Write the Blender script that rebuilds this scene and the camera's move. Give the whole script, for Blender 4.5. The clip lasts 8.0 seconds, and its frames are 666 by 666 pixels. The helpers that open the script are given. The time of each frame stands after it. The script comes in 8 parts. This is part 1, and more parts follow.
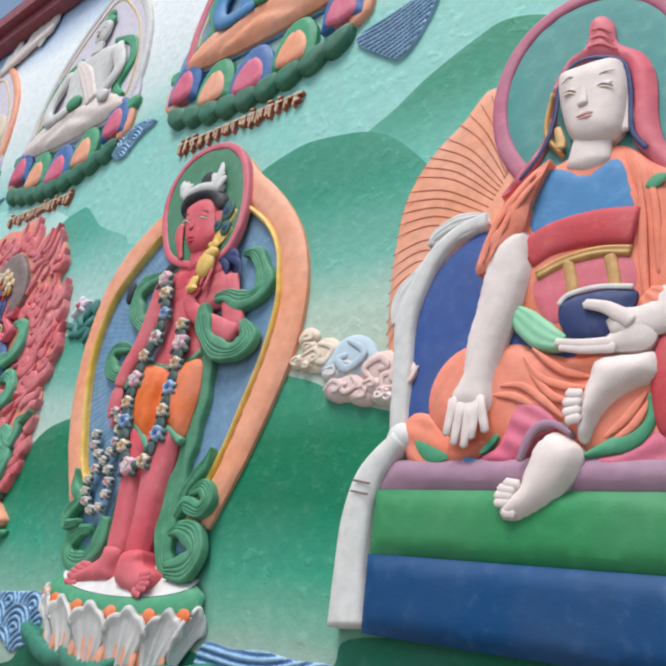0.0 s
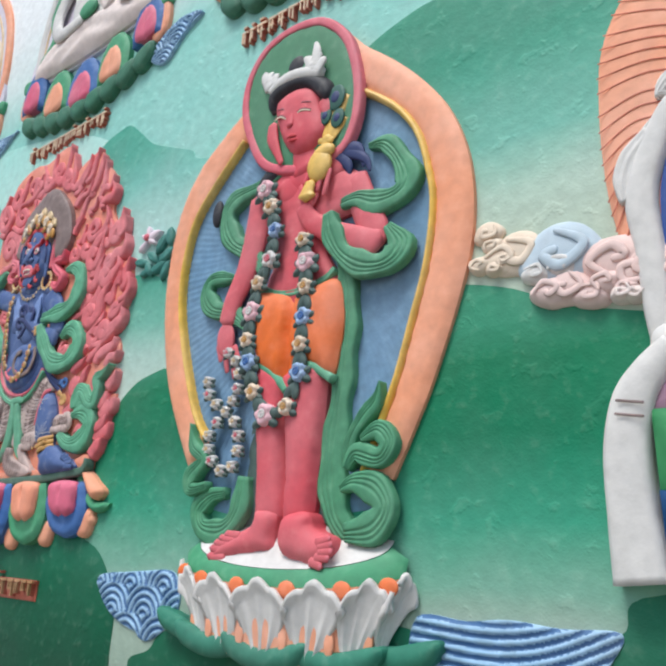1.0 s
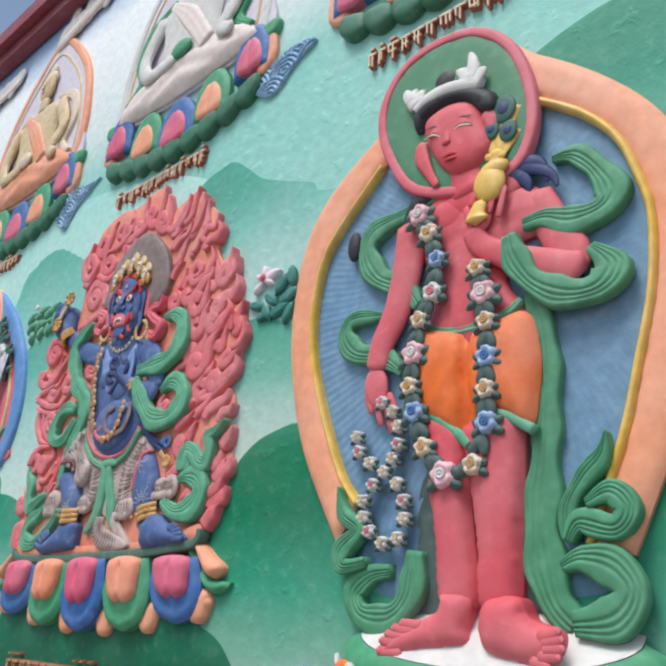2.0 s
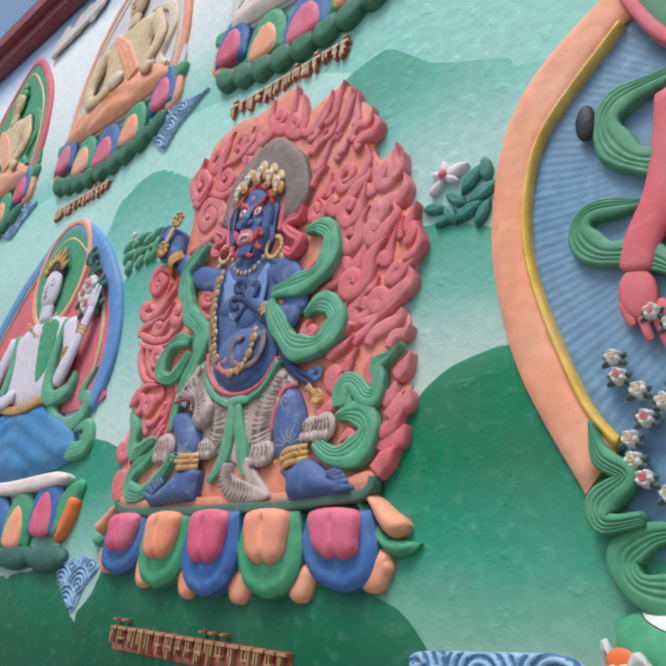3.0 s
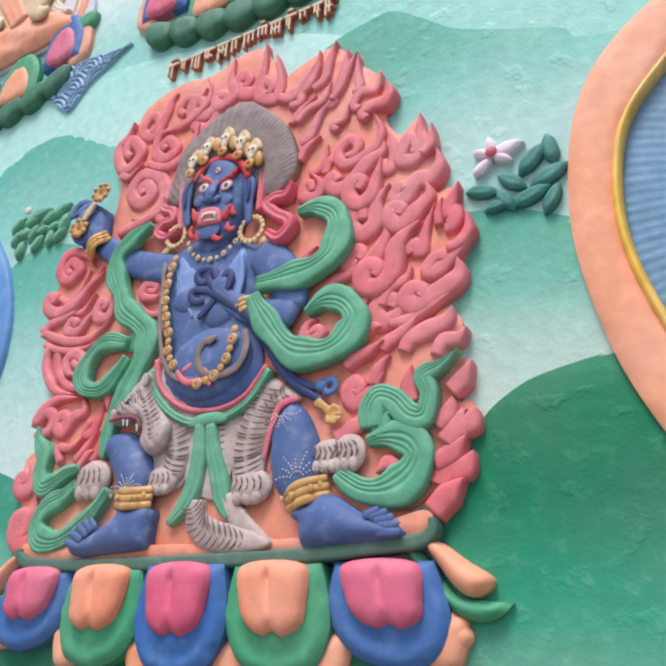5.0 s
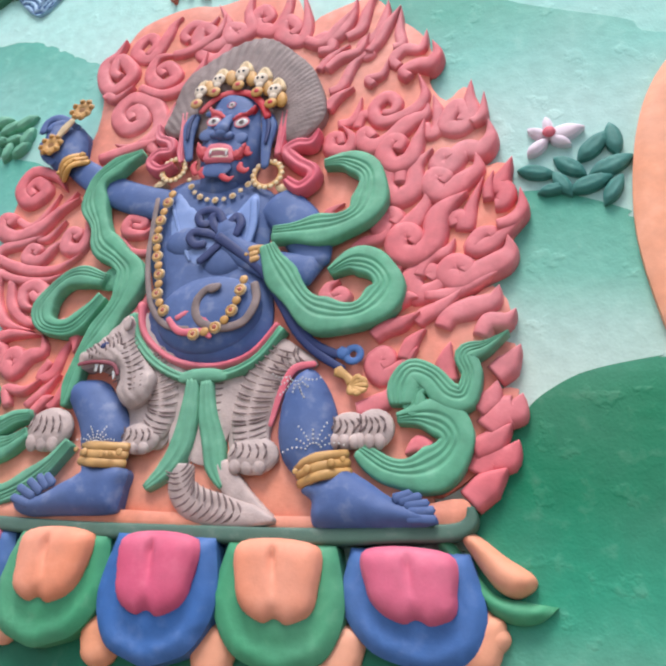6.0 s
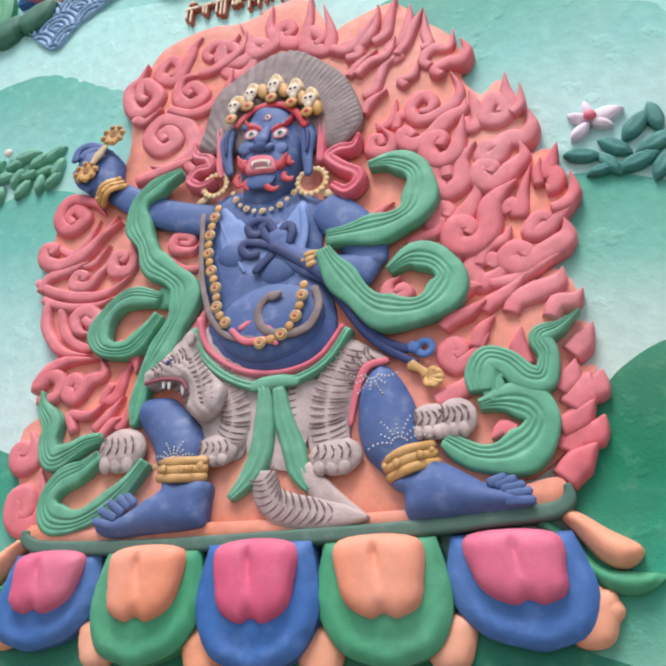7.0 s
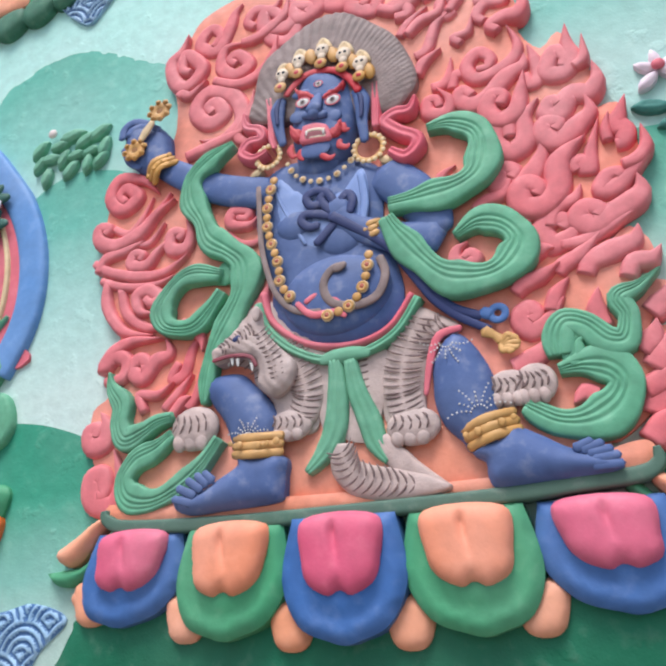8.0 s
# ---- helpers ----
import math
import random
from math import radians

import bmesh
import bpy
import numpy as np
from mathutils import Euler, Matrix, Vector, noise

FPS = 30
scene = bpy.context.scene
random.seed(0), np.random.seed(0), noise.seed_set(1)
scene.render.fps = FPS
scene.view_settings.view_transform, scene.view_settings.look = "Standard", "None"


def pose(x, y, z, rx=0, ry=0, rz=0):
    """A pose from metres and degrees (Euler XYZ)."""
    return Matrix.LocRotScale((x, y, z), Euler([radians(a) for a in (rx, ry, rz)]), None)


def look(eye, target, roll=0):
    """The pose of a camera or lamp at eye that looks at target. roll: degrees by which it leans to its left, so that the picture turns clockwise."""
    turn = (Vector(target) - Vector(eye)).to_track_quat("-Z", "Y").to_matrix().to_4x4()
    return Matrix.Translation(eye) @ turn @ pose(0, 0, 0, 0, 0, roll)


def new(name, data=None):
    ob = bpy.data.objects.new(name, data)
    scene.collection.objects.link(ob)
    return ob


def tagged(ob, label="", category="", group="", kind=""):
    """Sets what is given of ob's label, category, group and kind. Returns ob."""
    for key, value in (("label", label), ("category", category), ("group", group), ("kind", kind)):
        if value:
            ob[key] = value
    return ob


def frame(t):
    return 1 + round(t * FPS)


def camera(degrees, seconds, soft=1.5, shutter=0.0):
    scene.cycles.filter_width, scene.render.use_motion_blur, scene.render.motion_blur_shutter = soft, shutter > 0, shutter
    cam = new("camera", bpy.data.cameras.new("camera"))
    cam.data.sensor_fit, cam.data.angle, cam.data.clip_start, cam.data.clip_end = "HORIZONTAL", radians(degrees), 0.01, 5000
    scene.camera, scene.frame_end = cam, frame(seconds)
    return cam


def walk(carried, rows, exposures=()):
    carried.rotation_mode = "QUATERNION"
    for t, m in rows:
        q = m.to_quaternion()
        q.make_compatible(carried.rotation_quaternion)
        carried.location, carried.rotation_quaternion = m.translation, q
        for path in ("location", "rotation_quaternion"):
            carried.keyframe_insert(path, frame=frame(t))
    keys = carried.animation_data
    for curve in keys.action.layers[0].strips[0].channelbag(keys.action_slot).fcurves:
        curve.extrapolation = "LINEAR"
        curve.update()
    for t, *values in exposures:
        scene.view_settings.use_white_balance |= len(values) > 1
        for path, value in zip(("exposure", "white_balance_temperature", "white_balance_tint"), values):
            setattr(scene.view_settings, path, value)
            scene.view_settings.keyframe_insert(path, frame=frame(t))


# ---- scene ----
cam = camera(48.2, 8.0, soft=2.7)
METRES, EYE, TILT, LEAN, TURN = 8.0, 1.5, 0.0, 0.0, 0.0
PATH = [
    (0, (0.076, -1.815, 1.571), (-1.175, -0.449, 2.325), 9.9),
    (0.5, (-0.33, -1.895, 1.557), (-1.579, -0.494, 2.247), 6.6),
    (1, (-0.732, -1.813, 1.617), (-1.972, -0.359, 2.208), 3.4),
    (1.2, (-0.866, -1.732, 1.629), (-2.153, -0.352, 2.29), 2.9),
    (2.3, (-1.555, -1.821, 1.641), (-2.801, -0.454, 2.404), 3.9),
    (2.5, (-1.722, -1.818, 1.616), (-2.98, -0.441, 2.337), 5.0),
    (3, (-2.121, -1.688, 1.583), (-3.455, -0.379, 2.296), 6.4),
    (3.5, (-2.348, -1.634, 1.611), (-3.628, -0.31, 2.39), 8.0),
    (4, (-2.536, -1.674, 1.591), (-3.716, -0.266, 2.38), 9.7),
    (4.2, (-2.63, -1.704, 1.619), (-3.741, -0.236, 2.404), 9.0),
    (5.3, (-3.041, -1.634, 1.666), (-3.929, -0.043, 2.491), 2.2),
    (5.5, (-3.152, -1.623, 1.636), (-3.975, -0.027, 2.517), 4.6),
    (6, (-3.338, -1.625, 1.639), (-3.966, 0.085, 2.464), 6.5),
    (6.5, (-3.472, -1.679, 1.621), (-4.125, 0.007, 2.478), 1.1),
    (7, (-3.535, -1.683, 1.574), (-4.121, 0.018, 2.446), 1.0),
    (7.5, (-3.582, -1.692, 1.584), (-4.145, 0.025, 2.441), 1.0),
    (8, (-3.651, -1.716, 1.6), (-4.307, 0.004, 2.382), -0.8),
]
walk(cam, [(t, look(eye, target, roll)) for t, eye, target, roll in PATH], ((0, 0.16, 6400, 3), (1, 0.18, 6400, 3), (2.5, 0.1, 6400, 3), (3.5, 0.06, 6400, 3), (4.2, 0.12, 6400, 3), (5.5, 0.36, 6400, 8), (8, 0.34, 6400, 8)))

# ---- world and light ----
world = bpy.data.worlds.new("sky")
scene.world = world
world.use_nodes = True
sky = world.node_tree.nodes.new("ShaderNodeTexSky")
sky.sky_type = 'NISHITA'
sky.sun_disc = False
sky.sun_elevation, sky.sun_rotation = radians(62), radians(190)
sky.air_density, sky.dust_density = 1.0, 3.0
world.node_tree.links.new(sky.outputs[0], world.node_tree.nodes["Background"].inputs[0])
world.node_tree.nodes["Background"].inputs[1].default_value = 0.138
sun = new("sun", bpy.data.lights.new("sun", 'SUN'))
sun.data.energy, sun.data.angle, sun.data.color = 2.1, radians(24), (0.98, 0.98, 1.0)
sun.matrix_world = look((-3.6, -3.6, 9), (-3, 0, 2.2))


# ---- materials ----
def lin(c):
    return tuple((v / 255 / 12.92) if v / 255 <= 0.04045 else ((v / 255 + 0.055) / 1.055) ** 2.4 for v in c) + (1,)


def nodes_of(name):
    m = bpy.data.materials.new(name)
    m.use_nodes = True
    nt = m.node_tree
    return m, nt, nt.nodes["Principled BSDF"], lambda kind: nt.nodes.new("ShaderNode" + kind), nt.links.new


def finish(m, nt, bsdf, N, L, colour, grain, bump, wear, rough, chips=0.0):
    """Stains, faded patches, fine grain and brushed relief over a colour socket."""
    co = N("TexCoord")
    big, small, fine = N("TexNoise"), N("TexNoise"), N("TexNoise")
    for t, s, d in ((big, 3.1, 5), (small, 22, 6), (fine, 160, 3)):
        t.inputs["Scale"].default_value, t.inputs["Detail"].default_value = s, d
        L(co.outputs["Object"], t.inputs["Vector"])
    hsv = N("HueSaturation")
    L(colour, hsv.inputs["Color"])
    r1, r2 = N("MapRange"), N("MapRange")
    r1.inputs[1].default_value, r1.inputs[2].default_value, r1.inputs[3].default_value, r1.inputs[4].default_value = 0.3, 0.7, 1 - grain, 1 + grain
    L(small.outputs[0], r1.inputs[0])
    L(r1.outputs[0], hsv.inputs["Value"])
    r2.inputs[1].default_value, r2.inputs[2].default_value, r2.inputs[3].default_value, r2.inputs[4].default_value = 0.3, 0.7, 1.08, 0.9
    L(big.outputs[0], r2.inputs[0])
    L(r2.outputs[0], hsv.inputs["Saturation"])
    chalk = N("MixRGB")
    L(hsv.outputs[0], chalk.inputs[1])
    chalk.inputs[2].default_value = lin((214, 208, 198))
    r3 = N("MapRange")
    r3.inputs[1].default_value, r3.inputs[2].default_value, r3.inputs[3].default_value, r3.inputs[4].default_value = 0.56, 0.78, 0.0, wear
    L(small.outputs[0], r3.inputs[0])
    L(r3.outputs[0], chalk.inputs[0])
    L(chalk.outputs[0], bsdf.inputs["Base Color"])
    add = N("Math")
    add.operation = 'MULTIPLY_ADD'
    L(fine.outputs[0], add.inputs[0])
    add.inputs[1].default_value = 0.3
    L(small.outputs[0], add.inputs[2])
    b = N("Bump")
    b.inputs["Strength"].default_value, b.inputs["Distance"].default_value = bump, 0.006
    L(add.outputs[0], b.inputs["Height"])
    if chips:
        flake, r4, both = N("TexNoise"), N("MapRange"), N("Math")
        flake.inputs["Scale"].default_value, flake.inputs["Detail"].default_value = 11, 4
        L(co.outputs["Object"], flake.inputs["Vector"])
        r4.inputs[1].default_value, r4.inputs[2].default_value, r4.inputs[3].default_value, r4.inputs[4].default_value = 0.6, 0.66, 0.0, chips
        L(flake.outputs[0], r4.inputs[0])
        both.operation = 'ADD'
        L(add.outputs[0], both.inputs[0])
        L(r4.outputs[0], both.inputs[1])
        L(both.outputs[0], b.inputs["Height"])
    L(b.outputs[0], bsdf.inputs["Normal"])
    bsdf.inputs["Roughness"].default_value = rough
    bsdf.inputs["Specular IOR Level"].default_value = 0.35
    return m


def paint(name, c, grain=0.08, bump=0.25, wear=0.08, rough=0.6, metal=0.0):
    m, nt, bsdf, N, L = nodes_of(name)
    rgb = N("RGB")
    rgb.outputs[0].default_value = lin(c)
    bsdf.inputs["Metallic"].default_value = metal
    return finish(m, nt, bsdf, N, L, rgb.outputs[0], grain, bump, wear, rough)


def washed(name, z0, z1, stops, grain=0.07, bump=0.5, wear=0.08, sway=0.12, axis=2):
    """Paint brushed from one shade to another between two heights; stops: (share, colour) from z0 up to z1."""
    m, nt, bsdf, N, L = nodes_of(name)
    co, sep, t = N("TexCoord"), N("SeparateXYZ"), N("TexNoise")
    L(co.outputs["Object"], sep.inputs[0])
    L(co.outputs["Object"], t.inputs["Vector"])
    t.inputs["Scale"].default_value = 1.6
    off = N("Math")
    off.operation = 'MULTIPLY_ADD'
    L(t.outputs[0], off.inputs[0])
    off.inputs[1].default_value = sway * 2
    L(sep.outputs[axis], off.inputs[2])
    r = N("MapRange")
    r.inputs[1].default_value, r.inputs[2].default_value = z0 + sway, z1 + sway
    L(off.outputs[0], r.inputs[0])
    ramp = N("ValToRGB")
    L(r.outputs[0], ramp.inputs[0])
    el = ramp.color_ramp.elements
    while len(el) > 1:
        el.remove(el[-1])
    el[0].position, el[0].color = stops[0][0], lin(stops[0][1])
    for p, c in stops[1:]:
        e = el.new(p)
        e.color = lin(c)
    return finish(m, nt, bsdf, N, L, ramp.outputs[0], grain, bump, wear, 0.62, chips=0.4)


SEAT = paint("seat_salmon", (226, 144, 118), grain=0.12)
RIM_GOLD = paint("bright_gold_paint", (232, 188, 98), grain=0.14, rough=0.45)
WHITE = paint("white_paint", (214, 209, 206), grain=0.1)
CREAM = paint("cream_paint", (226, 205, 184))
SALMON = paint("salmon_paint", (238, 164, 132))
ORANGE = paint("orange_paint", (232, 118, 66))
ROBE = paint("robe_orange", (236, 134, 106), grain=0.1)
PINK = paint("pink_paint", (216, 108, 122))
ROSE = paint("rose_paint", (216, 106, 132))
RED = paint("red_paint", (196, 66, 74))
SKIN_RED = paint("red_skin_paint", (214, 94, 104), wear=0.1)
FLAME = paint("flame_red_paint", (216, 116, 122), grain=0.14)
FLAME_GROUND = paint("flame_ground_salmon", (228, 142, 122), grain=0.12)
FLESH = paint("pale_skin_paint", (232, 214, 208), wear=0.1)
GREEN = paint("scarf_green", (102, 164, 132), grain=0.16)
DARK_SLATE = paint("slate_leaf_and_sheet", (80, 98, 94), grain=0.18)
UPPER_LEAF = paint("upper_leaf_green", (66, 118, 94), grain=0.14)
SCARF = paint("deep_scarf_green", (86, 146, 112), grain=0.16)
LEAF = paint("leaf_green", (56, 100, 90), grain=0.14)
JADE = paint("petal_green", (80, 154, 114), grain=0.1)
MOSS = paint("moss_green", (84, 136, 104))
BLUE = paint("petal_blue", (74, 110, 168), grain=0.1)
SKIN_BLUE = paint("blue_skin_paint", (82, 102, 150), grain=0.12, wear=0.2)
CHEST = paint("light_blue_paint", (128, 150, 200), wear=0.1)
NAVY = paint("navy_paint", (52, 62, 108), wear=0.08)
PANEL = paint("panel_blue", (116, 148, 178), grain=0.14, bump=0.5)
SHIRT = paint("shirt_blue", (74, 132, 184))
WAVE = paint("wave_blue", (152, 184, 212), grain=0.2)
WAVE_DEEP = paint("wave_deep_blue", (78, 114, 160))
GOLD = paint("gold_paint", (200, 152, 92), grain=0.18, rough=0.5, metal=0.05)
OCHRE_DARK = paint("dark_gold_paint", (150, 104, 62), grain=0.2)
BONE = paint("bone_paint", (218, 190, 150), grain=0.14)
BLACK = paint("black_paint", (52, 50, 56), wear=0.12)
HAIR = paint("hair_grey_brown", (136, 117, 114), grain=0.18, bump=0.6)
FUR = paint("pale_fur", (188, 166, 160), grain=0.18, bump=0.7, wear=0.12)
STRIPE = paint("fur_stripe", (124, 102, 100), grain=0.2, wear=0.2)
MAROON = paint("maroon_paint", (140, 70, 80))
MAUVE = paint("mauve_paint", (168, 128, 150))
SIGN = paint("brick_red_paint", (180, 98, 80), bump=0.4)
LETTER = paint("letter_cream", (232, 206, 176))
LILAC = paint("lilac_paint", (218, 208, 220))


# ---- shapes ----
def curve(pts, closed=False, n=6):
    """A smooth line through the points; a point given twice makes a corner."""
    p = np.array(pts, float)
    k, out = len(p), []
    for i in range(k if closed else k - 1):
        a, b, c, d = (p[(i + j) % k] if closed else p[min(max(i + j, 0), k - 1)] for j in (-1, 0, 1, 2))
        if np.allclose(b, c):
            continue
        if np.allclose(a, b):
            a = b - (c - b) * 0.3
        for s in np.arange(n) / n:
            out.append(0.5 * (2 * b + (c - a) * s + (2 * a - 5 * b + 4 * c - d) * s * s + (3 * b - a - 3 * c + d) * s ** 3))
    if not closed:
        out.append(p[-1])
    return np.array(out)


def spread(values, m):
    """m values along the list."""
    v = np.atleast_1d(np.array(values, float))
    return np.interp(np.linspace(0, 1, m), np.linspace(0, 1, len(v)) if len(v) > 1 else [0], v) if len(v) > 1 else np.full(m, v[0])


def gaps(q, line):
    """Distance of every point of q from a closed line, and whether it lies inside."""
    a, b = line, np.roll(line, -1, 0)
    ab = b - a
    best, inside = np.full(len(q), 9.0), np.zeros(len(q), bool)
    for i in range(len(a)):
        s = np.clip(((q - a[i]) @ ab[i]) / max(ab[i] @ ab[i], 1e-12), 0, 1)
        best = np.minimum(best, np.hypot(*(q - a[i] - s[:, None] * ab[i]).T))
        if a[i, 1] != b[i, 1]:
            cross = (a[i, 1] > q[:, 1]) != (b[i, 1] > q[:, 1])
            inside ^= cross & (q[:, 0] < (b[i, 0] - a[i, 0]) * (q[:, 1] - a[i, 1]) / (b[i, 1] - a[i, 1]) + a[i, 0])
    return best, inside


from mathutils.geometry import delaunay_2d_cdt


FLAT = 0.35  # the carving is low: depths are squeezed to about a third


class Shape:
    """Gathers pieces of relief on the wall y = 0: places are (x, z), depth is towards -y."""

    def __init__(self):
        self.v, self.f, self.m, self.mats = [], [], [], []

    def slot(self, mat):
        if mat not in self.mats:
            self.mats.append(mat)
        return self.mats.index(mat)

    def add(self, verts, faces, mat):
        k, s = len(self.v), self.slot(mat)
        self.v.extend(verts)
        self.f.extend(tuple(i + k for i in f) for f in faces)
        self.m.extend([s] * len(faces))

    def puff(self, outline, depth, mat, base=0.0, edge=None, step=None, side=0.4, closed_n=6, fn=None, skirt=True, back=-0.045):
        """A cushion over a closed outline: rounded at its edge, with a side that goes down to the wall."""
        line = curve(outline, True, closed_n)
        size = np.ptp(line, 0)
        step = step or max(0.006, min(size) / 14)
        edge = edge or min(size) * 0.3
        gx, gz = np.meshgrid(np.arange(line[:, 0].min(), line[:, 0].max(), step), np.arange(line[:, 1].min(), line[:, 1].max(), step * 0.87))
        gx[1::2] += step / 2
        q = np.c_[gx.ravel(), gz.ravel()]
        q = q + np.random.default_rng(3).uniform(-0.12, 0.12, q.shape) * step
        d, ok = gaps(q, line)
        q = q[ok & (d > step * 0.45)]
        allp = [Vector(p) for p in line] + [Vector(p) for p in q]
        n = len(line)
        vv, _, ff, *_ = delaunay_2d_cdt(allp, [(i, (i + 1) % n) for i in range(n)], [], 1, 1e-6)
        vq = np.array([tuple(p) for p in vv])
        d, _ = gaps(vq, line)
        s = np.clip(d / edge, 0, 1)
        h = base + depth * (side + (1 - side) * np.sqrt(np.clip(1 - (1 - s) ** 2, 0, 1)))
        if fn is not None:
            h = h + 2.0 * fn(vq[:, 0], vq[:, 1], d)
        tri = []
        for f in ff:
            a, b, c = (vq[i] for i in f[:3])
            cr = (b[0] - a[0]) * (c[1] - a[1]) - (b[1] - a[1]) * (c[0] - a[0])
            tri.append(tuple(f) if cr > 0 else tuple(reversed(f)))
        self.add([(p[0], -hh, p[1]) for p, hh in zip(vq, h)], tri, mat)
        if skirt:
            hl = base + depth * side + (2.0 * fn(line[:, 0], line[:, 1], np.zeros(n)) if fn is not None else np.zeros(n))
            area = np.sum(line[:, 0] * np.roll(line[:, 1], -1) - np.roll(line[:, 0], -1) * line[:, 1])
            ring = [(p[0], -hh, p[1]) for p, hh in zip(line, hl)] + [(p[0], -back, p[1]) for p in line]
            quads = [(i, n + i, n + (i + 1) % n, (i + 1) % n) for i in range(n)]
            self.add(ring, quads if area > 0 else [tuple(reversed(f)) for f in quads], mat)
        return self

    def tube(self, path, radii, mat, depth=None, sides=10, flat=1.0, n=5, closed=False):
        """A round limb along (x, z, d) or, at one depth, (x, z); flat squeezes it towards the wall."""
        p = [(*q, depth) if len(q) == 2 else q for q in path]
        c = curve(p, closed, n)
        k = len(c)
        r = spread(list(radii) + [radii[0]] if closed and not np.isscalar(radii) else radii, k)
        tan = (np.roll(c, -1, 0) - np.roll(c, 1, 0)) if closed else np.gradient(c, axis=0)
        tan /= np.maximum(np.linalg.norm(tan, axis=1), 1e-9)[:, None]
        out = np.array([0, 0, 1.0])
        verts, faces = [], []
        for i in range(k):
            side = np.cross(out, tan[i])
            side /= max(np.linalg.norm(side), 1e-6)
            up = np.cross(tan[i], side)
            for j in range(sides):
                a = 2 * math.pi * j / sides
                w = c[i] + r[i] * (math.cos(a) * side + math.sin(a) * up * flat)
                verts.append((w[0], -w[2], w[1]))
        for i in range(k if closed else k - 1):
            for j in range(sides):
                a, b = i * sides, ((i + 1) % k) * sides
                faces.append((a + j, b + j, b + (j + 1) % sides, a + (j + 1) % sides))
        if not closed:
            for e, i in ((0, 0), (1, k - 1)):
                t = c[i] + tan[i] * r[i] * (0.6 if e else -0.6)
                verts.append((t[0], -t[2], t[1]))
                m = len(verts) - 1
                faces += [(m, i * sides + (j if not e else (j + 1) % sides), i * sides + ((j + 1) % sides if not e else j)) for j in range(sides)]
        self.add(verts, faces, mat)
        return self

    def ball(self, at, radii, mat, turn=0.0, rings=10, sides=14, fn=None):
        """An egg at (x, z, d) with half sizes (across, up, out), turned in the wall's plane."""
        verts, faces = [], []
        ca, sa = math.cos(radians(turn)), math.sin(radians(turn))
        for i in range(rings + 1):
            for j in range(sides):
                t, a = math.pi * i / rings, 2 * math.pi * j / sides
                x, y, z = math.sin(t) * math.cos(a), math.sin(t) * math.sin(a), math.cos(t)
                g = 1 if fn is None else fn(x, z, y)
                x, y, z = x * radii[0] * g, y * radii[2] * g, z * radii[1] * g
                verts.append((at[0] + x * ca - z * sa, -at[2] - y, at[1] + x * sa + z * ca))
        for i in range(rings):
            for j in range(sides):
                a, b = i * sides, (i + 1) * sides
                faces.append((a + j, a + (j + 1) % sides, b + (j + 1) % sides, b + j))
        self.add(verts, faces, mat)
        return self

    def ribbon(self, path, width, depth, mat, base=0.0, folds=3, cut=0.25, n=6, across=13, bow=1.0, closed=False, lobes=0.0):
        """A band of carved cloth: folds run along it, its long edges are rounded and go down to the wall."""
        p = [(*q[:2], (q[2] if len(q) > 2 else base)) for q in path]
        c = curve(p, closed, n)
        k = len(c)
        w = spread(width, k)
        tan = (np.roll(c, -1, 0) - np.roll(c, 1, 0)) if closed else np.gradient(c, axis=0)
        tan = tan[:, :2] / np.maximum(np.hypot(tan[:, 0], tan[:, 1]), 1e-9)[:, None]
        nor = np.c_[-tan[:, 1], tan[:, 0]]
        verts, faces = [], []
        s = np.linspace(-1, 1, across)
        prof = np.sqrt(np.clip(1 - np.abs(s) ** 3, 0, 1)) * bow + (1 - bow)
        groove = cut * (0.5 - 0.5 * np.cos(2 * math.pi * folds * (s + 1) / 2)) - cut if folds else 0 * s
        if folds < 0:
            groove = sum(-cut * k * np.exp(-((s - c0) / 0.075) ** 2) for c0, k in ((-0.62, 0.8), (-0.3, 1.0), (0.06, 0.7))) + 0.1 * np.clip((s - 0.1) / 0.2, 0, 1)
        if lobes:
            run = np.r_[0, np.cumsum(np.hypot(*np.diff(c[:, :2], axis=0).T))]
            w = w * (1 + lobes * (1 - 2 * np.abs(np.cos(run / 0.17 * math.pi)) ** 1.5))
        prof = np.clip(prof + groove * (1 - np.abs(s) ** 6 if folds > 0 else 1), 0.02, 9)
        for i in range(k):
            for j in range(across):
                q = c[i, :2] + nor[i] * s[j] * w[i] / 2
                verts.append((q[0], -(c[i, 2] + depth * prof[j]), q[1]))
            for sg in (1, -1):
                q = c[i, :2] + nor[i] * sg * w[i] / 2
                verts.append((q[0], -max(c[i, 2] - 0.06, -0.045), q[1]))
        m = across + 2
        for i in range(k if closed else k - 1):
            a, b = i * m, ((i + 1) % k) * m
            for j in range(across - 1):
                faces.append((a + j, a + j + 1, b + j + 1, b + j))
            faces.append((a + across - 1, a + across, b + across, b + across - 1))
            faces.append((a + across + 1, a, b, b + across + 1))
        if not closed:
            faces.append((*range(across - 1, -1, -1), across + 1, across))
            faces.append(tuple((k - 1) * m + j for j in (*range(across), across, across + 1)))
        self.add(verts, [tuple(reversed(f)) for f in faces], mat)
        return self

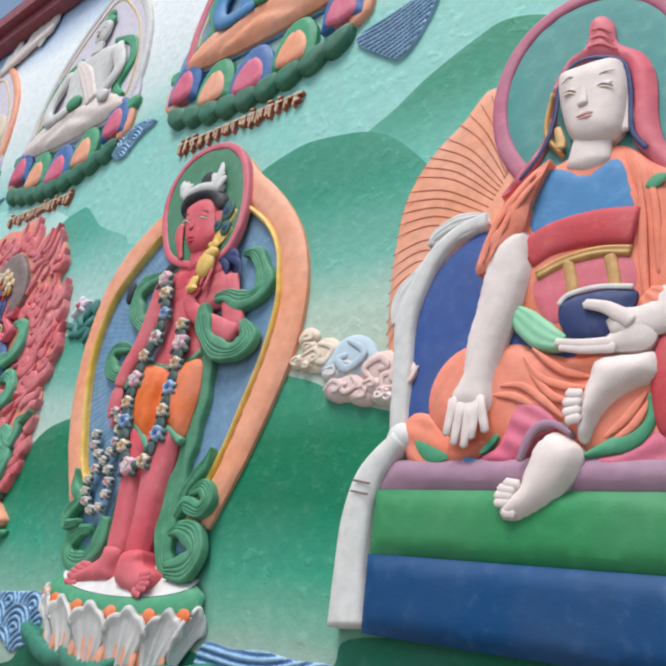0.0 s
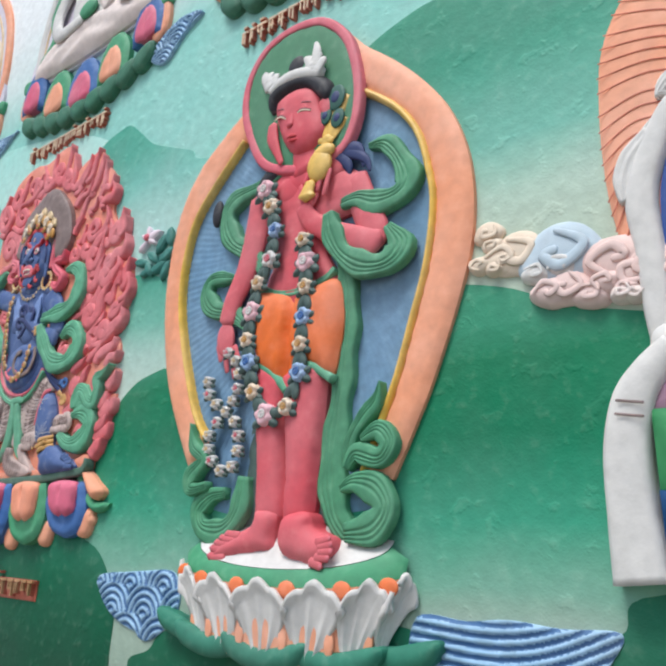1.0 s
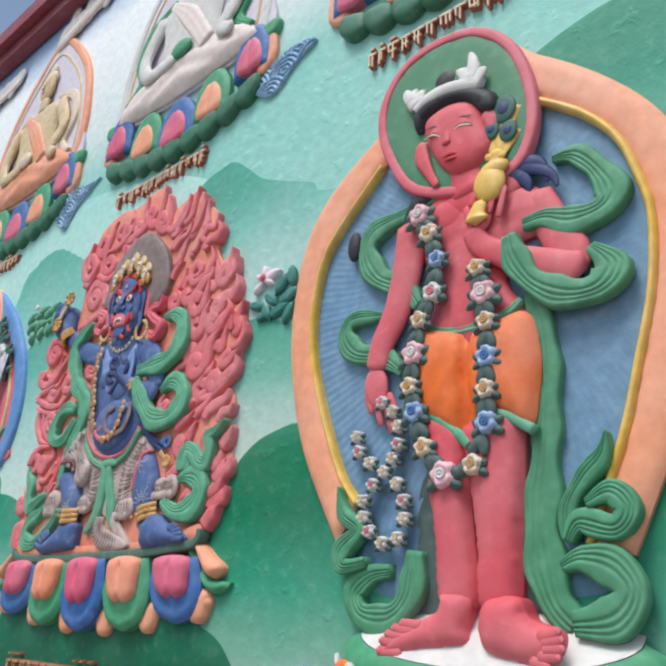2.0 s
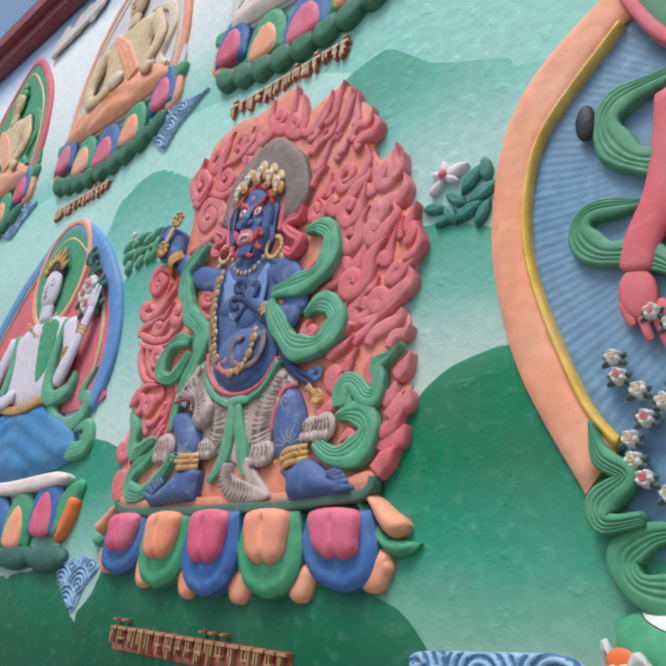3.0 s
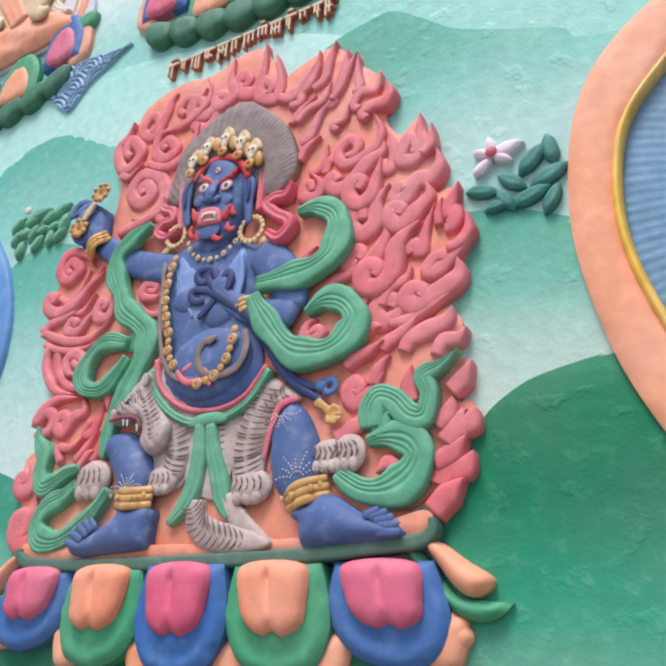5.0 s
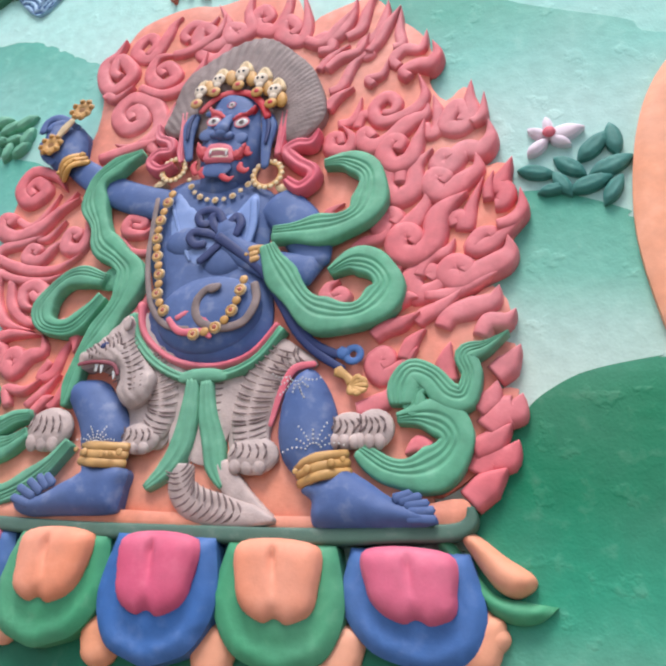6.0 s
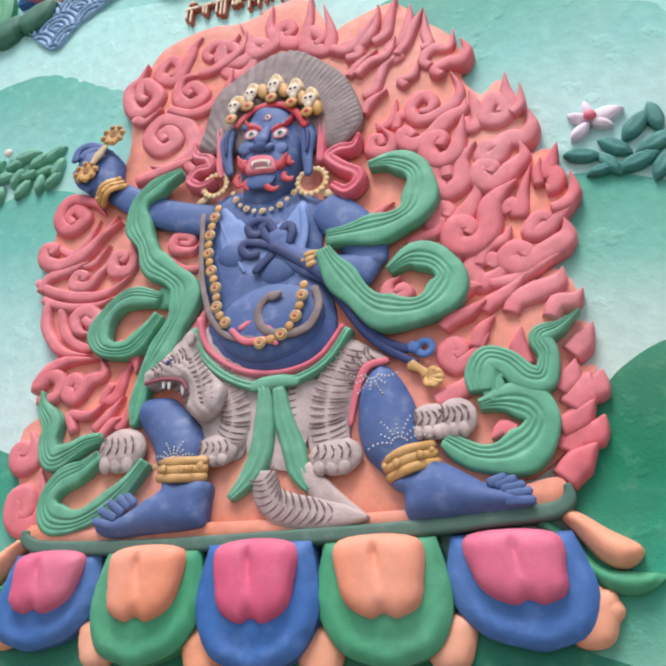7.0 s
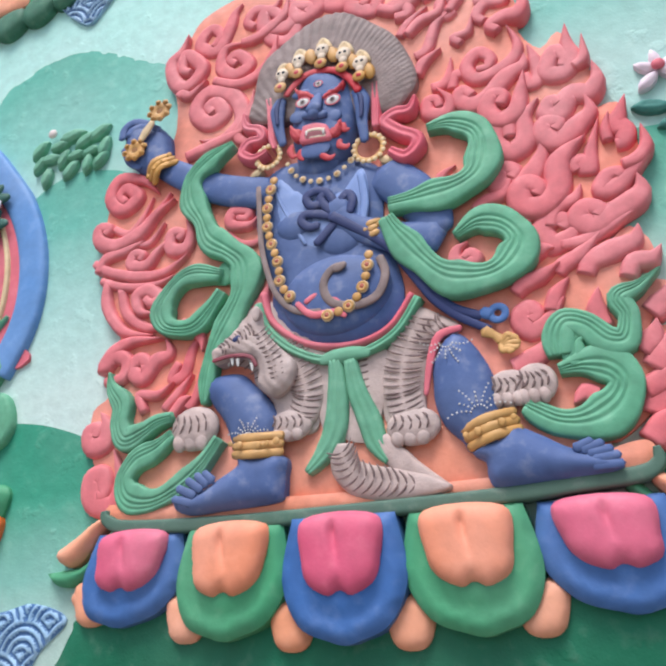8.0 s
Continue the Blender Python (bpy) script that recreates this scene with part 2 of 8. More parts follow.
    def make(self, name, parent=None, label="", smooth=True):
        me = bpy.data.meshes.new(name)
        me.from_pydata([(x, y * FLAT, z) for x, y, z in self.v], [], self.f)
        for mt in self.mats:
            me.materials.append(mt)
        me.polygons.foreach_set("material_index", self.m)
        me.polygons.foreach_set("use_smooth", [smooth] * len(self.f))
        me.update()
        ob = new(name, me)
        if parent:
            ob.parent = parent
        if label:
            ob["label"] = label
        return ob


def thing(name, label, category, group="", kind="", at=(0, 0, 0)):
    """An Empty that holds the parts of one thing."""
    e = new(name)
    e.location = at
    e.empty_display_size = 0.1
    return tagged(e, label, category, group, kind)


def shift(pts, dx=0.0, dz=0.0, k=1.0, o=(0, 0), mirror=False):
    """Points scaled by k about o and moved."""
    return [((-(p[0] - o[0]) if mirror else p[0] - o[0]) * k + o[0] + dx, (p[1] - o[1]) * k + o[1] + dz, *[q * k for q in p[2:]]) for p in pts]


def ellipse(cx, cz, rx, rz, n=16, a0=0, a1=360):
    return [(cx + rx * math.cos(radians(a0 + (a1 - a0) * i / n)), cz + rz * math.sin(radians(a0 + (a1 - a0) * i / n))) for i in range(n)]


def D(pts, d):
    """Points with their depths; d is one depth or one for each end."""
    d = spread(d, len(pts))
    return [(p[0], p[1], float(q)) for p, q in zip(pts, d)]


# ---- wall and setting ----
def slab(name, x0, x1, y0, y1, z0, z1, mat, kind="structure", cuts=1):
    bm = bmesh.new()
    bmesh.ops.create_cube(bm, size=1.0)
    bmesh.ops.transform(bm, matrix=Matrix.Translation(((x0 + x1) / 2, (y0 + y1) / 2, (z0 + z1) / 2)) @ Matrix.Diagonal((x1 - x0, y1 - y0, z1 - z0, 1)), verts=bm.verts)
    me = bpy.data.meshes.new(name)
    bm.to_mesh(me)
    me.materials.append(mat)
    ob = new(name, me)
    return ob
MIST, TEAL, MID, DEEP = (202, 210, 200), (130, 196, 180), (80, 164, 140), (50, 138, 110)
# Upper stops: pale painted sky, whitened further to put lens glare into the colour.
WALL = washed("wall_wash", 2.2, 6.0, [(0, (172, 206, 194)), (0.35, (150, 206, 196)), (0.5, (146, 204, 194)), (0.6, (214, 228, 226)), (0.72, (238, 240, 242)), (0.86, (248, 250, 252)), (1, (150, 185, 232))], wear=0.1, bump=0.6)
GROUND = paint("ground_stone", (128, 122, 114), grain=0.2, bump=0.5)
tagged(slab("wall_front", -14, 8, 0.012, 0.35, 0, 6.1, WALL), "plastered wall painted with hazy green hills and pale sky", "wall", kind="structure")
tagged(slab("ground", -400, 400, -400, 400, -0.3, 0, GROUND), "grey stone paving in front of the wall", "ground", kind="structure")
tagged(slab("ceiling", -14, 8, -0.17, 0.35, 6.1, 6.25, MAROON), "maroon painted eave over the wall", "eave", kind="structure")
tagged(slab("trim_beam", -14, 8, -0.1, -0.002, 5.98, 6.098, MAROON), "maroon painted beam under the eave", "beam", kind="structure")


def hill(ridge, bottom, depth, stops, low, high=None):
    """A painted hill: a low step of plaster with a rounded brow, whose colour fades downwards."""
    top = max(p[1] for p in ridge) if high is None else high
    ramp = washed("hill_wash", low, top, [(p, (c[0] * 0.87, c[1] * 0.975, c[2] * 0.965)) for p, c in stops], sway=0.06)
    line = [(ridge[0][0], bottom), (ridge[0][0], bottom), ridge[0], *ridge, ridge[-1], (ridge[-1][0], bottom), (ridge[-1][0], bottom)]
    thick = 0.008 if depth < 0.005 else 0.014
    lift = -0.034 if depth < 0.01 else -0.022 if depth < 0.012 else -0.01 if depth < 0.02 else -0.004 if depth < 0.023 else 0.002
    ob = Shape().puff(line, thick, ramp, base=lift, edge=0.02, step=0.05, side=0.4).make("hill_relief")
    return tagged(ob, "low plaster hill painted green and fading to pale mist", "painted hill", "hills on the wall", "structure")


SOFT = [(0, (214, 222, 216)), (0.4, (160, 204, 194)), (1, (98, 172, 154))]
SEA = [(0, (178, 178, 164)), (0.1, (140, 176, 156)), (0.3, (78, 158, 130)), (0.58, (28, 122, 88)), (0.85, (36, 124, 88)), (1, (66, 146, 114))]
FORE = [(0, (14, 78, 54)), (0.6, (24, 100, 72)), (1, (44, 122, 94))]
hill([(-1.592, 3.472), (-1.468, 3.541), (-1.368, 3.617), (-1.242, 3.688), (-1.128, 3.739), (-1.025, 3.771), (-0.905, 3.740), (-0.791, 3.670), (-0.641, 3.546)] + [(0.6, 3.2)], 2.4, 0.007, [(0, MIST), (0.3, TEAL), (0.7, (78, 152, 126)), (1, (62, 140, 112))], 3.0)
hill([(-2.250, 3.425), (-2.180, 3.466), (-2.082, 3.499), (-1.937, 3.527), (-1.765, 3.507), (-1.591, 3.465), (-1.442, 3.377), (-1.275, 3.204), (-1.121, 3.006)] + [(0.6, 2.9)], 2.0, 0.011, [(0, (214, 204, 188)), (0.16, (206, 208, 194)), (0.35, (136, 188, 172)), (0.7, (74, 152, 128)), (1, (68, 146, 120))], 2.52)
hill([(-8.5, 3.9), (-7.5, 4.0), (-6.5, 4.04), (-5.6, 4.04), (-5.0, 3.98), (-4.5, 3.88), (-4.1, 3.76), (-3.8, 3.6)], 2.6, 0.003, [(0, (196, 212, 206)), (0.5, (212, 228, 222)), (1, (190, 224, 216))], 3.2)
hill([(-4.296, 3.450), (-4.111, 3.579), (-3.927, 3.654), (-3.821, 3.679), (-3.718, 3.684), (-3.605, 3.596), (-3.500, 3.505), (-3.365, 3.439), (-3.184, 3.359), (-3.073, 3.285)] + [(-2.4, 3.2)], 2.4, 0.007, [(0, (196, 212, 206)), (0.35, (150, 196, 186)), (0.7, (104, 172, 154)), (1, (90, 164, 144))], 3.05)
hill([(-6.092, 2.962), (-5.833, 3.275), (-5.696, 3.615), (-5.604, 3.684), (-5.507, 3.725), (-5.388, 3.747), (-5.286, 3.727), (-5.162, 3.670), (-5.062, 3.610), (-4.873, 3.495), (-4.691, 3.243)], 2.6, 0.007, SOFT, 3.0)
hill([(-3.670, 2.773), (-3.588, 2.816), (-3.469, 2.812), (-3.388, 2.802), (-3.288, 2.765), (-3.212, 2.728), (-3.140, 2.693)] + [(-2.4, 2.6)], 1.9, 0.011, [(0, (214, 212, 202)), (0.25, (190, 204, 194)), (0.5, (130, 184, 166)), (1, (80, 156, 134))], 2.3)
hill([(-6.138, 2.828), (-5.791, 2.934), (-5.567, 2.990), (-5.450, 3.071), (-5.366, 3.126), (-5.260, 3.151), (-5.150, 3.134), (-5.023, 3.083), (-4.827, 2.914)], 1.9, 0.011, [(0, (226, 222, 218)), (0.35, (190, 212, 206)), (0.7, (128, 186, 172)), (1, (104, 172, 154))], 2.32)
hill([(-6.000, 2.263), (-5.700, 2.273), (-5.416, 2.257), (-5.315, 2.246), (-5.215, 2.225), (-5.084, 2.178), (-4.900, 2.097)], 1.3, 0.015, [(0, (196, 200, 192)), (0.2, (150, 190, 178)), (0.6, (76, 156, 130)), (1, (62, 142, 116))], 1.68)
hill([(-3.568, 2.064), (-3.489, 2.166), (-3.454, 2.218), (-3.410, 2.260), (-3.324, 2.307), (-3.173, 2.340)] + [(-3.097, 2.344)] + [(-2.3, 2.45)], 1.2, 0.015, SEA, 1.5, 2.4)
hill([(-2.3, 2.42)] + [(-1.855, 2.443), (-1.765, 2.426), (-1.634, 2.389), (-1.507, 2.332), (-1.293, 2.263)] + [(-0.5, 2.1), (0.6, 2.0)], 1.2, 0.013, SEA, 1.5, 2.3)
hill([(-5.175, 1.497), (-5.092, 1.569), (-5.050, 1.648), (-5.001, 1.689)] + [(-4.6, 1.74), (-3.9, 1.74)] + [(-3.546, 1.650), (-3.445, 1.608), (-3.373, 1.543), (-3.332, 1.490), (-3.282, 1.413)], 1.0, 0.024, FORE, 1.2, 1.7)
hill([(-2.95, 1.0)] + [(-3.165, 1.219), (-3.054, 1.286), (-2.927, 1.371)] + [(-2.3, 1.47)] + [(-1.949, 1.460), (-1.879, 1.403)] + [(-1.75, 1.1)], 0.95, 0.03, FORE, 1.0, 1.5)
hill([(-1.5, 0.9)] + [(-1.397, 1.433), (-1.359, 1.510), (-1.269, 1.593)] + [(-0.6, 1.62), (0.6, 1.6)], 0.85, 0.028, FORE, 1.0, 1.6)
hill([(-6.7, 1.3), (-6.3, 1.55), (-5.9, 1.62)] + [(-5.500, 1.686), (-5.399, 1.666), (-5.246, 1.516), (-5.036, 1.390)], 1.0, 0.022, FORE, 1.1, 1.65)


def waves(outline, depth, swell=0.1, lean=0.0, flow=False, label="carved blue water with white ripple lines"):
    """Water carved as overlapping bows of ripples."""
    def ripple(x, z, d):
        if flow:
            return 0.008 * np.sin((z + 0.035 * np.sin(7 * x) + 0.12 * np.sin(2.2 * x)) * 2 * math.pi / 0.026) * np.clip(d / 0.008, 0.2, 1)
        row = np.floor((z + 0.3 * x * lean) / swell)
        u = ((x + (row % 2) * swell) / (2 * swell)) % 1 - 0.5
        v = ((z + 0.3 * x * lean) / swell) - row
        r = np.hypot(u * 2.0, v + 0.1)
        return 0.008 * np.sin(r * 24) * np.clip(d / 0.008, 0.2, 1)
    s = Shape()
    s.puff(outline, depth, WAVE, base=0.0, edge=0.02, step=0.0065, side=0.6, fn=ripple)
    deep = s.slot(WAVE_DEEP)
    for i, f in enumerate(s.f):
        if len(f) == 3:
            a = np.mean([s.v[k] for k in f], 0)
            if ripple(a[0], a[2], np.float64(0.02)) < -0.001:
                s.m[i] = deep
    return tagged(s.make("carved_waves"), label, "carved waves", "patches of carved water", "structure")


waves([(-3.330, 1.516), (-3.135, 1.550), (-2.949, 1.552), (-2.914, 1.426), (-3.072, 1.312), (-3.207, 1.402)], 0.03)
waves([(-1.915, 1.493), (-1.765, 1.495), (-1.646, 1.508), (-1.514, 1.500), (-1.369, 1.503), (-1.397, 1.433), (-1.439, 1.364), (-1.706, 1.288), (-1.918, 1.357)], 0.034, 0.15, flow=True)
waves([(-5.425, 1.668), (-5.268, 1.709), (-5.177, 1.723), (-5.068, 1.681), (-5.146, 1.601), (-5.228, 1.496)], 0.03, 0.08)
waves([(-3.419, 1.511), (-3.208, 1.545), (-2.979, 1.551), (-2.917, 1.473), (-3.043, 1.342), (-3.288, 1.380)], 0.03)
waves([(-5.030, 4.093), (-4.998, 4.096), (-5.195, 3.963), (-5.317, 3.851), (-5.511, 4.121)], 0.02, 0.09)
waves([(-3.620, 4.031), (-3.555, 4.109), (-3.395, 4.176), (-3.226, 4.137), (-3.349, 4.067), (-3.488, 3.951)], 0.02, 0.09)
waves([(-1.748, 4.018), (-1.551, 4.078), (-1.342, 4.109), (-1.363, 3.957), (-1.466, 3.802), (-1.569, 3.845)], 0.02, 0.12, 0.4, True)
waves([(-7.788, 4.205), (-7.329, 4.132), (-6.925, 4.077), (-7.089, 3.954), (-7.289, 3.879)], 0.02, 0.09)


# ---- lotus seats ----
def petal(s_out, s_in, x, z0, z1, w, d, outer, inner, skew=0.0):
    """One hanging petal: a broad rounded outer leaf and a swollen heart with a crease."""
    h = z1 - z0
    o = [(x - w * 0.42, z1), (x - w * 0.5 + skew * 0.3, z0 + h * 0.5), (x - w * 0.36 + skew * 0.8, z0 + h * 0.13), (x - w * 0.1 + skew, z0 + h * 0.005), (x + skew, z0 - h * 0.02), (x + skew, z0 - h * 0.02), (x + w * 0.1 + skew, z0 + h * 0.005), (x + w * 0.36 + skew * 0.8, z0 + h * 0.14), (x + w * 0.5 + skew * 0.3, z0 + h * 0.5), (x + w * 0.42, z1)]
    s_out.puff([o[0], *o, o[-1]], 0.1, outer, base=d - 0.09, edge=w * 0.2, step=w / 16, side=0.3, fn=lambda a, b, e: -0.016 * np.exp(-((e - w * 0.17) / 0.016) ** 2))
    k = [(x - w * 0.29, z1 - h * 0.02), (x - w * 0.31 + skew * 0.3, z0 + h * 0.62), (x - w * 0.25 + skew * 0.6, z0 + h * 0.44), (x - w * 0.1 + skew * 0.7, z0 + h * 0.35), (x + skew * 0.7, z0 + h * 0.38), (x + w * 0.1 + skew * 0.7, z0 + h * 0.35), (x + w * 0.25 + skew * 0.6, z0 + h * 0.44), (x + w * 0.31 + skew * 0.3, z0 + h * 0.62), (x + w * 0.29, z1 - h * 0.02)]
    s_in.puff(k, 0.1, inner, base=d - 0.02, edge=w * 0.16, step=0.0075, side=0.2, fn=lambda a, b, e: -0.024 * np.exp(-((a - x - skew * 0.4 - 0.012 * np.sin((b - z0) / h * 5)) / 0.009) ** 2) * np.clip((b - z0 - h * 0.56) / 0.08, 0, 1) * np.clip((z0 + h * 0.97 - b) / 0.03, 0, 1) - 0.008 * np.exp(-((a - x - skew * 0.6) / 0.012) ** 2) * np.clip((z0 + h * 0.5 - b) / 0.03, 0, 1))


RIM = paint("rim_grey_green", (84, 112, 98), wear=0.15)
HEART = paint("heart_salmon", (236, 152, 122))


def lotus_seat():
    """The broad lotus with five front petals, side leaves and a plate, below the blue statue."""
    e = thing("lotus_pedestal", "lotus pedestal with blue and green petals and pink hearts", "lotus pedestal", "lotus pedestals")
    cx, pitch = -4.268, 0.286
    for i in range(-2, 3):
        out, heart = Shape(), Shape()
        petal(out, heart, cx + i * pitch, 1.612 + 0.012 * i * i, 1.888, 0.305, 0.22 - 0.03 * abs(i), BLUE if i % 2 == 0 else JADE, ROSE if i % 2 == 0 else HEART, skew=0.022 * i)
        p = out.make("petal", e, "blue petal" if i % 2 == 0 else "green petal")
        heart.make("petal_heart", p, "pink petal heart" if i % 2 == 0 else "orange petal heart")
    for i in range(-3, 3):
        x = cx + (i + 0.5) * pitch
        z = 1.6 + 0.011 * (i + 0.5) ** 2
        Shape().puff([(x - 0.05, z + 0.1), (x - 0.05, z + 0.03), (x - 0.025, z - 0.005), (x + 0.025, z - 0.005), (x + 0.05, z + 0.03), (x + 0.05, z + 0.1)], 0.11, SALMON, base=0.0, edge=0.04, side=0.4).make("under_petal", e, "small orange petal below the gaps")
    for g in (1, -1):
        f = lambda pts: [(cx + g * (px + 4.268), pz) for px, pz in pts]
        p = Shape().puff(f([(-3.641, 1.909), (-3.606, 1.911), (-3.565, 1.864), (-3.518, 1.815), (-3.459, 1.805), (-3.395, 1.799), (-3.395, 1.799), (-3.431, 1.768), (-3.481, 1.761), (-3.533, 1.785), (-3.580, 1.840)]), 0.12, JADE, edge=0.03).make("side_leaf", e, "green outer leaf curling outwards")
        Shape().puff(f([(-3.589, 1.925), (-3.558, 1.931), (-3.496, 1.889), (-3.440, 1.855), (-3.440, 1.830), (-3.473, 1.810), (-3.510, 1.822), (-3.548, 1.863)]), 0.17, SALMON, edge=0.035).make("petal_heart", p, "orange petal heart")
        Shape().puff(f([(-3.572, 1.805), (-3.492, 1.747), (-3.496, 1.712), (-3.532, 1.695), (-3.573, 1.712)]), 0.1, SALMON, edge=0.03).make("under_petal", e, "small orange petal below the gaps")
    Shape().puff([(-4.953, 1.937), (-4.948, 1.963), (-4.897, 1.965), (-4.389, 1.947), (-3.922, 1.951), (-3.737, 1.969), (-3.619, 1.999), (-3.576, 1.998), (-3.569, 1.968), (-3.608, 1.937), (-3.925, 1.917), (-4.388, 1.906), (-4.891, 1.912)], 0.07, SEAT, base=0.05, edge=0.02, side=0.7, step=0.02).make("seat_top", e, "salmon ground of the seat under the feet")
    Shape().ribbon([(-4.949, 1.947), (-4.938, 1.923), (-4.871, 1.902), (-4.617, 1.894), (-4.385, 1.895), (-3.925, 1.905), (-3.699, 1.921), (-3.601, 1.930), (-3.567, 1.951), (-3.567, 1.982)], [0.02, 0.032, 0.036, 0.036, 0.036, 0.036, 0.036, 0.034, 0.03, 0.015], 0.06, RIM, base=0.1, folds=0, bow=0.3).make("plate", e, "dark green rim of the seat")
    return e


lotus_seat()


# ---- flames ----
def flame_aureole():
    e = thing("flame_aureole", "wall aureole of carved red and salmon flames behind the blue statue", "flame aureole")
    edge = [(-4.989, 1.967), (-4.989, 1.967), (-5.040, 2.048), (-5.073, 2.137), (-5.077, 2.238), (-5.023, 2.284), (-5.051, 2.381), (-5.002, 2.483), (-5.086, 2.642), (-5.113, 2.785), (-5.108, 2.944), (-5.086, 3.039), (-4.979, 3.061), (-4.874, 3.168), (-4.870, 3.327), (-4.897, 3.447), (-4.840, 3.600)] + [(-4.792, 3.686), (-4.675, 3.732), (-4.574, 3.740), (-4.488, 3.721), (-4.391, 3.739)] + [(-4.399, 3.752), (-4.241, 3.763), (-4.159, 3.627), (-4.134, 3.528), (-4.090, 3.580), (-3.936, 3.627), (-3.873, 3.582), (-3.834, 3.519), (-3.746, 3.430), (-3.703, 3.326), (-3.709, 3.227), (-3.656, 3.145), (-3.605, 3.189), (-3.557, 3.113), (-3.535, 3.001), (-3.549, 2.903), (-3.486, 2.901), (-3.462, 2.799), (-3.455, 2.706), (-3.479, 2.623), (-3.523, 2.570), (-3.568, 2.494), (-3.514, 2.527), (-3.470, 2.456), (-3.529, 2.385), (-3.459, 2.366), (-3.467, 2.313), (-3.513, 2.255), (-3.450, 2.250), (-3.477, 2.182), (-3.502, 2.144), (-3.508, 2.106), (-3.533, 2.060), (-3.576, 2.019), (-3.619, 1.992), (-3.619, 1.992)]
    back = Shape().puff([(-4.32 + (x + 4.32) * 0.975, 2.7 + (z - 2.7) * 0.975) for x, z in edge], 0.05, FLAME_GROUND, edge=0.03, step=0.035, side=0.5, closed_n=3).make("backing", e, "salmon ground between the flames")
    Shape().puff([(-4.9, 1.93), (-4.9, 1.93), (-4.88, 2.1), (-4.3, 2.12), (-3.8, 2.1), (-3.68, 2.06), (-3.65, 1.99), (-3.66, 1.94), (-3.7, 1.93)], 0.06, SEAT, edge=0.02, step=0.04, side=0.5).make("foot_ground", e, "salmon ground behind the feet")
    rng = random.Random(4)

    def tongue(path, width):
        """A tongue of flame: a curled foot that swells and runs out into a point."""
        k = len(path)
        w = [width * (0.9 + 0.65 * min(1, i / 3)) if i < k - 2 else width * (1.0 if i < k - 1 else 0.06) for i in range(k)]
        Shape().ribbon(path, w, rng.uniform(0.05, 0.07), FLAME, base=rng.uniform(0.028, 0.05), folds=0, n=5, across=11, bow=0.75).make("flame_tongue", e)
    # right side, from the top down
    tongue([(-3.897, 3.349), (-3.922, 3.337), (-3.934, 3.391), (-3.889, 3.416), (-3.874, 3.484), (-3.866, 3.555)], 0.038)
    tongue([(-3.838, 3.354), (-3.813, 3.365), (-3.823, 3.419), (-3.822, 3.508)], 0.036)
    tongue([(-3.813, 3.273), (-3.834, 3.302), (-3.805, 3.343), (-3.753, 3.333), (-3.737, 3.400)], 0.036)
    tongue([(-3.778, 3.218), (-3.798, 3.246), (-3.756, 3.267), (-3.722, 3.263), (-3.701, 3.300), (-3.716, 3.345)], 0.038)
    tongue([(-3.886, 3.213), (-3.904, 3.241), (-3.863, 3.250), (-3.847, 3.305)], 0.033)
    tongue([(-3.851, 3.104), (-3.820, 3.103), (-3.810, 3.136), (-3.843, 3.165), (-3.878, 3.124), (-3.855, 3.074), (-3.800, 3.080), (-3.747, 3.110), (-3.731, 3.161), (-3.753, 3.229)], 0.031)
    tongue([(-3.725, 3.046), (-3.711, 3.006), (-3.686, 3.032), (-3.692, 3.093), (-3.706, 3.146)], 0.038)
    tongue([(-3.869, 3.015), (-3.896, 3.042), (-3.906, 3.013), (-3.867, 2.985), (-3.825, 3.001), (-3.774, 3.053), (-3.727, 3.076), (-3.717, 3.112)], 0.041)
    tongue([(-3.798, 2.960), (-3.788, 2.988), (-3.813, 2.999), (-3.834, 2.958), (-3.806, 2.911), (-3.760, 2.926), (-3.740, 2.989), (-3.725, 3.053)], 0.041)
    tongue([(-3.784, 2.852), (-3.787, 2.894), (-3.817, 2.898), (-3.825, 2.843), (-3.787, 2.804), (-3.743, 2.833), (-3.741, 2.902), (-3.697, 2.953)], 0.046)
    tongue([(-3.625, 3.037), (-3.614, 3.065), (-3.639, 3.099), (-3.666, 3.036), (-3.630, 3.016), (-3.596, 3.055), (-3.604, 3.116), (-3.600, 3.177)], 0.038)
    tongue([(-3.596, 3.025), (-3.568, 3.050), (-3.563, 3.124)], 0.036)
    tongue([(-3.649, 2.919), (-3.667, 2.935), (-3.683, 2.902), (-3.654, 2.884), (-3.616, 2.942), (-3.571, 2.936), (-3.544, 2.974), (-3.550, 3.030)], 0.044)
    tongue([(-3.669, 2.838), (-3.658, 2.857), (-3.687, 2.868), (-3.697, 2.834), (-3.662, 2.803), (-3.613, 2.838), (-3.575, 2.874), (-3.582, 2.921)], 0.044)
    tongue([(-3.793, 2.724), (-3.783, 2.745), (-3.813, 2.759), (-3.827, 2.720), (-3.790, 2.691), (-3.742, 2.725), (-3.711, 2.775), (-3.710, 2.809)], 0.044)
    tongue([(-3.630, 2.702), (-3.636, 2.725), (-3.615, 2.732), (-3.603, 2.699), (-3.589, 2.762), (-3.560, 2.845)], 0.036)
    tongue([(-3.737, 2.654), (-3.727, 2.672), (-3.751, 2.694), (-3.778, 2.677), (-3.769, 2.631), (-3.724, 2.621), (-3.683, 2.662), (-3.675, 2.732), (-3.644, 2.768), (-3.598, 2.796)], 0.046)
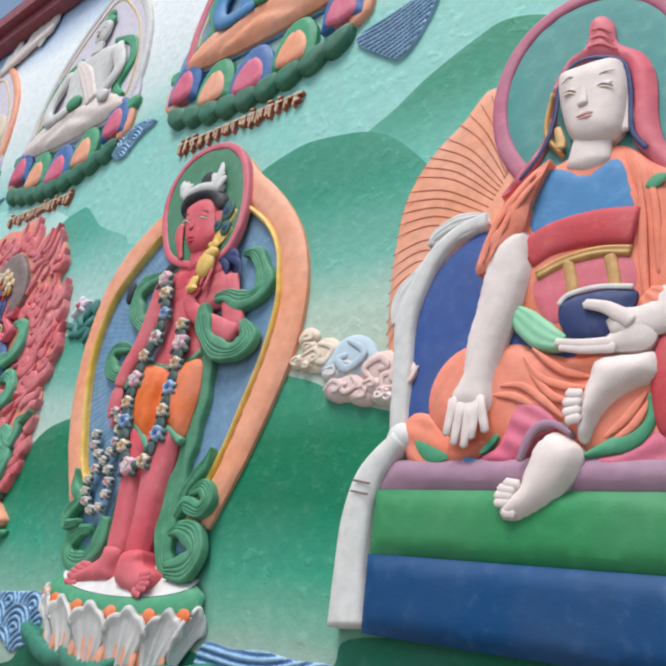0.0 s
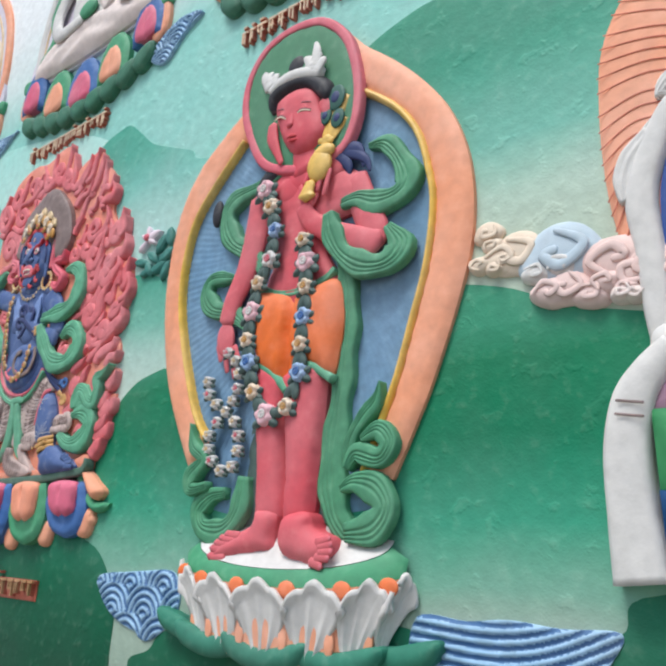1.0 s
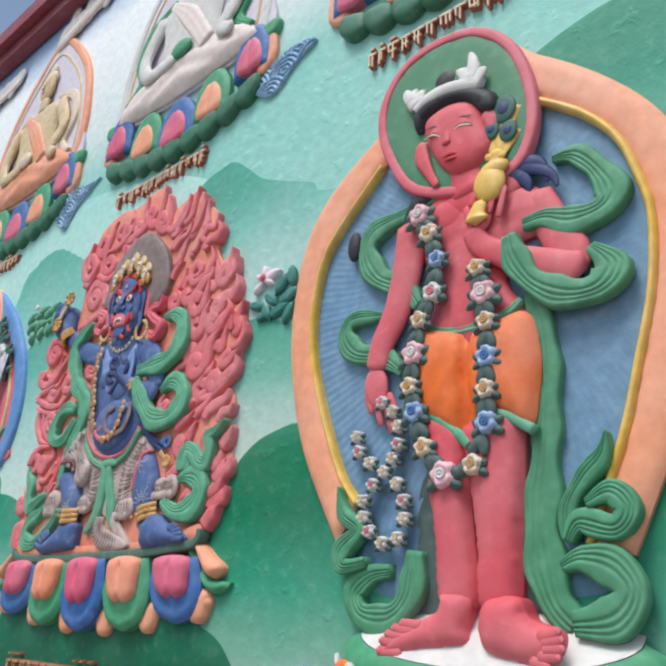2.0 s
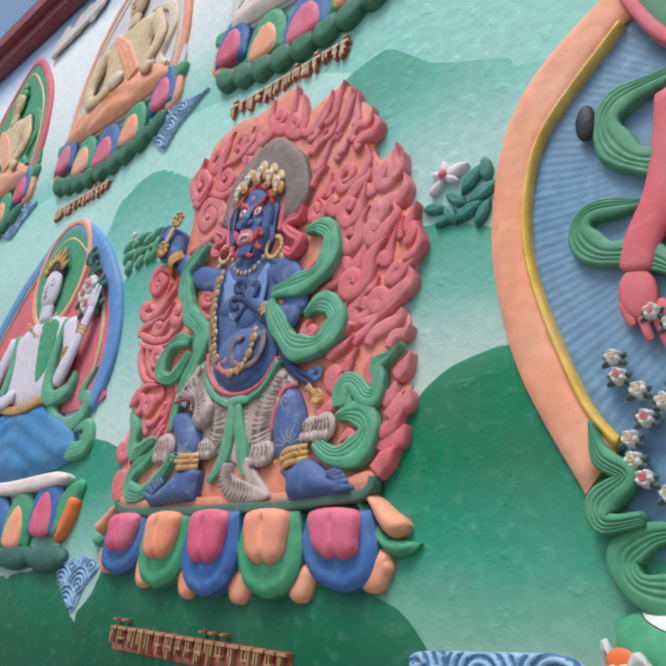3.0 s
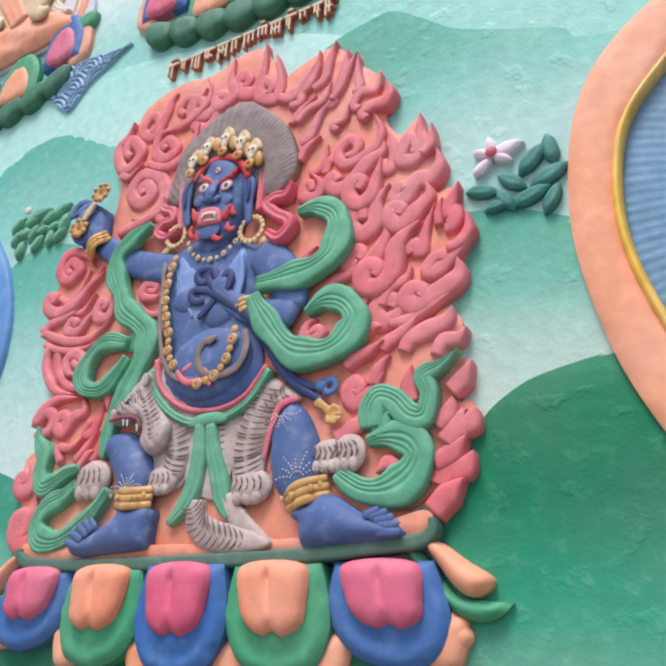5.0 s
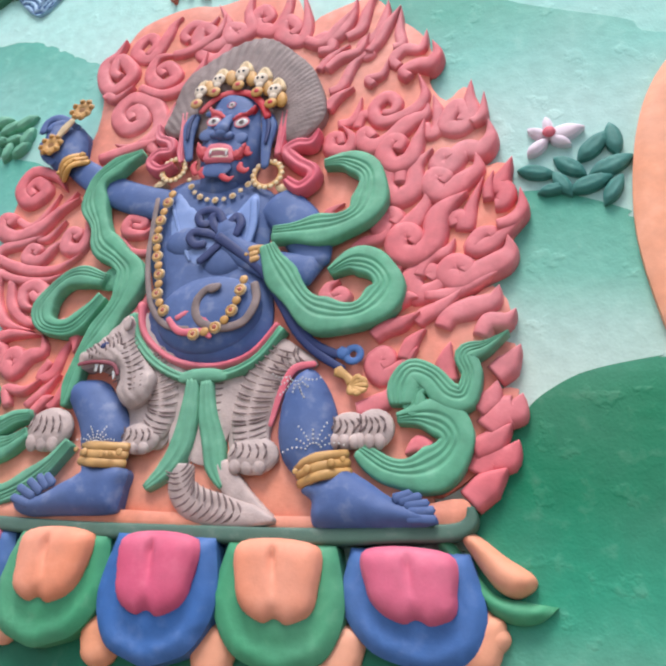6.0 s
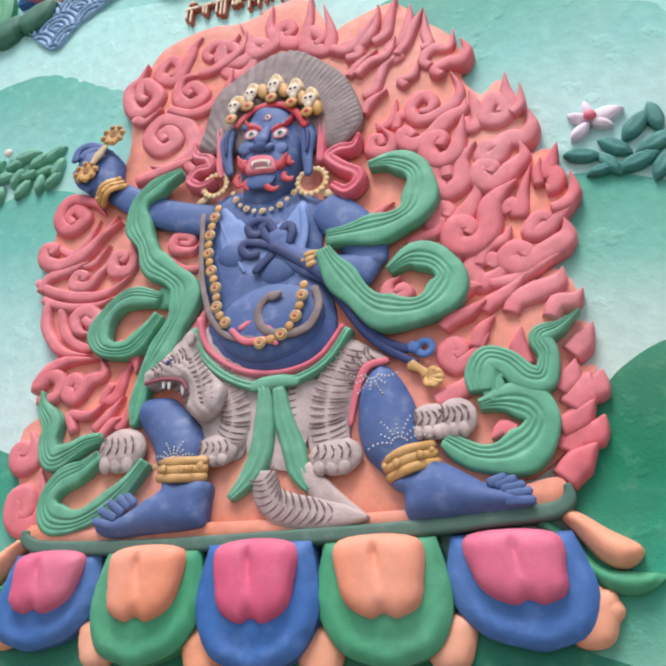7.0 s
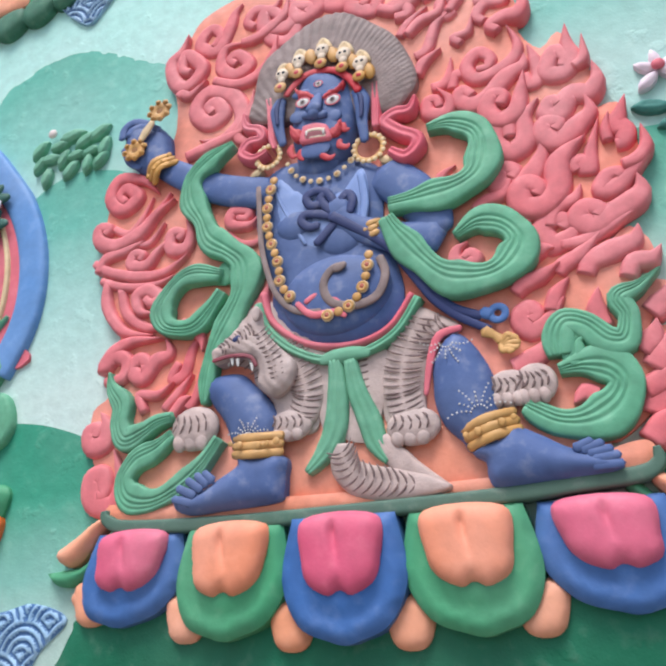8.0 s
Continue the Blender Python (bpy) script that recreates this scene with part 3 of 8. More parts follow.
    tongue([(-3.530, 2.756), (-3.512, 2.760), (-3.504, 2.792), (-3.523, 2.820), (-3.510, 2.845), (-3.488, 2.897)], 0.044)
    tongue([(-3.546, 2.770), (-3.547, 2.810), (-3.534, 2.855)], 0.033)
    tongue([(-3.524, 2.691), (-3.488, 2.701), (-3.462, 2.736), (-3.467, 2.794)], 0.038)
    tongue([(-3.544, 2.662), (-3.534, 2.674), (-3.565, 2.670), (-3.580, 2.634), (-3.544, 2.637), (-3.503, 2.671), (-3.460, 2.704)], 0.036)
    tongue([(-3.604, 2.563), (-3.594, 2.581), (-3.626, 2.595), (-3.646, 2.566), (-3.614, 2.540), (-3.573, 2.561), (-3.512, 2.592), (-3.492, 2.621), (-3.497, 2.658)], 0.044)
    tongue([(-3.688, 2.551), (-3.678, 2.568), (-3.711, 2.583), (-3.736, 2.548), (-3.713, 2.510), (-3.666, 2.531), (-3.646, 2.566)], 0.044)
    tongue([(-3.715, 2.559), (-3.696, 2.607), (-3.649, 2.625), (-3.627, 2.661)], 0.041)
    tongue([(-3.696, 2.504), (-3.634, 2.506), (-3.573, 2.535), (-3.520, 2.557)], 0.036)
    tongue([(-3.713, 2.429), (-3.694, 2.451), (-3.653, 2.472), (-3.601, 2.518)], 0.044)
    tongue([(-3.650, 2.415), (-3.631, 2.448), (-3.581, 2.466), (-3.531, 2.483), (-3.516, 2.520)], 0.051)
    tongue([(-3.559, 2.389), (-3.540, 2.427), (-3.501, 2.428), (-3.476, 2.454)], 0.046)
    tongue([(-3.625, 2.272), (-3.639, 2.326), (-3.627, 2.375)], 0.051)
    tongue([(-3.524, 2.292), (-3.496, 2.317), (-3.466, 2.362)], 0.064)
    tongue([(-3.560, 2.205), (-3.530, 2.235), (-3.517, 2.273)], 0.058)
    tongue([(-3.540, 2.160), (-3.501, 2.202), (-3.477, 2.208), (-3.461, 2.242)], 0.070)
    tongue([(-3.567, 2.112), (-3.522, 2.136), (-3.486, 2.172)], 0.064)
    tongue([(-3.557, 2.060), (-3.535, 2.098), (-3.494, 2.101), (-3.470, 2.136)], 0.070)
    tongue([(-3.573, 1.999), (-3.534, 2.037), (-3.494, 2.071)], 0.070)
    tongue([(-3.790, 2.316), (-3.775, 2.332), (-3.792, 2.350), (-3.810, 2.328), (-3.788, 2.294), (-3.746, 2.315), (-3.705, 2.366)], 0.041)
    tongue([(-3.843, 2.206), (-3.803, 2.219), (-3.763, 2.242), (-3.745, 2.296)], 0.051)
    tongue([(-3.739, 2.334), (-3.723, 2.378), (-3.689, 2.411)], 0.044)
    tongue([(-3.817, 2.393), (-3.792, 2.415), (-3.750, 2.428), (-3.704, 2.454)], 0.044)
    tongue([(-3.666, 2.110), (-3.691, 2.122), (-3.718, 2.098)], 0.051)
    tongue([(-3.960, 2.744), (-3.941, 2.763), (-3.919, 2.740), (-3.939, 2.718), (-3.975, 2.737), (-3.976, 2.779), (-3.933, 2.802)], 0.033)
    tongue([(-3.934, 2.511), (-3.916, 2.526), (-3.902, 2.507), (-3.927, 2.494), (-3.955, 2.512), (-3.948, 2.542), (-3.919, 2.555)], 0.031)
    tongue([(-3.962, 3.003), (-3.972, 3.035), (-3.997, 3.031), (-3.993, 2.992), (-3.947, 2.981), (-3.933, 3.024), (-3.968, 3.071)], 0.033)
    tongue([(-4.127, 3.441), (-4.067, 3.416), (-4.018, 3.477), (-3.966, 3.546)], 0.044)
    tongue([(-4.069, 3.306), (-4.033, 3.356), (-3.975, 3.391)], 0.038)
    tongue([(-4.024, 3.213), (-3.986, 3.231), (-3.957, 3.310), (-3.912, 3.343)], 0.038)
    tongue([(-4.022, 3.137), (-3.998, 3.181), (-3.944, 3.211)], 0.041)
    tongue([(-3.983, 3.083), (-3.937, 3.094), (-3.918, 3.174)], 0.044)
    tongue([(-3.923, 3.061), (-3.915, 3.106), (-3.877, 3.113), (-3.863, 3.177)], 0.038)
    tongue([(-3.896, 2.648), (-3.864, 2.671), (-3.818, 2.680), (-3.792, 2.717)], 0.038)
    tongue([(-3.810, 2.578), (-3.777, 2.575), (-3.757, 2.618)], 0.038)
    tongue([(-3.770, 2.478), (-3.739, 2.500), (-3.712, 2.496)], 0.041)
    # over the hair
    tongue([(-4.294, 3.560), (-4.271, 3.582), (-4.302, 3.623), (-4.330, 3.573), (-4.255, 3.517), (-4.213, 3.590), (-4.208, 3.731)], 0.044)
    tongue([(-4.185, 3.482), (-4.164, 3.513), (-4.210, 3.559), (-4.219, 3.494), (-4.149, 3.450), (-4.132, 3.520), (-4.160, 3.660)], 0.041)
    tongue([(-4.374, 3.520), (-4.360, 3.544), (-4.416, 3.564), (-4.399, 3.508), (-4.333, 3.535), (-4.354, 3.623), (-4.344, 3.712)], 0.041)
    tongue([(-4.499, 3.523), (-4.466, 3.542), (-4.519, 3.591), (-4.526, 3.522), (-4.440, 3.493), (-4.416, 3.564), (-4.472, 3.678)], 0.041)
    tongue([(-4.077, 3.384), (-4.035, 3.388), (-4.054, 3.441), (-4.087, 3.425), (-4.024, 3.439), (-3.982, 3.502), (-3.969, 3.584)], 0.038)
    tongue([(-3.992, 3.428), (-3.949, 3.453), (-3.935, 3.522), (-3.910, 3.608)], 0.041)
    tongue([(-3.913, 3.346), (-3.884, 3.392), (-3.858, 3.455), (-3.823, 3.516)], 0.038)
    tongue([(-4.043, 3.301), (-3.998, 3.343), (-3.943, 3.356), (-3.915, 3.422)], 0.038)
    # left side, from the top down
    tongue([(-4.705, 3.217), (-4.723, 3.249), (-4.692, 3.256), (-4.665, 3.200), (-4.719, 3.179), (-4.771, 3.246), (-4.727, 3.310), (-4.629, 3.262), (-4.597, 3.159), (-4.668, 3.100), (-4.746, 3.116)], 0.041)
    tongue([(-4.627, 3.395), (-4.652, 3.422), (-4.621, 3.436), (-4.579, 3.378), (-4.633, 3.352), (-4.684, 3.405), (-4.668, 3.479), (-4.587, 3.472)], 0.036)
    tongue([(-4.705, 3.349), (-4.616, 3.305), (-4.536, 3.324), (-4.494, 3.381), (-4.473, 3.458)], 0.038)
    tongue([(-4.799, 3.414), (-4.834, 3.439), (-4.829, 3.503), (-4.786, 3.469), (-4.756, 3.412), (-4.811, 3.356), (-4.865, 3.403), (-4.879, 3.482), (-4.841, 3.522), (-4.816, 3.585)], 0.038)
    tongue([(-4.722, 3.502), (-4.694, 3.545), (-4.723, 3.587), (-4.759, 3.569), (-4.769, 3.520), (-4.701, 3.483), (-4.659, 3.571), (-4.642, 3.626), (-4.611, 3.656)], 0.036)
    tongue([(-4.561, 3.533), (-4.591, 3.567), (-4.560, 3.609), (-4.499, 3.589), (-4.465, 3.623)], 0.038)
    tongue([(-4.607, 3.479), (-4.559, 3.480), (-4.497, 3.509), (-4.451, 3.551), (-4.434, 3.624)], 0.038)
    tongue([(-4.478, 3.478), (-4.489, 3.510), (-4.509, 3.471), (-4.462, 3.434), (-4.419, 3.447), (-4.402, 3.513), (-4.371, 3.561)], 0.038)
    tongue([(-4.842, 3.322), (-4.826, 3.331), (-4.792, 3.315), (-4.730, 3.357)], 0.038)
    tongue([(-4.560, 3.049), (-4.607, 3.095), (-4.565, 3.182), (-4.552, 3.255)], 0.038)
    tongue([(-4.790, 3.065), (-4.728, 3.077), (-4.637, 3.096), (-4.563, 3.115)], 0.044)
    tongue([(-5.004, 2.941), (-5.032, 2.972), (-5.010, 3.000), (-4.964, 2.955), (-5.018, 2.920), (-5.070, 2.974), (-5.040, 3.041), (-4.946, 3.016), (-4.884, 2.951)], 0.036)
    tongue([(-5.043, 2.854), (-4.987, 2.826), (-4.943, 2.863), (-4.903, 2.940)], 0.031)
    tongue([(-4.919, 2.826), (-4.882, 2.879), (-4.835, 2.939)], 0.031)
    tongue([(-5.073, 2.837), (-5.059, 2.858), (-5.098, 2.864), (-5.092, 2.818), (-5.026, 2.788), (-4.942, 2.815), (-4.884, 2.872), (-4.817, 2.911)], 0.036)
    tongue([(-4.937, 2.772), (-4.897, 2.775), (-4.849, 2.833)], 0.028)
    tongue([(-4.797, 2.759), (-4.784, 2.780), (-4.821, 2.788), (-4.823, 2.736), (-4.771, 2.725), (-4.754, 2.773), (-4.774, 2.846)], 0.033)
    tongue([(-4.931, 2.715), (-4.924, 2.735), (-4.956, 2.742), (-4.961, 2.706), (-4.906, 2.694), (-4.868, 2.736), (-4.811, 2.774)], 0.031)
    tongue([(-5.085, 2.701), (-5.062, 2.749), (-4.983, 2.763), (-4.915, 2.782)], 0.038)
    tongue([(-5.101, 2.739), (-5.039, 2.696), (-4.925, 2.659), (-4.834, 2.658), (-4.756, 2.703)], 0.033)
    tongue([(-5.068, 2.672), (-4.985, 2.635), (-4.876, 2.620), (-4.795, 2.639)], 0.031)
    tongue([(-4.894, 2.576), (-4.870, 2.556), (-4.848, 2.575), (-4.889, 2.604), (-4.926, 2.589), (-4.910, 2.537), (-4.848, 2.519)], 0.033)
    tongue([(-4.991, 2.628), (-4.961, 2.539), (-4.877, 2.480), (-4.812, 2.485)], 0.036)
    tongue([(-5.044, 2.670), (-5.040, 2.579), (-4.967, 2.484), (-4.852, 2.452)], 0.038)
    tongue([(-4.594, 2.788), (-4.565, 2.781), (-4.559, 2.802), (-4.610, 2.814), (-4.615, 2.771), (-4.550, 2.756), (-4.521, 2.781)], 0.028)
    tongue([(-4.636, 2.758), (-4.591, 2.707), (-4.535, 2.695), (-4.505, 2.720)], 0.028)
    tongue([(-4.886, 2.351), (-4.865, 2.361), (-4.897, 2.385), (-4.923, 2.356), (-4.883, 2.324), (-4.843, 2.371), (-4.796, 2.387), (-4.812, 2.438)], 0.036)
    tongue([(-5.008, 2.326), (-4.950, 2.334), (-4.940, 2.382), (-4.985, 2.405), (-5.020, 2.373), (-4.990, 2.419), (-4.929, 2.444), (-4.822, 2.436)], 0.036)
    tongue([(-4.766, 2.356), (-4.787, 2.311), (-4.746, 2.318), (-4.726, 2.389), (-4.695, 2.432)], 0.033)
    tongue([(-4.727, 2.213), (-4.700, 2.249), (-4.689, 2.328)], 0.036)
    tongue([(-4.803, 2.219), (-4.756, 2.266), (-4.714, 2.313)], 0.036)
    tongue([(-4.865, 2.218), (-4.885, 2.271), (-4.825, 2.265), (-4.772, 2.296)], 0.031)
    tongue([(-4.780, 2.192), (-4.743, 2.236), (-4.713, 2.245)], 0.036)
    tongue([(-5.024, 2.164), (-5.020, 2.189), (-5.048, 2.180), (-5.035, 2.141), (-4.991, 2.149), (-4.992, 2.198), (-5.011, 2.236)], 0.044)
    tongue([(-4.994, 1.994), (-4.974, 2.004), (-4.987, 2.052), (-5.022, 2.043), (-5.013, 1.984), (-4.948, 1.967), (-4.925, 2.023), (-4.953, 2.123)], 0.046)
    tongue([(-4.761, 2.477), (-4.701, 2.427), (-4.684, 2.372)], 0.038)
    tongue([(-4.528, 2.476), (-4.502, 2.510), (-4.477, 2.566)], 0.038)
    return e


flame_aureole()


# ---- mandorla of the standing statue ----
def standing_aureole():
    e = thing("aureole", "salmon edged aureole with streaked blue field and round halo", "aureole")
    outer = [(-2.923, 1.917), (-3.020, 2.081), (-3.096, 2.227), (-3.149, 2.375), (-3.193, 2.578), (-3.204, 2.740), (-3.187, 2.936), (-3.141, 3.095), (-3.061, 3.217), (-2.942, 3.318), (-2.774, 3.424)] + [(-2.386, 3.603), (-2.169, 3.431), (-1.995, 3.267), (-1.856, 3.092), (-1.776, 2.921), (-1.741, 2.746), (-1.745, 2.564), (-1.780, 2.409), (-1.829, 2.259), (-1.884, 2.112), (-1.939, 1.992), (-2.002, 1.859)]
    inner = [(-2.836, 2.026), (-2.902, 2.110), (-2.958, 2.225), (-3.025, 2.398), (-3.074, 2.568), (-3.087, 2.726), (-3.068, 2.883), (-3.026, 2.986), (-2.943, 3.089), (-2.789, 3.249)] + [(-2.507, 3.342), (-2.199, 3.261), (-2.044, 3.133), (-1.944, 2.997), (-1.895, 2.839), (-1.876, 2.713), (-1.896, 2.515), (-1.945, 2.331), (-1.993, 2.163), (-2.043, 2.037), (-2.104, 1.886)]
    field = inner + [(-2.095, 1.775), (-2.779, 1.774)]
    def streak(x, z, d):
        a = np.arctan2(z - 2.75, x + 2.31)
        return 0.002 * np.sin(a * 170 + 3 * np.sin(9 * np.hypot(x + 2.31, z - 2.75)))
    Shape().puff(field, 0.02, PANEL, base=0.0, edge=0.03, step=0.0095, fn=streak).make("field", e, "streaked blue field")
    # Flat sheet in the garland leaves' slate colour, slightly wider than both legs.
    Shape().puff([(-2.607, 2.092), (-2.614, 1.719), (-2.614, 1.719), (-2.189, 1.737), (-2.189, 1.737), (-2.207, 2.108), (-2.445, 2.177)], 0.02, DARK_SLATE, base=0.012, edge=0.03, step=0.05).make("dark_sheet", e, "flat dark slate sheet behind the legs")
    Shape().puff([outer[0], *outer, outer[-1], inner[-1], *inner[::-1], inner[0]], 0.09, SALMON, edge=0.045, step=0.022, side=0.5).make("band", e, "broad salmon band")
    Shape().ribbon(D(inner[:10], 0.065), 0.024, 0.05, RIM_GOLD, folds=1).make("rim", e, "gold rim")
    Shape().ribbon(D(inner[11:], 0.065), 0.026, 0.05, RIM_GOLD, folds=1).make("rim", e, "gold rim")
    h = [(-2.623, 3.072), (-2.730, 3.238), (-2.776, 3.385), (-2.761, 3.523), (-2.674, 3.632), (-2.534, 3.661), (-2.380, 3.624), (-2.260, 3.502), (-2.201, 3.345), (-2.183, 3.203), (-2.201, 3.087), (-2.258, 3.012), (-2.407, 2.991)]
    Shape().puff(h, 0.03, MOSS, base=0.13, edge=0.03, step=0.03).make("halo", e, "green halo disc")
    Shape().ribbon(h, 0.04, 0.035, PINK, base=0.14, folds=0, closed=True).make("halo_ring", e, "pink halo ring")
    return e


standing_aureole()


# ---- throne of the seated statue ----
def throne():
    e = thing("throne", "throne with green and blue seat bands and white posts", "throne")
    x1 = 0.5
    marks = [(-1.232, 2.087), (-1.256, 1.998), (-1.248, 1.813), (-1.236, 1.602)]
    for (top, low), m, d in zip(zip(marks[:-1], marks[1:]), (MAUVE, paint("seat_green", (58, 138, 86), wear=0.03), paint("deep_blue_paint", (18, 68, 116), wear=0.05)), (0.2, 0.23, 0.26)):
        Shape().puff([low, low, top, top, (x1, top[1]), (x1, top[1]), (x1, low[1]), (x1, low[1])], d, m, edge=0.06, side=0.7, step=0.03).make("seat_band", e)
    post = [(-1.196, 2.150), (-1.249, 2.093), (-1.295, 2.023), (-1.318, 1.909), (-1.314, 1.764), (-1.299, 1.611)]
    leg = Shape().ribbon(post, [0.06, 0.085, 0.1, 0.105, 0.11, 0.13], 0.22, WHITE, base=0.0, folds=1, cut=0.05, bow=0.25).make("front_leg", e, "white painted leg")
    for q in ([(-1.326, 2.020), (-1.264, 2.010)], [(-1.330, 1.988), (-1.265, 1.978)]):
        Shape().tube(q, 0.0035, HAIR, depth=0.235, sides=6).make("groove", leg, "thin dark groove")
    Shape().ball((*(-1.204, 2.156), 0.1), (0.05, 0.05, 0.1), WHITE).make("joint", e, "white painted joint")
    back = [(-1.221, 2.178), (-1.230, 2.260), (-1.241, 2.416), (-1.253, 2.552), (-1.220, 2.670), (-1.161, 2.785), (-1.073, 2.853), (-0.982, 2.870)]
    Shape().ribbon(back, [0.07, 0.075, 0.075, 0.085, 0.08, 0.07, 0.06, 0.07], 0.13, WHITE, folds=0, bow=0.5).make("back_post", e, "white painted back post")
    Shape().puff([(-1.184, 2.189), (-1.201, 2.341), (-1.205, 2.560), (-1.153, 2.720), (-1.067, 2.804), (-0.979, 2.830), (-0.831, 2.772), (-0.691, 2.548), (-0.677, 2.178)], 0.05, paint("panel_deep_blue", (58, 84, 148), wear=0.04), base=0.05, edge=0.05, step=0.06).make("back_panel", e, "deep blue back panel")
    return e


throne()


# ---- statues ----
def beads(s, pts, d, r, mat, dot=None, gap=2.1):
    """A string of beads along a line; every second one has a hollow heart."""
    c = curve(pts, False, 12)
    run = np.r_[0, np.cumsum(np.hypot(*np.diff(c, axis=0).T))]
    n = max(2, int(run[-1] / (r * gap)))
    for i, q in enumerate(np.linspace(0, run[-1], n)):
        x, z = np.interp(q, run, c[:, 0]), np.interp(q, run, c[:, 1])
        k = r * (1.0 if i % 2 else 0.72)
        s.ball((x, z, d), (k, k, k * 0.8), mat, rings=6, sides=9)
        if dot and i % 2:
            s.ball((x, z, d + k * 0.62), (k * 0.5, k * 0.5, k * 0.3), dot, rings=5, sides=8)


def toes(s, pts, r, d, mat, nail=None):
    for i, (a, b) in enumerate(zip(pts[0::2], pts[1::2])):
        s.tube(D([a, b], d), [r, r * 0.8], mat, sides=8, n=3)
        if nail:
            s.ball((b[0], b[1], d + r * 0.7), (r * 0.45, r * 0.45, r * 0.3), nail, rings=5, sides=7)


def stripes(s, pts, r, d, n, bend=0.012):
    """Dark bows painted across a limb of fur."""
    c = curve(pts, False, 10)
    rr = spread(r, len(c))
    for i in range(n):
        k = int((i + 0.5) / n * (len(c) - 1))
        tan = c[min(k + 1, len(c) - 1)] - c[max(k - 1, 0)]
        tan = tan / max(np.hypot(*tan), 1e-6)
        q = rr[k]
        for half in (-1, 1):
            line = []
            for u in (0.06, 0.35, 0.65, 0.9):
                v = u * half
                line.append((c[k][0] - tan[1] * q * v - tan[0] * bend * u * u, c[k][1] + tan[0] * q * v - tan[1] * bend * u * u, d + q * math.sqrt(1 - v * v) + 0.001))
            s.tube(line, [0.0012, 0.003, 0.0026, 0.001], STRIPE, sides=6, n=3)


def blue_statue():
    s = Shape()
    # hair, flames behind the ears
    hair = [(-4.544, 3.112), (-4.544, 3.216), (-4.519, 3.335), (-4.442, 3.399), (-4.340, 3.456), (-4.249, 3.458), (-4.169, 3.398), (-4.080, 3.301), (-4.031, 3.189), (-4.019, 3.111), (-4.044, 3.062), (-4.093, 3.021), (-4.173, 3.033), (-4.333, 3.070)]
    s.puff(hair, 0.08, HAIR, base=0.095, edge=0.1, step=0.0065, fn=lambda x, z, d: 0.0035 * np.sin(np.arctan2(z - 2.98, x + 4.33 - 0.5 * (z - 3.1)) * 96 + 1.6 * np.sin(9 * np.hypot(x + 4.33, z - 2.98))) * (0.6 + 0.4 * np.sin(7 * x + 9 * z)))
    for pts, w in (([(-4.486, 3.177), (-4.478, 3.101), (-4.474, 3.028), (-4.461, 2.985)], [0.028, 0.03, 0.03, 0.02]), ([(-4.572, 3.149), (-4.563, 3.097), (-4.518, 3.073), (-4.510, 3.038), (-4.553, 3.035), (-4.574, 3.001), (-4.536, 2.972), (-4.490, 2.986)], [0.01, 0.035, 0.04, 0.035, 0.04, 0.04, 0.035, 0.02]), ([(-4.142, 3.130), (-4.143, 3.044), (-4.145, 2.972)], [0.03, 0.034, 0.03]), ([(-4.026, 3.047), (-4.046, 3.006), (-4.088, 3.007), (-4.118, 2.985), (-4.079, 2.941), (-4.034, 2.910), (-4.031, 2.878), (-4.066, 2.853), (-4.106, 2.882)], [0.01, 0.04, 0.045, 0.045, 0.045, 0.045, 0.045, 0.045, 0.03])):
        s.ribbon(pts, w, 0.05, PINK, base=0.13, folds=2)
    # trunk and belly
    s.puff([(-4.412, 2.940), (-4.509, 2.897), (-4.535, 2.807), (-4.517, 2.673), (-4.474, 2.555), (-4.471, 2.450), (-4.407, 2.370), (-4.297, 2.331), (-4.204, 2.331), (-4.122, 2.376), (-4.096, 2.444), (-4.109, 2.533), (-4.140, 2.617), (-4.142, 2.725), (-4.132, 2.820), (-4.199, 2.889)], 0.13, SKIN_BLUE, base=0.02, edge=0.12, step=0.018)
    s.ball((*(-4.278, 2.472), 0.11), (0.158, 0.118, 0.11), SKIN_BLUE, rings=16, sides=24)
    s.puff([(-4.453, 2.874), (-4.391, 2.828), (-4.338, 2.793), (-4.260, 2.788), (-4.195, 2.849), (-4.175, 2.766), (-4.186, 2.647), (-4.203, 2.597), (-4.275, 2.640), (-4.339, 2.614), (-4.403, 2.669), (-4.451, 2.735)], 0.025, CHEST, base=0.135, edge=0.03, step=0.014, side=0.1, skirt=False)
    s.ball((*(-4.390, 2.707), 0.12), (0.07, 0.055, 0.06), SKIN_BLUE)
    s.ball((*(-4.263, 2.637), 0.12), (0.07, 0.06, 0.065), SKIN_BLUE)
    s.tube(D([(-4.472, 2.869), (-4.426, 2.756), (-4.363, 2.637)], 0.16), 0.005, CHEST, sides=6)
    s.tube(D([(-4.195, 2.825), (-4.185, 2.725), (-4.207, 2.623)], 0.16), [0.011, 0.013, 0.01], CHEST, sides=8)
    # head
    hc = (-4.326, 3.072)
    s.tube(D([(-4.327, 2.965), (-4.327, 2.882)], 0.1), 0.07, SKIN_BLUE)
    s.puff([(-4.321, 3.255), (-4.385, 3.227), (-4.404, 3.140), (-4.414, 3.039), (-4.399, 2.958), (-4.349, 2.902), (-4.283, 2.887), (-4.231, 2.913), (-4.207, 2.993), (-4.200, 3.075), (-4.211, 3.157), (-4.256, 3.223)], 0.19, SKIN_BLUE, base=0.05, edge=0.09, step=0.011, side=0.2)
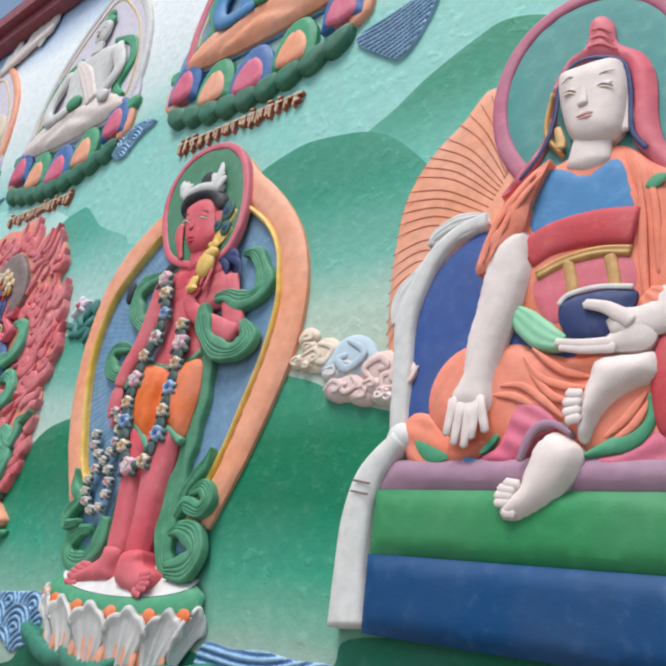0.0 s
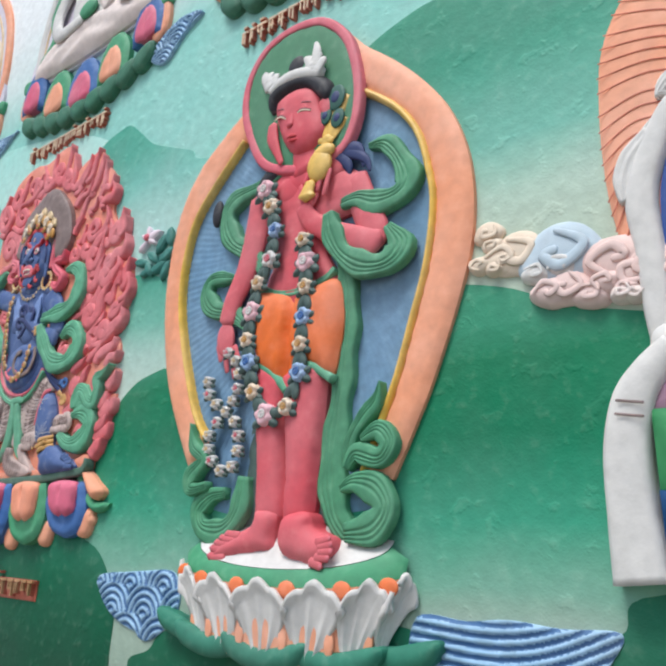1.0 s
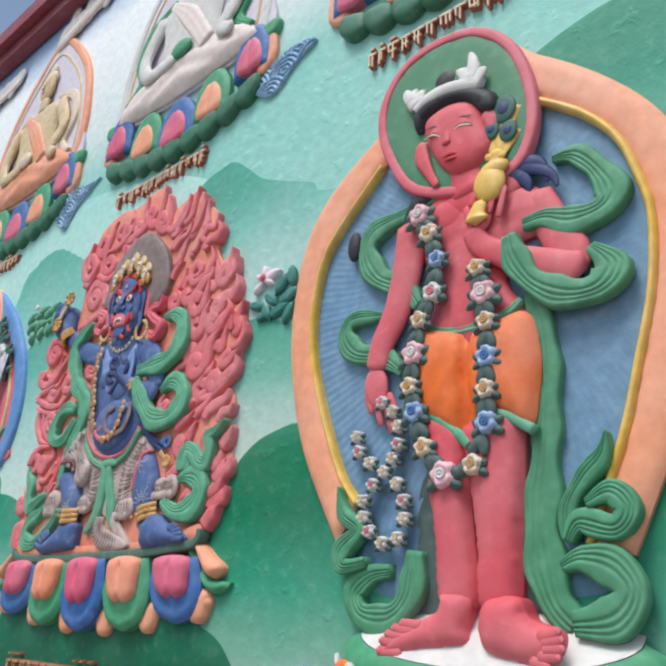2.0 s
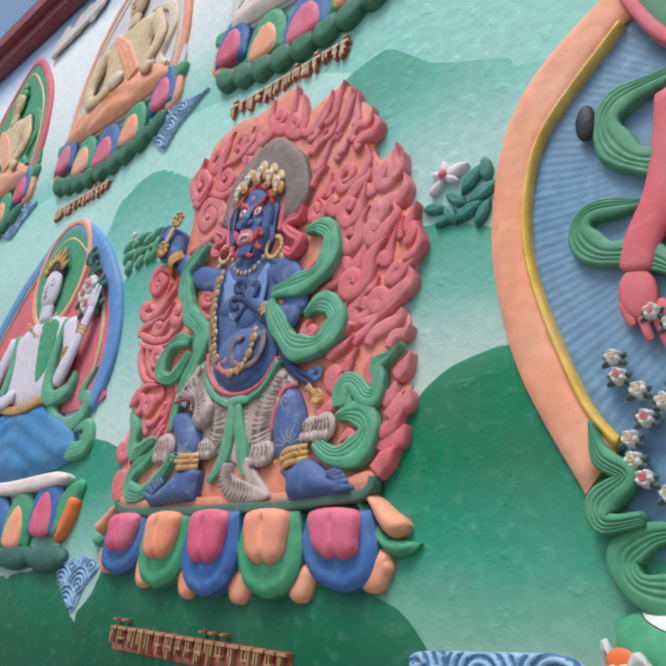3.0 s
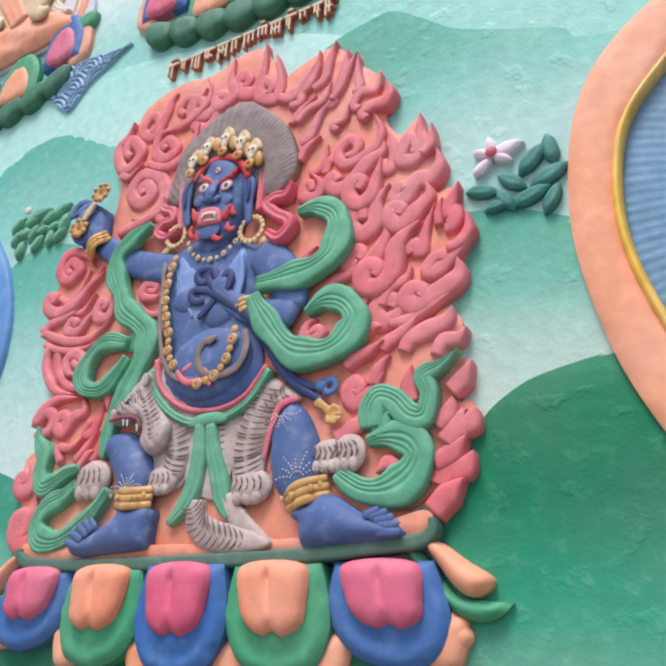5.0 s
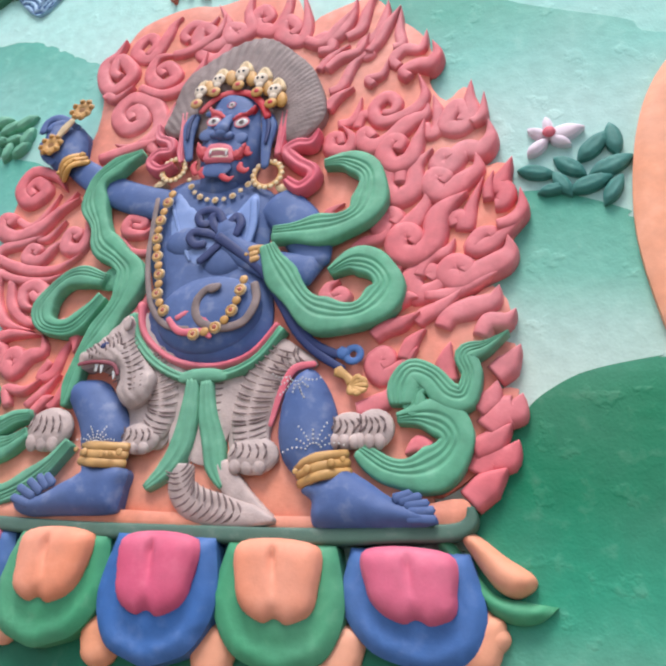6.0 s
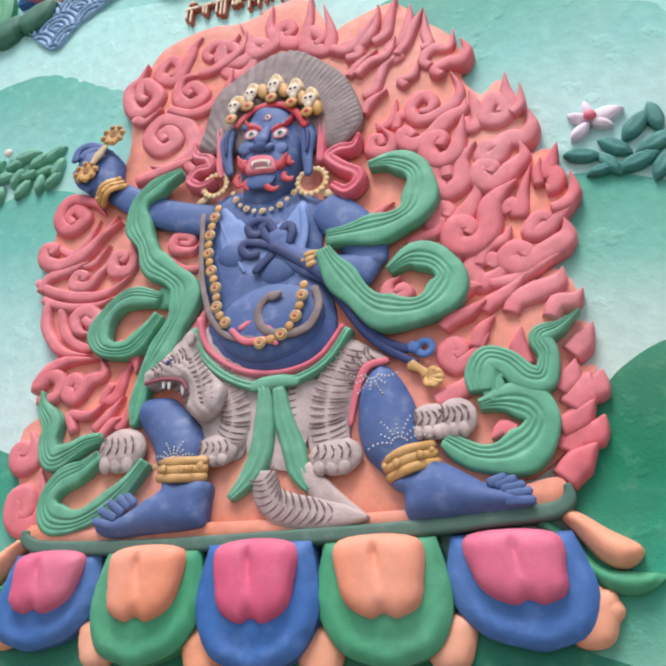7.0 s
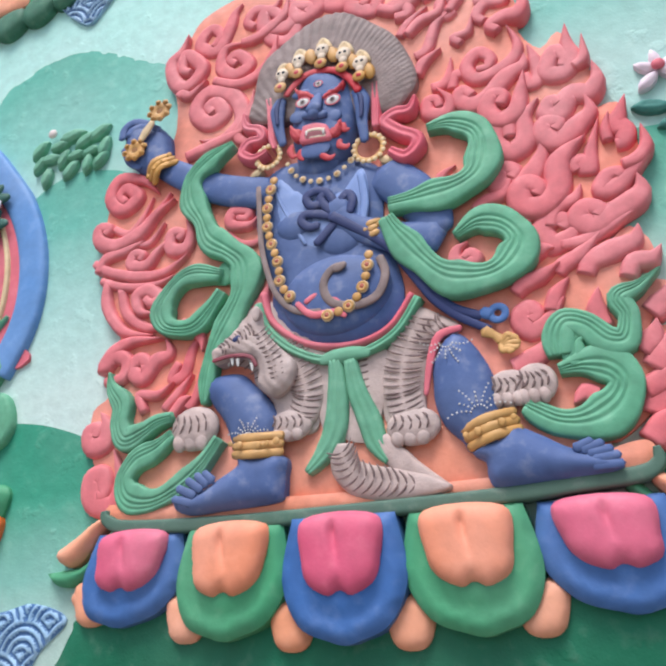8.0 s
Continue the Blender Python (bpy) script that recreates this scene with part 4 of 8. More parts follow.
    for p, r in zip([(-4.375, 3.060), (-4.269, 3.031), (-4.323, 2.929), (-4.364, 3.142), (-4.268, 3.122)], ((0.03, 0.024, 0.018), (0.03, 0.024, 0.018), (0.05, 0.03, 0.014), (0.034, 0.016, 0.02), (0.034, 0.016, 0.02))):
        s.ball((*p, 0.222), r, SKIN_BLUE, rings=10, sides=14)
    for p, r in zip([(-4.321, 3.048), (-4.344, 3.049), (-4.298, 3.038)], ((0.025, 0.022, 0.05), (0.019, 0.014, 0.028), (0.019, 0.014, 0.028))):
        s.ball((*p, 0.25), r, SKIN_BLUE, rings=10, sides=14)
    s.tube(D([(-4.309, 3.113), (-4.314, 3.087), (-4.320, 3.054)], [0.235, 0.285]), [0.014, 0.02, 0.026], SKIN_BLUE)
    for p, w, q in zip([(-4.359, 3.103), (-4.264, 3.084), (-4.309, 3.158)], (0.021, 0.022, 0.013), (-4, 8, 90)):
        s.ball((*p, 0.242), (w, w * 0.72, w * 0.6), WHITE, q, rings=8, sides=12)
        s.tube([(p[0] + w * 1.05 * math.cos(radians(30 * k)), p[1] + w * 0.8 * math.sin(radians(30 * k)), 0.247) for k in range(12)], w * 0.11, PINK, closed=True, n=2, sides=6)
        s.ball((p[0], p[1], 0.242 + w * 0.5), (w * 0.42, w * 0.42, w * 0.25), HAIR, rings=6, sides=10)
        s.ball((p[0], p[1], 0.242 + w * 0.68), (w * 0.2, w * 0.2, w * 0.15), BLACK, rings=5, sides=8)
    # brows like small flames
    for line in ([(-4.389, 3.175), (-4.375, 3.157), (-4.344, 3.141), (-4.314, 3.109), (-4.313, 3.096), (-4.344, 3.114), (-4.375, 3.128)], [(-4.301, 3.104), (-4.279, 3.123), (-4.255, 3.127), (-4.230, 3.148), (-4.233, 3.123), (-4.252, 3.108), (-4.282, 3.098), (-4.299, 3.091)]):
        s.puff(line, 0.03, RED, base=0.225, edge=0.01, step=0.006, side=0.3, fn=lambda x, z, d: 0.003 * np.sin(500 * z + 150 * x))
    # open mouth with flame moustache
    s.puff([(-4.363, 3.001), (-4.356, 3.016), (-4.320, 3.017), (-4.288, 3.003), (-4.274, 2.978), (-4.269, 2.957), (-4.278, 2.944), (-4.313, 2.947), (-4.357, 2.951), (-4.370, 2.968)], 0.03, PINK, base=0.232, edge=0.012, step=0.006, side=0.3)
    s.puff([(-4.349, 2.986), (-4.320, 2.988), (-4.288, 2.978), (-4.283, 2.956), (-4.311, 2.958), (-4.346, 2.961)], 0.008, MAROON, base=0.257, edge=0.005, step=0.006, side=0.5)
    s.tube(D([(-4.345, 2.988), (-4.317, 2.988), (-4.289, 2.979)], 0.263), 0.0055, CREAM, sides=8)
    s.tube(D([(-4.346, 2.967), (-4.317, 2.963), (-4.286, 2.959)], 0.26), 0.005, CREAM, sides=8)
    for q in [(-4.344, 2.980), (-4.291, 2.970)]:
        s.ball((*q, 0.268), (0.004, 0.009, 0.006), WHITE, rings=6, sides=7)
    for line in ([(-4.402, 3.035), (-4.386, 3.018), (-4.365, 3.006), (-4.360, 2.974), (-4.381, 2.971), (-4.399, 2.994)], [(-4.279, 2.982), (-4.261, 2.990), (-4.243, 3.012), (-4.241, 2.978), (-4.253, 2.955), (-4.274, 2.955)]):
        s.puff(line, 0.03, RED, base=0.222, edge=0.012, step=0.006, side=0.3, fn=lambda x, z, d: 0.003 * np.sin(420 * x + 260 * z))
    for q in ([(-4.348, 2.952), (-4.328, 2.933), (-4.311, 2.939)], [(-4.397, 2.962), (-4.402, 2.944), (-4.391, 2.922), (-4.378, 2.927)], [(-4.366, 2.939), (-4.371, 2.919), (-4.360, 2.902)], [(-4.307, 2.928), (-4.300, 2.902), (-4.278, 2.887), (-4.263, 2.895)], [(-4.247, 2.940), (-4.247, 2.922), (-4.228, 2.911), (-4.219, 2.920)], [(-4.237, 2.996), (-4.232, 2.973), (-4.217, 2.972)]):
        s.tube(D(q, 0.22), [0.008, 0.011, 0.009, 0.004], RED, sides=8)
    for q in ([(-4.438, 3.151), (-4.451, 3.116), (-4.448, 3.055), (-4.433, 2.988)], [(-4.196, 3.115), (-4.181, 3.070), (-4.183, 3.006), (-4.178, 2.929)]):
        s.tube(D(q, [0.19, 0.17]), [0.018, 0.026, 0.018, 0.012], SKIN_BLUE, flat=1.1)
        s.tube([(a, b, 0.21) for a, b in q[:3]], [0.004, 0.009, 0.005], NAVY, sides=7)
    # right arm raised, left arm folded
    s.tube(D([(-4.501, 2.850), (-4.616, 2.887), (-4.715, 2.936), (-4.812, 3.001), (-4.889, 3.058)], [0.1, 0.1]), [0.055, 0.054, 0.05, 0.045, 0.036], SKIN_BLUE, sides=14)
    s.puff([(-5.033, 3.187), (-5.029, 3.235), (-4.980, 3.246), (-4.911, 3.217), (-4.862, 3.168), (-4.843, 3.099), (-4.845, 3.046), (-4.900, 3.023), (-4.968, 3.050), (-5.012, 3.121)], 0.12, SKIN_BLUE, base=0.06, edge=0.06, step=0.012, side=0.3)
    for q in ([(-4.928, 3.217), (-4.987, 3.242), (-5.023, 3.225), (-5.028, 3.181)], [(-4.891, 3.182), (-4.938, 3.210), (-4.984, 3.210), (-5.005, 3.188)], [(-4.947, 3.053), (-4.990, 3.084), (-5.013, 3.138)]):
        s.tube(D(q, [0.15, 0.17]), 0.015, SKIN_BLUE, sides=9)
    s.tube(D([(-4.132, 2.820), (-4.062, 2.746), (-4.014, 2.667), (-4.001, 2.605)], [0.09, 0.11]), [0.062, 0.066, 0.062, 0.05], SKIN_BLUE, sides=14)
    s.tube(D([(-3.998, 2.591), (-4.072, 2.595), (-4.153, 2.626), (-4.231, 2.670), (-4.262, 2.718)], [0.12, 0.17]), [0.05, 0.05, 0.042, 0.036, 0.034], SKIN_BLUE, sides=14)
    s.ball((*(-4.264, 2.724), 0.175), (0.036, 0.036, 0.028), SKIN_BLUE)
    for q in ([(-4.269, 2.739), (-4.293, 2.781), (-4.326, 2.796), (-4.356, 2.782), (-4.345, 2.751), (-4.317, 2.749)], [(-4.275, 2.700), (-4.313, 2.716), (-4.358, 2.726), (-4.371, 2.706), (-4.348, 2.681), (-4.320, 2.683)], [(-4.256, 2.743), (-4.236, 2.766), (-4.218, 2.741), (-4.229, 2.702)], [(-4.269, 2.685), (-4.288, 2.662), (-4.326, 2.624)], [(-4.293, 2.788), (-4.313, 2.764), (-4.281, 2.715)]):
        s.tube(D(q, [0.18, 0.185]), [0.013, 0.014, 0.013], NAVY, sides=9)
    # legs and feet
    s.puff([(-4.650, 2.223), (-4.655, 2.266), (-4.625, 2.292), (-4.560, 2.288), (-4.521, 2.254), (-4.472, 2.202), (-4.445, 2.145), (-4.446, 2.095), (-4.455, 2.063), (-4.564, 2.075), (-4.581, 2.103), (-4.605, 2.159)], 0.17, SKIN_BLUE, base=0.04, edge=0.085, step=0.012, side=0.25)
    s.puff([(-4.424, 2.047), (-4.418, 1.994), (-4.420, 1.958), (-4.430, 1.935), (-4.493, 1.927), (-4.592, 1.922), (-4.677, 1.918), (-4.720, 1.931), (-4.734, 1.951), (-4.723, 1.968), (-4.663, 1.974), (-4.605, 2.004), (-4.554, 2.033), (-4.545, 2.062)], 0.13, SKIN_BLUE, base=0.1, edge=0.06, step=0.012, side=0.3)
    toes(s, [(-4.611, 1.996), (-4.637, 2.019), (-4.628, 1.988), (-4.660, 2.016), (-4.644, 1.976), (-4.686, 2.004), (-4.663, 1.963), (-4.712, 1.986), (-4.672, 1.944), (-4.724, 1.959)], 0.0125, 0.2, SKIN_BLUE)
    s.puff([(-4.035, 2.186), (-4.031, 2.240), (-4.001, 2.297), (-3.964, 2.310), (-3.926, 2.270), (-3.896, 2.209), (-3.880, 2.144), (-3.877, 2.078), (-3.870, 2.033), (-3.953, 2.012), (-3.975, 2.039), (-4.012, 2.079), (-4.032, 2.133)], 0.18, SKIN_BLUE, base=0.04, edge=0.1, step=0.012, side=0.25)
    s.puff([(-3.949, 2.009), (-3.923, 1.982), (-3.919, 1.944), (-3.895, 1.922), (-3.784, 1.926), (-3.680, 1.930), (-3.644, 1.937), (-3.635, 1.952), (-3.657, 1.970), (-3.693, 1.985), (-3.740, 1.997), (-3.798, 2.032), (-3.847, 2.057), (-3.880, 2.051)], 0.14, SKIN_BLUE, base=0.1, edge=0.065, step=0.012, side=0.3)
    toes(s, [(-3.727, 1.989), (-3.693, 2.002), (-3.713, 1.984), (-3.672, 1.996), (-3.701, 1.976), (-3.655, 1.982), (-3.692, 1.964), (-3.642, 1.968), (-3.694, 1.949), (-3.637, 1.949)], 0.0125, 0.2, SKIN_BLUE)
    # tiger skin
    s.puff([(-4.499, 2.507), (-4.576, 2.442), (-4.653, 2.371), (-4.654, 2.340), (-4.591, 2.324), (-4.531, 2.297), (-4.517, 2.253), (-4.466, 2.199), (-4.455, 2.134), (-4.404, 2.106), (-4.340, 2.116), (-4.331, 2.233), (-4.309, 2.312)], 0.06, FUR, base=0.05, edge=0.05, step=0.016)
    s.puff([(-4.087, 2.406), (-3.990, 2.359), (-3.956, 2.324), (-4.016, 2.300), (-4.040, 2.237), (-4.058, 2.141), (-4.030, 2.101), (-4.048, 2.061), (-4.116, 2.064), (-4.161, 2.116), (-4.163, 2.210), (-4.142, 2.298)], 0.06, FUR, base=0.055, edge=0.05, step=0.016)
    s.puff([(-4.327, 2.308), (-4.141, 2.291), (-4.164, 2.148), (-4.206, 2.066), (-4.283, 2.085), (-4.329, 2.123)], 0.03, FUR, base=0.075, edge=0.04, step=0.02)
    s.ribbon(D([(-4.272, 2.063), (-4.268, 2.009), (-4.220, 1.969), (-4.136, 1.951), (-4.064, 1.942), (-4.005, 1.935)], [0.09, 0.13]), [0.05, 0.07, 0.085, 0.08, 0.055, 0.01], 0.04, FUR, folds=0)
    s.ribbon(D([(-4.173, 2.063), (-4.123, 2.006), (-4.073, 1.971), (-4.015, 1.941)], 0.1), [0.05, 0.06, 0.04, 0.01], 0.03, FUR, folds=0)
    stripes(s, [(-4.267, 2.041), (-4.230, 1.983), (-4.136, 1.954), (-4.054, 1.941)], [0.04, 0.045, 0.04, 0.02], 0.128, 15, 0.03)
    for line, r, d in (([(-4.425, 2.35), (-4.391, 2.298), (-4.364, 2.212), (-4.384, 2.141)], [0.045, 0.052, 0.05, 0.042], [0.06, 0.09]), ([(-4.059, 2.362), (-4.097, 2.276), (-4.112, 2.189), (-4.098, 2.112)], [0.05, 0.056, 0.054, 0.046], [0.06, 0.09])):
        s.tube(D(line, d), r, FUR, sides=18)
        stripes(s, line, r, 0.087, 17)
    stripes(s, [(-4.532, 2.432), (-4.569, 2.374), (-4.516, 2.317), (-4.464, 2.249)], [0.03, 0.04, 0.04, 0.03], 0.085, 11)
    stripes(s, [(-4.000, 2.346), (-4.046, 2.314), (-4.066, 2.249)], [0.03, 0.035, 0.02], 0.088, 8)
    stripes(s, [(-4.226, 2.273), (-4.223, 2.182), (-4.220, 2.095)], [0.06, 0.06, 0.05], 0.048, 11)
    for p, r in (((-4.411, 2.127), (0.062, 0.042, 0.05)), ((-4.089, 2.088), (0.068, 0.048, 0.055)), ((-4.692, 2.150), (0.074, 0.062, 0.06)), ((-3.795, 2.156), (0.05, 0.05, 0.045)), ((-3.855, 2.152), (0.055, 0.046, 0.04))):
        s.ball((*p, 0.1), r, FUR, rings=12, sides=16)
        for k in (-0.55, -0.1, 0.35):
            s.ball((p[0] + r[0] * k, p[1] - r[1] * 0.62, 0.125), (r[0] * 0.27, r[1] * 0.42, 0.03), FUR, 12, rings=7, sides=10)
        stripes(s, [(p[0] - r[0] * 0.7, p[1] + r[1] * 0.25), (p[0], p[1] + r[1] * 0.1), (p[0] + r[0] * 0.7, p[1] + r[1] * 0.25)], [r[1] * 0.45] * 3, 0.1 + r[2] * 0.62, 5)
    s.puff([(-4.640, 2.343), (-4.637, 2.360), (-4.607, 2.379), (-4.572, 2.408), (-4.538, 2.444), (-4.509, 2.472), (-4.490, 2.445), (-4.478, 2.389), (-4.434, 2.336), (-4.390, 2.288), (-4.402, 2.231), (-4.449, 2.203), (-4.494, 2.238), (-4.496, 2.282), (-4.514, 2.316), (-4.572, 2.325), (-4.623, 2.315)], 0.09, FUR, base=0.13, edge=0.035, step=0.008, side=0.3, fn=lambda x, z, d: 0.003 * np.sin(230 * (x * 0.8 + z * 0.6) + 3 * np.sin(40 * z)))
    s.puff([(-4.518, 2.444), (-4.503, 2.463), (-4.490, 2.448), (-4.493, 2.423), (-4.508, 2.421)], 0.02, FUR, base=0.205, edge=0.01, step=0.006)
    s.ball((*(-4.556, 2.375), 0.215), (0.014, 0.009, 0.012), NAVY, 25)
    s.tube(D([(-4.626, 2.321), (-4.575, 2.328), (-4.517, 2.319), (-4.495, 2.289)], 0.21), 0.006, MAROON, sides=7)
    stripes(s, [(-4.602, 2.352), (-4.551, 2.377), (-4.501, 2.400)], [0.02, 0.025, 0.03], 0.196, 9)
    stripes(s, [(-4.488, 2.385), (-4.455, 2.319), (-4.435, 2.245)], [0.03, 0.035, 0.03], 0.19, 10)
    for q in [(-4.570, 2.317), (-4.510, 2.294), (-4.553, 2.312)]:
        s.tube([(q[0], q[1] + 0.006, 0.2), (q[0] + 0.002, q[1] - 0.016, 0.2)], [0.007, 0.002], WHITE, sides=6)
    s.tube(D([(-4.592, 2.333), (-4.594, 2.312)], 0.125), [0.007, 0.002], WHITE, sides=6)
    s.tube(D([(-4.529, 2.324), (-4.523, 2.295)], 0.125), [0.007, 0.002], WHITE, sides=6)
    s.ball((*(-4.621, 2.357), 0.115), (0.03, 0.016, 0.02), FUR, 25)
    s.tube(D([(-3.955, 2.319), (-4.009, 2.306), (-4.035, 2.245), (-4.051, 2.160)], 0.13), [0.008, 0.012, 0.01, 0.006], PINK, sides=8)
    # belt, sash
    s.ribbon(D([(-4.498, 2.517), (-4.468, 2.427), (-4.391, 2.358), (-4.307, 2.327), (-4.213, 2.324), (-4.132, 2.357), (-4.072, 2.436)], 0.1), 0.022, 0.035, PINK, folds=1)
    s.ribbon(D([(-4.510, 2.480), (-4.480, 2.404), (-4.403, 2.330), (-4.307, 2.288), (-4.202, 2.295), (-4.116, 2.337), (-4.056, 2.421)], 0.12), 0.026, 0.035, GREEN, folds=2)
    s.ribbon(D([(-4.284, 2.282), (-4.279, 2.201), (-4.286, 2.113), (-4.315, 2.052), (-4.364, 2.001)], [0.13, 0.1]), [0.035, 0.055, 0.065, 0.055, 0.02], 0.03, GREEN, folds=3)
    s.ribbon(D([(-4.243, 2.276), (-4.228, 2.194), (-4.202, 2.125), (-4.183, 2.059), (-4.153, 2.009)], [0.13, 0.1]), [0.035, 0.05, 0.06, 0.055, 0.02], 0.03, GREEN, folds=3)
    s.ball((*(-4.260, 2.290), 0.13), (0.035, 0.022, 0.025), GREEN)
    s.tube(D([(-4.322, 2.285), (-4.287, 2.291), (-4.234, 2.293), (-4.189, 2.290)], 0.14), [0.012, 0.02, 0.02, 0.012], GREEN)
    # scarves
    for pts, w, d in (
        ([(-4.601, 3.038), (-4.681, 3.000), (-4.738, 2.948), (-4.739, 2.871), (-4.698, 2.790), (-4.669, 2.725), (-4.606, 2.674), (-4.556, 2.622), (-4.555, 2.544), (-4.596, 2.453), (-4.641, 2.371), (-4.662, 2.279), (-4.666, 2.214)], [0.03, 0.06, 0.075, 0.075, 0.07, 0.075, 0.08, 0.085, 0.085, 0.075, 0.06, 0.045, 0.02], [0.12, 0.09, 0.05]),
        ([(-4.630, 2.595), (-4.720, 2.618), (-4.779, 2.595), (-4.824, 2.525), (-4.798, 2.464), (-4.718, 2.450), (-4.663, 2.497), (-4.627, 2.546)], [0.05, 0.055, 0.06, 0.065, 0.06, 0.055, 0.05, 0.04], [0.08, 0.07]),
        ([(-4.001, 2.933), (-3.932, 2.934), (-3.867, 2.891), (-3.852, 2.822), (-3.872, 2.749), (-3.934, 2.711), (-4.017, 2.700), (-4.115, 2.695)], [0.03, 0.05, 0.08, 0.085, 0.085, 0.085, 0.08, 0.05], [0.06, 0.13]),
        ([(-3.948, 2.577), (-3.888, 2.611), (-3.824, 2.591), (-3.786, 2.529), (-3.819, 2.469), (-3.882, 2.442), (-3.974, 2.456), (-4.040, 2.520), (-4.097, 2.601), (-4.124, 2.656)], [0.03, 0.06, 0.08, 0.085, 0.085, 0.085, 0.085, 0.08, 0.07, 0.05], [0.06, 0.09, 0.14]),
        ([(-3.492, 2.389), (-3.544, 2.352), (-3.587, 2.334), (-3.573, 2.286), (-3.588, 2.231), (-3.628, 2.235), (-3.669, 2.279), (-3.711, 2.293), (-3.731, 2.261), (-3.733, 2.213)], [0.008, 0.03, 0.05, 0.055, 0.06, 0.055, 0.07, 0.075, 0.065, 0.05], [0.07, 0.06]),
        ([(-3.674, 2.255), (-3.696, 2.244), (-3.704, 2.208), (-3.718, 2.193)], [0.02, 0.045, 0.05, 0.03], [0.05, 0.06]),
        ([(-3.740, 2.180), (-3.678, 2.190), (-3.626, 2.176), (-3.602, 2.132), (-3.630, 2.080), (-3.688, 2.053), (-3.758, 2.060), (-3.824, 2.103)], [0.03, 0.06, 0.085, 0.09, 0.09, 0.085, 0.065, 0.03], [0.06, 0.06]),
        ([(-4.985, 2.349), (-4.973, 2.302), (-4.934, 2.246), (-4.935, 2.190), (-4.909, 2.144), (-4.854, 2.159), (-4.808, 2.181), (-4.761, 2.188)], [0.008, 0.035, 0.06, 0.07, 0.065, 0.05, 0.05, 0.03], [0.06, 0.07]),
        ([(-4.757, 2.140), (-4.808, 2.104), (-4.867, 2.080), (-4.900, 2.031), (-4.877, 1.981), (-4.802, 1.968), (-4.727, 1.999), (-4.660, 2.052), (-4.612, 2.112)], [0.04, 0.05, 0.065, 0.065, 0.07, 0.065, 0.055, 0.05, 0.03], [0.06, 0.07]),
    ):
        s.ribbon(D(pts, [q + 0.045 for q in d]), [q * 1.06 for q in w], 0.04, GREEN, folds=-1, cut=0.36, across=25, bow=0.6, lobes=0.17)
    s.ball((*(-4.621, 2.608), 0.09), (0.035, 0.04, 0.03), GREEN)
    # rope with ring, snake
    s.tube(D([(-4.279, 2.700), (-4.200, 2.641), (-4.125, 2.579), (-4.066, 2.491), (-4.015, 2.409), (-3.955, 2.351), (-3.886, 2.308)], [0.2, 0.09]), [0.016, 0.014, 0.014, 0.014, 0.013, 0.012, 0.01], NAVY)
    s.tube(D([(-4.166, 2.616), (-4.086, 2.547), (-4.024, 2.460), (-3.980, 2.386), (-3.904, 2.346)], [0.17, 0.1]), [0.012, 0.012], NAVY)
    s.tube(ellipse(*(-3.863, 2.346), 0.018, 0.018, 12), 0.0095, BLUE, depth=0.1, closed=True, n=2)
    s.tube(D([(-3.901, 2.355), (-3.881, 2.346)], 0.1), 0.016, BLUE)
    s.tube(D([(-4.239, 2.536), (-4.275, 2.531), (-4.300, 2.498), (-4.294, 2.453), (-4.259, 2.424), (-4.200, 2.417), (-4.154, 2.439), (-4.134, 2.496), (-4.149, 2.549)], [0.225, 0.215, 0.2, 0.17]), [0.01, 0.013, 0.013, 0.012], HAIR)
    s.ball((*(-4.254, 2.530), 0.228), (0.02, 0.012, 0.012), HAIR, 25)
    s.tube(D([(-4.515, 2.863), (-4.506, 2.744), (-4.492, 2.629), (-4.450, 2.501), (-4.386, 2.432), (-4.312, 2.419)], [0.15, 0.17, 0.2]), 0.009, HAIR)
    for q in ([(-4.355, 2.449), (-4.306, 2.468), (-4.259, 2.422), (-4.295, 2.398)], [(-4.380, 2.450), (-4.337, 2.409), (-4.271, 2.406), (-4.242, 2.389)]):
        s.tube(D(q, [0.205, 0.21]), [0.008, 0.011, 0.006], PINK, sides=8)
    # white dotted sprays painted on the legs
    for c, a0, a1, rr in zip([(-3.988, 2.280), (-3.923, 2.089), (-4.513, 2.093)], (200, 35, 40), (330, 160, 140), (0.06, 0.07, 0.055)):
        for i in range(7):
            a = radians(a0 + (a1 - a0) * i / 6)
            n = 6 if i % 2 else 8
            for k in range(2, n):
                u = k / 8
                b = a + 0.5 * (i / 3 - 1) * u * u
                s.ball((c[0] + rr * u * 1.2 * math.cos(b), c[1] + rr * u * 1.2 * math.sin(b), 0.212), (0.0026, 0.0026, 0.006), WHITE, rings=4, sides=6)
    ob = s.make("deity_statue")
    return tagged(ob, "blue wrathful deity statue in tiger skin with green scarves", "statue", "statues on the wall")


blue_statue()


